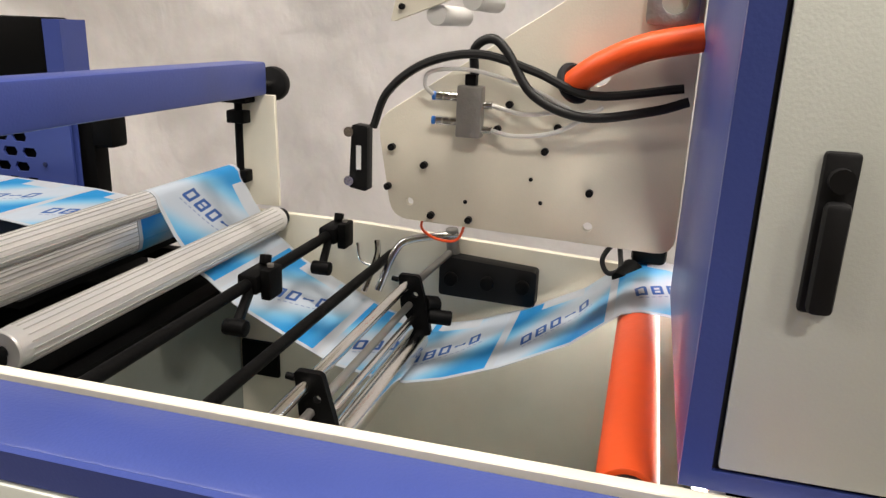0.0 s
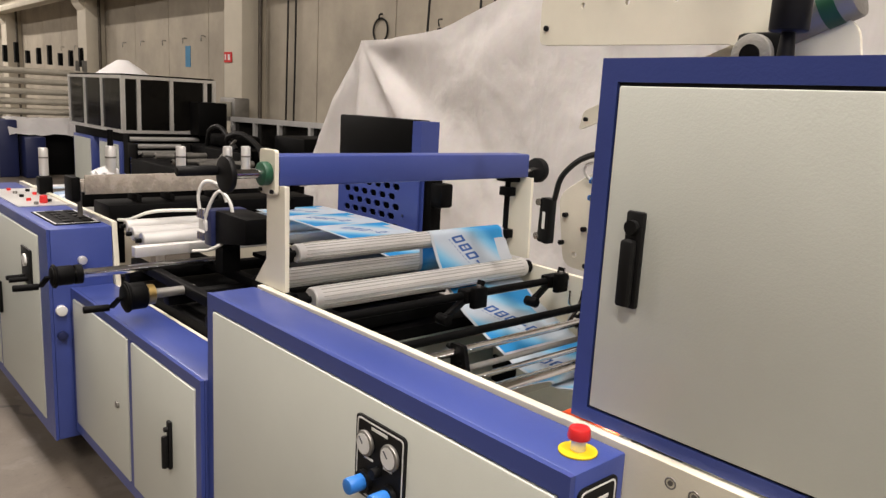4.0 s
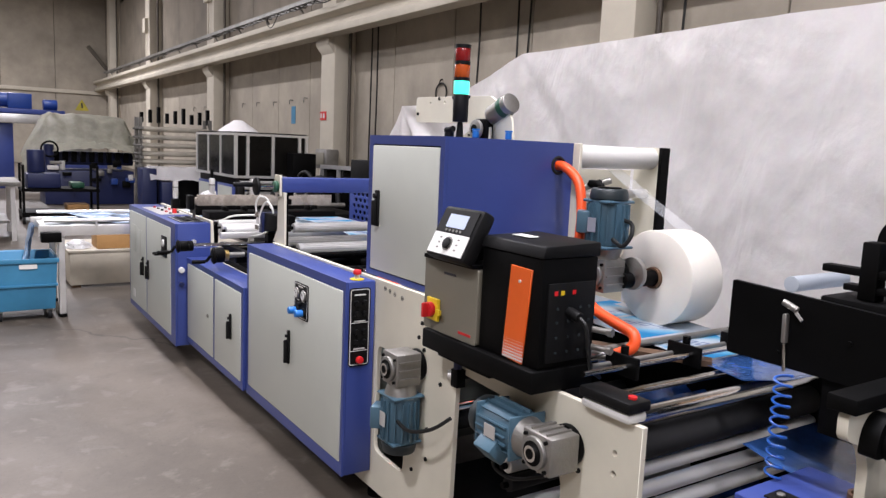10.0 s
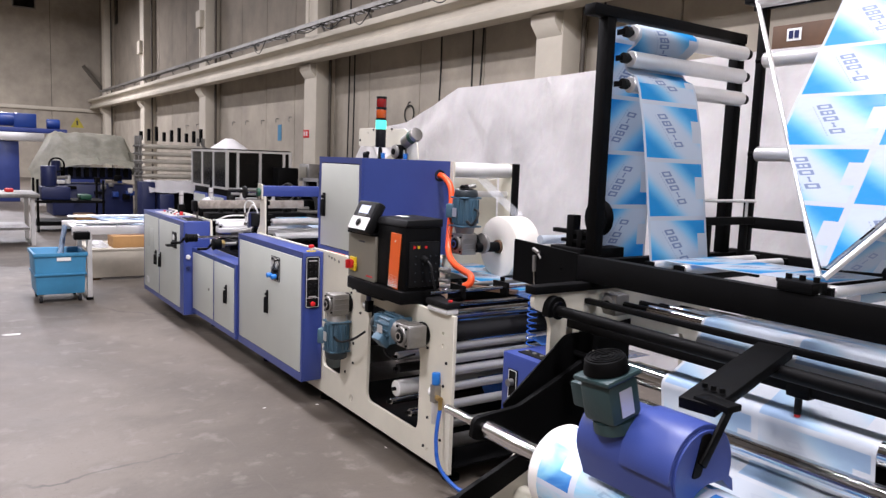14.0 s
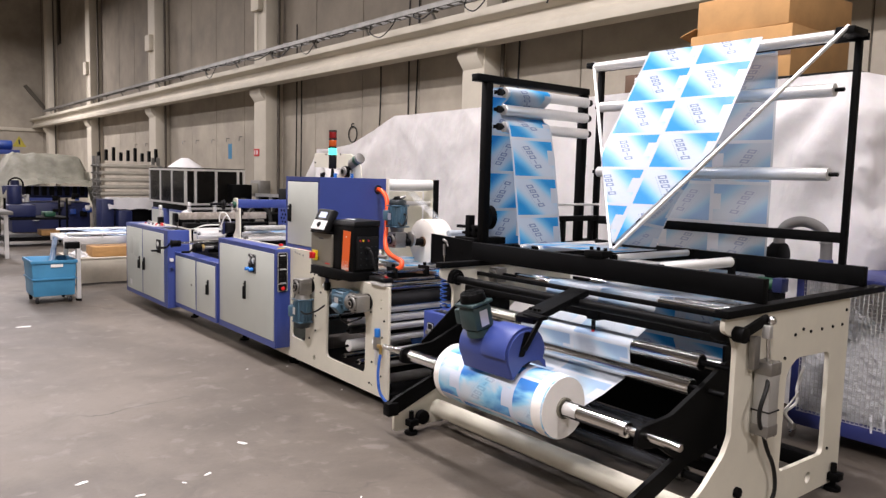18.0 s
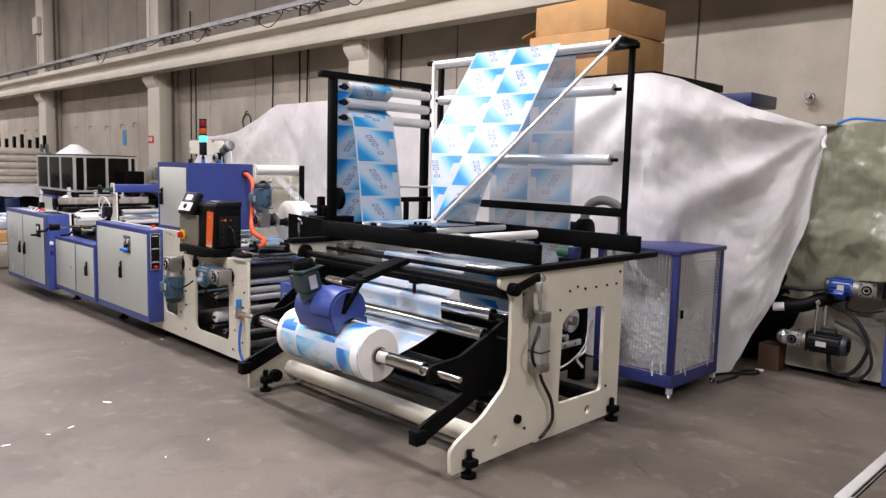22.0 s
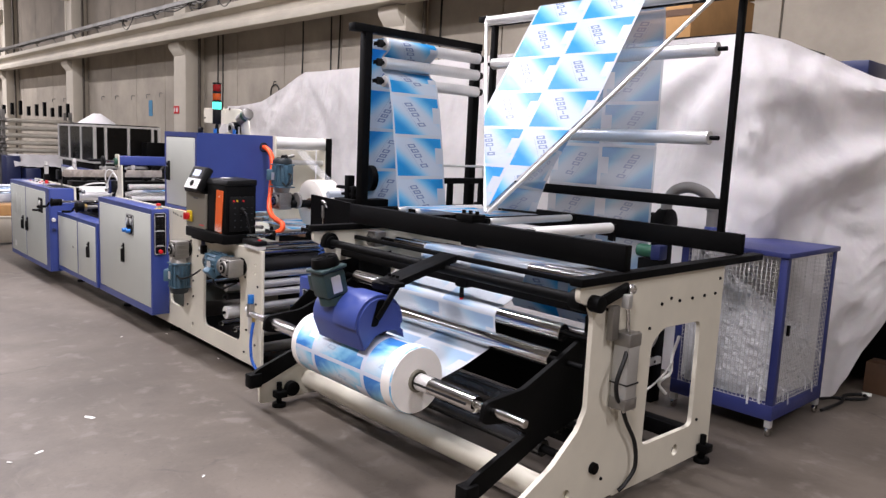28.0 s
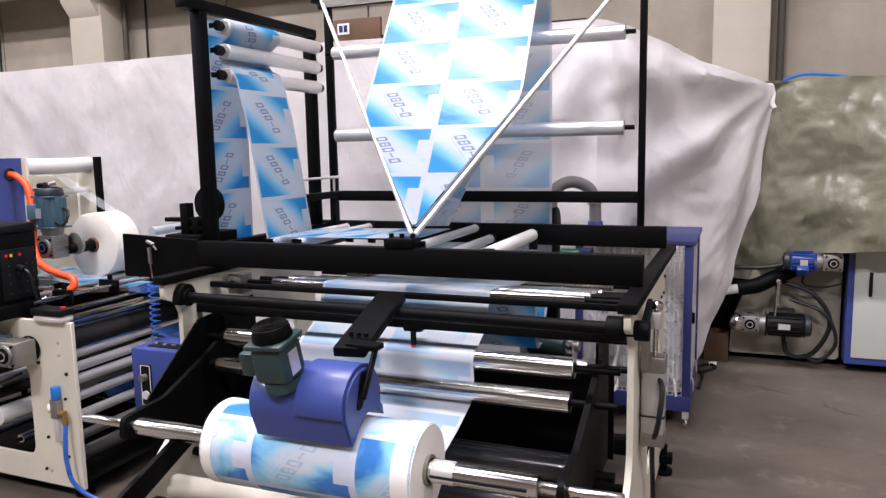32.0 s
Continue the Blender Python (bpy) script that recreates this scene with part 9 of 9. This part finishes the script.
    part("deck", box(B(), -20.9, 0.0, 2.01, -20.0, 1.9, 2.14), M["blue"], b, bev=0.01)
    part("motor_body", box(cyl(B(), (-20.4, 0.15, 2.36), (-20.4, 0.75, 2.36), 0.19, 18), -20.6, 0.55, 2.145, -20.15, 1.12, 2.55), M["bluemotor"], b, bev=0.02)
    part("motor_body", cyl(B(), (-20.4, 1.40, 2.29), (-20.4, 1.75, 2.29), 0.145, 18), M["bluemotor"], b, bev=0.02)
    t = thing("work_table", "steel work table with small parts, far away", "table", (-9.5, -0.6, 0))
    part("tabletop", box(B(), -10.3, -2.2, 0.78, -9.0, 0.05, 0.84), M["oldsteel"], t, bev=0.006)
    for x in (-10.2, -9.1):
        for y in (-2.1, -0.05):
            part("leg", box(B(), x - 0.03, y - 0.03, 0, x + 0.03, y + 0.03, 0.78), M["alu"], t)
    part("shelf", box(B(), -10.2, -2.1, 0.25, -9.1, -0.1, 0.29), M["oldsteel"], t)
    rnd = random.Random(3)
    for k in range(9):
        x, y = -10.1 + rnd.random(), -2.0 + 0.2 * k
        h = 0.05 + rnd.random() * 0.14
        single("small_part", box(B(), x, y, 0.841, x + 0.1 + 0.1 * rnd.random(), y + 0.12, 0.841 + h), (M["bluemotor"], M["whiteplastic"], M["oldsteel"], M["red"], M["paper"])[k % 5], "small machine part lying on the work table", "part", "parts on the table", bev=0.01)
    c = thing("tool_trolley", "dark tool trolley loaded with machine parts", "trolley", (-11.5, 0.6, 0))
    part("frame", box(B(), -12.0, 0.2, 0.12, -11.2, 1.4, 0.2), M["black"], c)
    part("shelf", box(B(), -12.0, 0.2, 0.55, -11.2, 1.4, 0.6), M["black"], c)
    for x in (-11.97, -11.23):
        for y in (0.23, 1.37):
            part("post", box(B(), x - 0.02, y - 0.02, 0.2, x + 0.02, y + 0.02, 1.0), M["black"], c)
            part("wheel", cyl(B(), (x, y - 0.02, 0.06), (x, y + 0.02, 0.06), 0.06, 14), M["rubber"], c)
    part("blue_box", box(B(), -11.9, 0.3, 0.61, -11.3, 0.8, 0.85), M["navy"], c, bev=0.01)
    part("green_box", box(B(), -11.8, 0.98, 0.61, -11.35, 1.18, 0.70), M["green"], c, bev=0.01)
    part("carton", box(B(), -11.8, 0.9, 0.21, -11.35, 1.25, 0.32), M["carton"], c, bev=0.01)
    part("pump", cyl(B(), (-11.5, 0.45, 0.86), (-11.5, 0.45, 1.25), 0.14, 16), M["navy"], c, bev=0.02)
    for x, y, w, m2 in ((-18.5, -1.6, 1.3, "navy"), (-17.2, -3.3, 1.2, "navy"), (-22.5, -2.6, 1.6, "navy"), (-24.5, 2.2, 1.4, "blue")):
        f = thing("far_machine", "blue machine standing far down the hall", "machine", (x, y, 0), "far machines")
        part("body", box(B(), x - 0.5, y, 0, x + 0.5, y + w, 0.85), M[m2], f, bev=0.03)
        part("table", box(B(), x - 0.6, y - 0.1, 0.86, x + 0.6, y + w + 0.1, 0.93), M["alu"], f, bev=0.01)
        part("head", box(B(), x - 0.3, y + 0.2, 0.94, x + 0.2, y + w * 0.7, 1.35), M["oldsteel"], f, bev=0.04)


far_machines()


def delivery():
    c = thing("blue_bin", "sky-blue plastic bin on black castors", "bin", (-4.1, -0.29, 0))
    x0, x1, y0, y1, z0, z1 = -4.40, -3.86, -0.535, -0.05, 0.09, 0.52
    bm = B()
    lo = [(x0 + 0.03, y0 + 0.02), (x1 - 0.03, y0 + 0.02), (x1 - 0.03, y1 - 0.02), (x0 + 0.03, y1 - 0.02)]
    hi = [(x0, y0), (x1, y0), (x1, y1), (x0, y1)]
    t = 0.012
    vo = [bm.verts.new((*p, z0)) for p in lo] + [bm.verts.new((*p, z1)) for p in hi]
    ci = ((x0 + x1) / 2, (y0 + y1) / 2)
    inn = [bm.verts.new((p[0] + (t if p[0] < ci[0] else -t), p[1] + (t if p[1] < ci[1] else -t), z0 + t)) for p in lo] + [bm.verts.new((p[0] + (t if p[0] < ci[0] else -t), p[1] + (t if p[1] < ci[1] else -t), z1)) for p in hi]
    bm.faces.new(vo[:4][::-1])
    bm.faces.new(inn[:4])
    for i in range(4):
        j = (i + 1) % 4
        bm.faces.new((vo[i], vo[j], vo[j + 4], vo[i + 4]))
        bm.faces.new((inn[j], inn[i], inn[i + 4], inn[j + 4]))
        bm.faces.new((vo[i + 4], vo[j + 4], inn[j + 4], inn[i + 4]))
    part("tub", bm, M["crate"], c, bev=0.004)
    part("rim", plate(B(), [(x0 - 0.012, y0 - 0.012), (x1 + 0.012, y0 - 0.012), (x1 + 0.012, y1 + 0.012), (x0 - 0.012, y1 + 0.012)], "z", z1 - 0.035, z1 + 0.004, [[(x0 - 0.001, y0 - 0.001), (x1 + 0.001, y0 - 0.001), (x1 + 0.001, y1 + 0.001), (x0 - 0.001, y1 + 0.001)]]), M["crate"], c, bev=0.003)
    part("rib", plate(B(), [(x0 - 0.002, y0 - 0.002), (x1 + 0.002, y0 - 0.002), (x1 + 0.002, y1 + 0.002), (x0 - 0.002, y1 + 0.002)], "z", 0.29, 0.305, [[(x0 + 0.02, y0 + 0.02), (x1 - 0.02, y0 + 0.02), (x1 - 0.02, y1 - 0.02), (x0 + 0.02, y1 - 0.02)]]), M["crate"], c)
    for x in (x0 + 0.07, x1 - 0.07):
        for y in (y0 + 0.06, y1 - 0.06):
            part("castor", cyl(B(), (x, y - 0.015, 0.04), (x, y + 0.015, 0.04), 0.04, 16), M["rubber"], c, bev=0.004)
            part("castor_fork", box(B(), x - 0.02, y - 0.025, 0.055, x + 0.02, y + 0.025, 0.0895), M["oldsteel"], c)
    part("label_card", box(B(), x1 - 0.004, -0.33, 0.44, x1 + 0.006, -0.20, 0.475), M["paper"], c, "white label card")
    v = thing("delivery_conveyor", "aluminium delivery conveyor with a white belt", "conveyor", (-4.05, 0.9, 0))
    part("belt", box(B(), -4.42, -0.10, 0.735, -3.74, 2.1, 0.765), M["whiteplastic"], v, "white conveyor belt", bev=0.01)
    for x in (-4.46, -3.735):
        part("side_rail", box(B(), x, -0.14, 0.70, x + 0.03, 2.1, 0.79), M["alu"], v, bev=0.003)
    part("end_box", box(B(), -3.70, -0.13, 0.66, -3.60, 0.02, 0.74), M["black"], v, bev=0.005)
    for x in (-4.42, -3.75):
        for y in (0.03, 1.9):
            lg = part("leg", box(B(), x - 0.025, y - 0.025, 0.03, x + 0.025, y + 0.025, 0.70), M["alu"], v, bev=0.003)
            part("foot", cyl(B(), (x, y, 0), (x, y, 0.029), 0.035, 12), M["black"], lg)
    part("guide_rail", cyl(B(), (-3.70, -0.10, 0.83), (-3.70, 2.0, 0.83), 0.014, 10), M["alu"], v)
    part("guide_rail", cyl(B(), (-4.30, -0.10, 0.85), (-4.30, 2.0, 0.85), 0.014, 10), M["alu"], v)
    for y in (0.3, 1.5):
        part("rail_post", cyl(B(), (-3.70, y, 0.78), (-3.70, y, 0.83), 0.01, 8), M["alu"], v)
    b = thing("bag_stack", "loose heap of white and blue printed plastic bags", "bags", (-4.05, 0.6, 0.766), kind="stuff")
    rnd = random.Random(11)
    bm = B()
    for k in range(34):
        p = Vector((-4.08 + rnd.uniform(-0.22, 0.2), -0.02 + rnd.random() * 1.7, 0.775 + rnd.random() * 0.05))
        a = rnd.uniform(-0.5, 0.5)
        gg = [[bm.verts.new(p + Vector((0.17 * math.cos(a) * u - 0.1 * math.sin(a) * w, 0.17 * math.sin(a) * u + 0.1 * math.cos(a) * w, 0.02 * rnd.random()))) for w in (-1, 0, 1)] for u in (-1, 0, 1)]
        for i in range(2):
            for j in range(2):
                bm.faces.new((gg[i][j], gg[i + 1][j], gg[i + 1][j + 1], gg[i][j + 1]))
    for vtx in bm.verts:
        vtx.co.z = max(vtx.co.z, 0.7665)
    part("bags", bm, M["bags"], b, kind="stuff")
    bm = B()
    for k in range(4):
        y = -0.16 - 0.012 * k
        gg = [[bm.verts.new((-4.22 + 0.05 * k + 0.24 * i / 3, y + 0.02 * rnd.random() - 0.01 * j, 0.77 - 0.36 * j / 5)) for j in range(6)] for i in range(4)]
        for i in range(3):
            for j in range(5):
                bm.faces.new((gg[i][j], gg[i + 1][j], gg[i + 1][j + 1], gg[i][j + 1]))
    part("falling_bags", bm, M["bags"], b, "bags sliding down into the bin", kind="stuff")
    for ob in (v, b):
        ob.location += Vector((-0.20, -0.04, 0))
    p = thing("low_crate", "low pale crate standing on the floor behind the conveyor", "crate", (-5.6, 1.1, 0))
    part("front_board", box(B(), -5.24, 0.20, 0.03, -5.20, 2.0, 0.36), M["cratewood"], p, "cream front board", bev=0.004)
    part("lid", box(B(), -6.10, 0.18, 0.361, -5.19, 2.02, 0.385), M["cratewood"], p, bev=0.004)
    part("side_board", box(B(), -6.08, 0.20, 0.03, -5.245, 0.24, 0.36), M["cratewood"], p, bev=0.004)
    part("side_board", box(B(), -6.08, 1.96, 0.03, -5.245, 2.0, 0.36), M["cratewood"], p, bev=0.004)
    for y in (0.22, 1.05, 1.9):
        part("skid", box(B(), -6.08, y, 0.0, -5.22, y + 0.08, 0.0295), M["wood"], p)
    q = thing("cardboard_box", "flat brown cardboard box on the pale crate", "box", (-5.5, 0.8, 0.386))
    part("body", box(B(), -5.62, 0.46, 0.386, -5.26, 1.20, 0.53), M["carton"], q, bev=0.006)
    part("tape", box(B(), -5.47, 0.458, 0.5302, -5.41, 1.202, 0.532), M["wood"], q)
    r2 = single("white_bag", sheet_heap((-5.40, 0.30, 0.386), 0.10, 5), M["bag"], "crumpled white plastic bag on the crate", "bag")


M["cratewood"] = mat("cream_painted_board", (0.52, 0.47, 0.38), 0.6, var=0.1, stain=0.25)
M["bags"] = mat("printed_bag_heap", (0.62, 0.68, 0.76), 0.25, var=0.2, scale=9, dark=(0.18, 0.38, 0.66), bump=0.3)
delivery()


def floor_litter():
    rnd = random.Random(21)
    spots = [(1.80, -0.37, 0.05), (2.14, -0.71, 0.035), (1.89, -1.28, 0.05), (2.21, -1.08, 0.035), (2.18, -0.85, 0.022), (2.86, -0.19, 0.018), (2.95, -0.49, 0.014), (-2.55, -0.84, 0.10), (0.21, 0.36, 0.014), (0.30, 0.68, 0.016), (1.15, 0.71, 0.016)]
    for x, y, s in spots:
        bm = B()
        a = rnd.random() * 3
        s *= 0.72
        q = [(s, 0.25 * s), (0.2 * s, 0.4 * s), (-s, 0.2 * s), (-0.7 * s, -0.3 * s), (0.8 * s, -0.35 * s)]
        plate(bm, [(x + u * math.cos(a) - v * math.sin(a), y + u * math.sin(a) + v * math.cos(a)) for u, v in q], "z", 0.001, 0.003)
        single("paper_scrap", bm, M["paper"], "small white paper scrap on the floor", "litter", "paper scraps")


floor_litter()


# ---------- more round the unwinder ----------
def waste_blower():
    b = thing("waste_blower", "black blower with a bent duct into the waste cage", "blower", (3.5, 2.55, 0))
    part("fan_case", cyl(B(), (3.47, 2.60, 1.17), (3.55, 2.60, 1.17), 0.095, 28), M["black"], b, "round black fan case", bev=0.012)
    part("stand", box(B(), 3.46, 2.53, 0.0, 3.56, 2.63, 1.06), M["black"], b, bev=0.004)
    part("motor_body", cyl(B(), (3.30, 2.60, 1.17), (3.469, 2.60, 1.17), 0.06, 20), M["black"], b)
    d = part("duct", tube(B(), [(3.51, 2.60, 1.24), (3.515, 2.60, 1.30), (3.545, 2.62, 1.375), (3.62, 2.67, 1.405), (3.70, 2.73, 1.37), (3.735, 2.765, 1.29), (3.74, 2.77, 1.16)], 0.036, 14), M["greyduct"], b, "grey bent duct")
    for k, p in enumerate(((3.515, 2.60, 1.30), (3.735, 2.765, 1.27))):
        part("clip", ring(B(), p, (0, 0, 1), 0.038, 0.004), M["oldsteel"], d)
    part("collar", cyl(B(), (3.74, 2.77, 1.0855), (3.74, 2.77, 1.165), 0.055, 20, 0.043), M["blue"], b, "blue collar on the cage lid", bev=0.003)
    n = thing("dancer_motor", "small green motor behind the table rollers", "motor", (3.76, 2.0, 1.05))
    part("motor_body", cyl(B(), (3.70, 2.02, 1.06), (3.80, 2.02, 1.06), 0.036, 20), M["green"], n, bev=0.005)
    part("gearbox", box(B(), 3.801, 1.98, 1.02, 3.86, 2.06, 1.10), M["navy"], n, bev=0.006)
    part("bracket", box(B(), 3.72, 1.99, 0.93, 3.85, 2.05, 1.0195), M["black"], n)
    f = thing("profile_frame", "low frame of grooved aluminium profiles on the floor", "frame", (6.45, 0.95, 0))
    x0, x1, y0, y1, z1 = 5.99, 6.97, 0.57, 1.37, 0.50

    def profile(name, a, c, w, h, up):
        o = part(name, obox(B(), a, c, w, h, up), M["alu"], f, bev=0.003)
        va, vc = Vector(a), Vector(c)
        dd = (vc - va).normalized()
        side = dd.cross(Vector(up)).normalized()
        for sg in (-1, 1):
            for q in (-0.25, 0.25):
                off = side * (w / 2 + 0.0004) * sg + Vector(up) * h * q
                part("groove", obox(B(), va + off + dd * 0.002, vc + off - dd * 0.002, 0.0019, 0.008, up), M["black"], o)
    for x in (x0 + 0.02, x1 - 0.02):
        for y in (y0 + 0.04, y1 - 0.04):
            profile("leg", (x, y, 0.0), (x, y, z1 - 0.041), 0.04, 0.08, (0, 1, 0))
    for y in (y0 + 0.02, y1 - 0.02):
        profile("rail", (x0 + 0.041, y, z1 - 0.02), (x1 - 0.041, y, z1 - 0.02), 0.04, 0.04, (0, 0, 1))
    for x in (x0 + 0.02, x1 - 0.02):
        profile("end_rail", (x, y0, z1 - 0.02), (x, y1, z1 - 0.02), 0.04, 0.04, (0, 0, 1))
    part("corner_joint", box(B(), x0 + 0.0405, y1 - 0.075, z1 - 0.03, x0 + 0.075, y1 - 0.0405, z1 - 0.004), M["black"], f, bev=0.004)
    single("floor_cable", tube(B(), [(4.33, 3.30, 0.02), (4.34, 3.62, 0.012), (4.30, 3.80, 0.012), (4.37, 3.92, 0.012), (4.42, 3.85, 0.012), (4.36, 3.74, 0.012), (4.26, 3.66, 0.012), (4.2, 3.5, 0.012)], 0.011, 8), M["cable"], "black cable lying on the floor beside the cage", "cable")
    single("cable_plug", cyl(B(), (4.37, 3.92, 0.014), (4.42, 3.95, 0.014), 0.014, 12), M["whiteplastic"], "pale plug at the end of a floor cable", "plug")
    l = thing("spray_lever", "chrome lever with a ball on the black pump", "lever", (4.80, 3.93, 0.44))
    part("stem", cyl(B(), (4.80, 3.93, 0.40), (4.815, 3.91, 0.635), 0.011, 12), M["steel"], l)
    part("ball", ball(B(), (4.816, 3.91, 0.65), 0.022, 12), M["steel"], l)
    part("end_dome", ball(B(), (4.555, 3.98, 0.33), 0.065, 18), M["steel"], l, "bright metal dome")
    single("white_hose", cyl(B(), (4.46, 3.96, 0.56), (4.56, 3.98, 0.575), 0.035, 14), M["whiteplastic"], "short white hose end below the tarpaulin", "hose")
    single("black_duct", tube(B(), [(4.55, 3.98, 0.575), (4.68, 4.0, 0.60), (4.80, 4.04, 0.66), (4.95, 4.12, 0.72)], 0.055, 12), M["black"], "thick black duct below the tarpaulin", "duct")
    single("black_hose", tube(B(), [(4.30, 4.15, 0.66), (4.5, 4.02, 0.72), (4.72, 3.98, 0.735), (4.87, 3.97, 0.77)], 0.016, 8), M["cable"], "black hose running to the blue motor", "hose")
    bd = thing("roof_sign", "dark sign board with a pale badge above the sheet", "sign", (2.0, 3.5, 2.55))
    part("board", box(B(), 1.55, 3.42, 2.44, 2.02, 3.45, 2.60), M["wood"], bd, bev=0.004)
    part("badge", box(B(), 1.66, 3.415, 2.49, 1.76, 3.4195, 2.57), M["decal"], bd)
    part("badge_mark", box(B(), 1.675, 3.411, 2.505, 1.705, 3.4145, 2.555), M["navy"], bd)
    part("badge_mark", box(B(), 1.715, 3.411, 2.505, 1.745, 3.4145, 2.555), M["navy"], bd)


M["greyduct"] = mat("grey_duct", (0.22, 0.21, 0.20), 0.5, var=0.1)
waste_blower()


def below_table():
    r = thing("take_up_rollers", "row of steel rollers on a drilled rail below the table", "rollers", (3.2, 1.9, 0.45))
    part("rail", box(B(), 3.775, 1.60, 0.385, 3.800, 2.20, 0.425), M["alu"], r, "drilled aluminium rail", bev=0.002)
    for k in range(4):
        y = 1.68 + 0.13 * k
        part("roller", cyl(B(), (2.45, y, 0.445), (3.765, y, 0.445), 0.028, 20), M["steel"], r, bev=0.002)
        part("hole", cyl(B(), (3.7995, y + 0.06, 0.405), (3.8015, y + 0.06, 0.405), 0.009, 10), M["black"], r)
    part("support", box(B(), 3.775, 1.86, 0.18, 3.80, 1.92, 0.3845), M["black"], r)
    m = thing("belt_motor", "motor with a bright pulley behind the table", "motor", (3.75, 2.12, 0.55))
    part("motor_body", cyl(B(), (3.50, 2.14, 0.56), (3.70, 2.14, 0.56), 0.062, 24), M["motordark"], m, "green-grey motor body", bev=0.006)
    part("end_shield", cyl(B(), (3.455, 2.14, 0.56), (3.499, 2.14, 0.56), 0.066, 24), M["alu"], m, bev=0.006)
    part("pulley", cyl(B(), (3.715, 2.14, 0.56), (3.755, 2.14, 0.56), 0.090, 28), M["steel"], m, "bright steel pulley", bev=0.005)
    part("hub", cyl(B(), (3.7555, 2.14, 0.56), (3.775, 2.14, 0.56), 0.035, 18), M["casting"], m)
    part("foot", box(B(), 3.50, 2.08, 0.18, 3.70, 2.20, 0.50), M["black"], m)
    single("cord_bundle", tube(B(), [(4.0, 2.02, 0.62), (3.98, 2.0, 0.50), (4.0, 1.96, 0.42), (3.96, 1.92, 0.36), (3.99, 1.95, 0.30)], 0.009, 6), M["whitehose"], "loose bundle of white cord below the table", "cord")
    single("cord_bundle", tube(B(), [(4.0, 1.98, 0.48), (3.97, 1.93, 0.40), (3.93, 1.86, 0.33), (3.90, 1.72, 0.29)], 0.006, 6), M["whitehose"], "loose bundle of white cord below the table", "cord")
    # pair of thin cables on the wall above the sheet
    for x in (-6.0, -5.7):
        single("wall_cable", tube(B(), [(x, 6.385, 6.5), (x + 0.02, 6.38, 4.3), (x - 0.25 * (x + 5.9), 6.385, 2.4)], 0.014, 6), M["cable"], "thin dark cable running down the wall", "cable", "wall cables")
    single("wall_hook", ring(tube(B(), [(-6.7, 6.41, 2.62), (-6.7, 6.34, 2.60), (-6.7, 6.355, 2.52)], 0.010, 6), (-6.7, 6.375, 2.40), (0, 1, 0), 0.10, 0.010), M["cable"], "small loop of black cable on a wall hook", "cable")


below_table()


def motions():
    """The roll and its shaft unwind steadily."""
    turn = -74.0
    for ob in (ROLL, SPINDLE):
        x, y, z = ROOT[ob.name]
        walk(ob, [(k * 0.5, pose(x, y, z, rx=turn * k)) for k in range(65)])


motions()
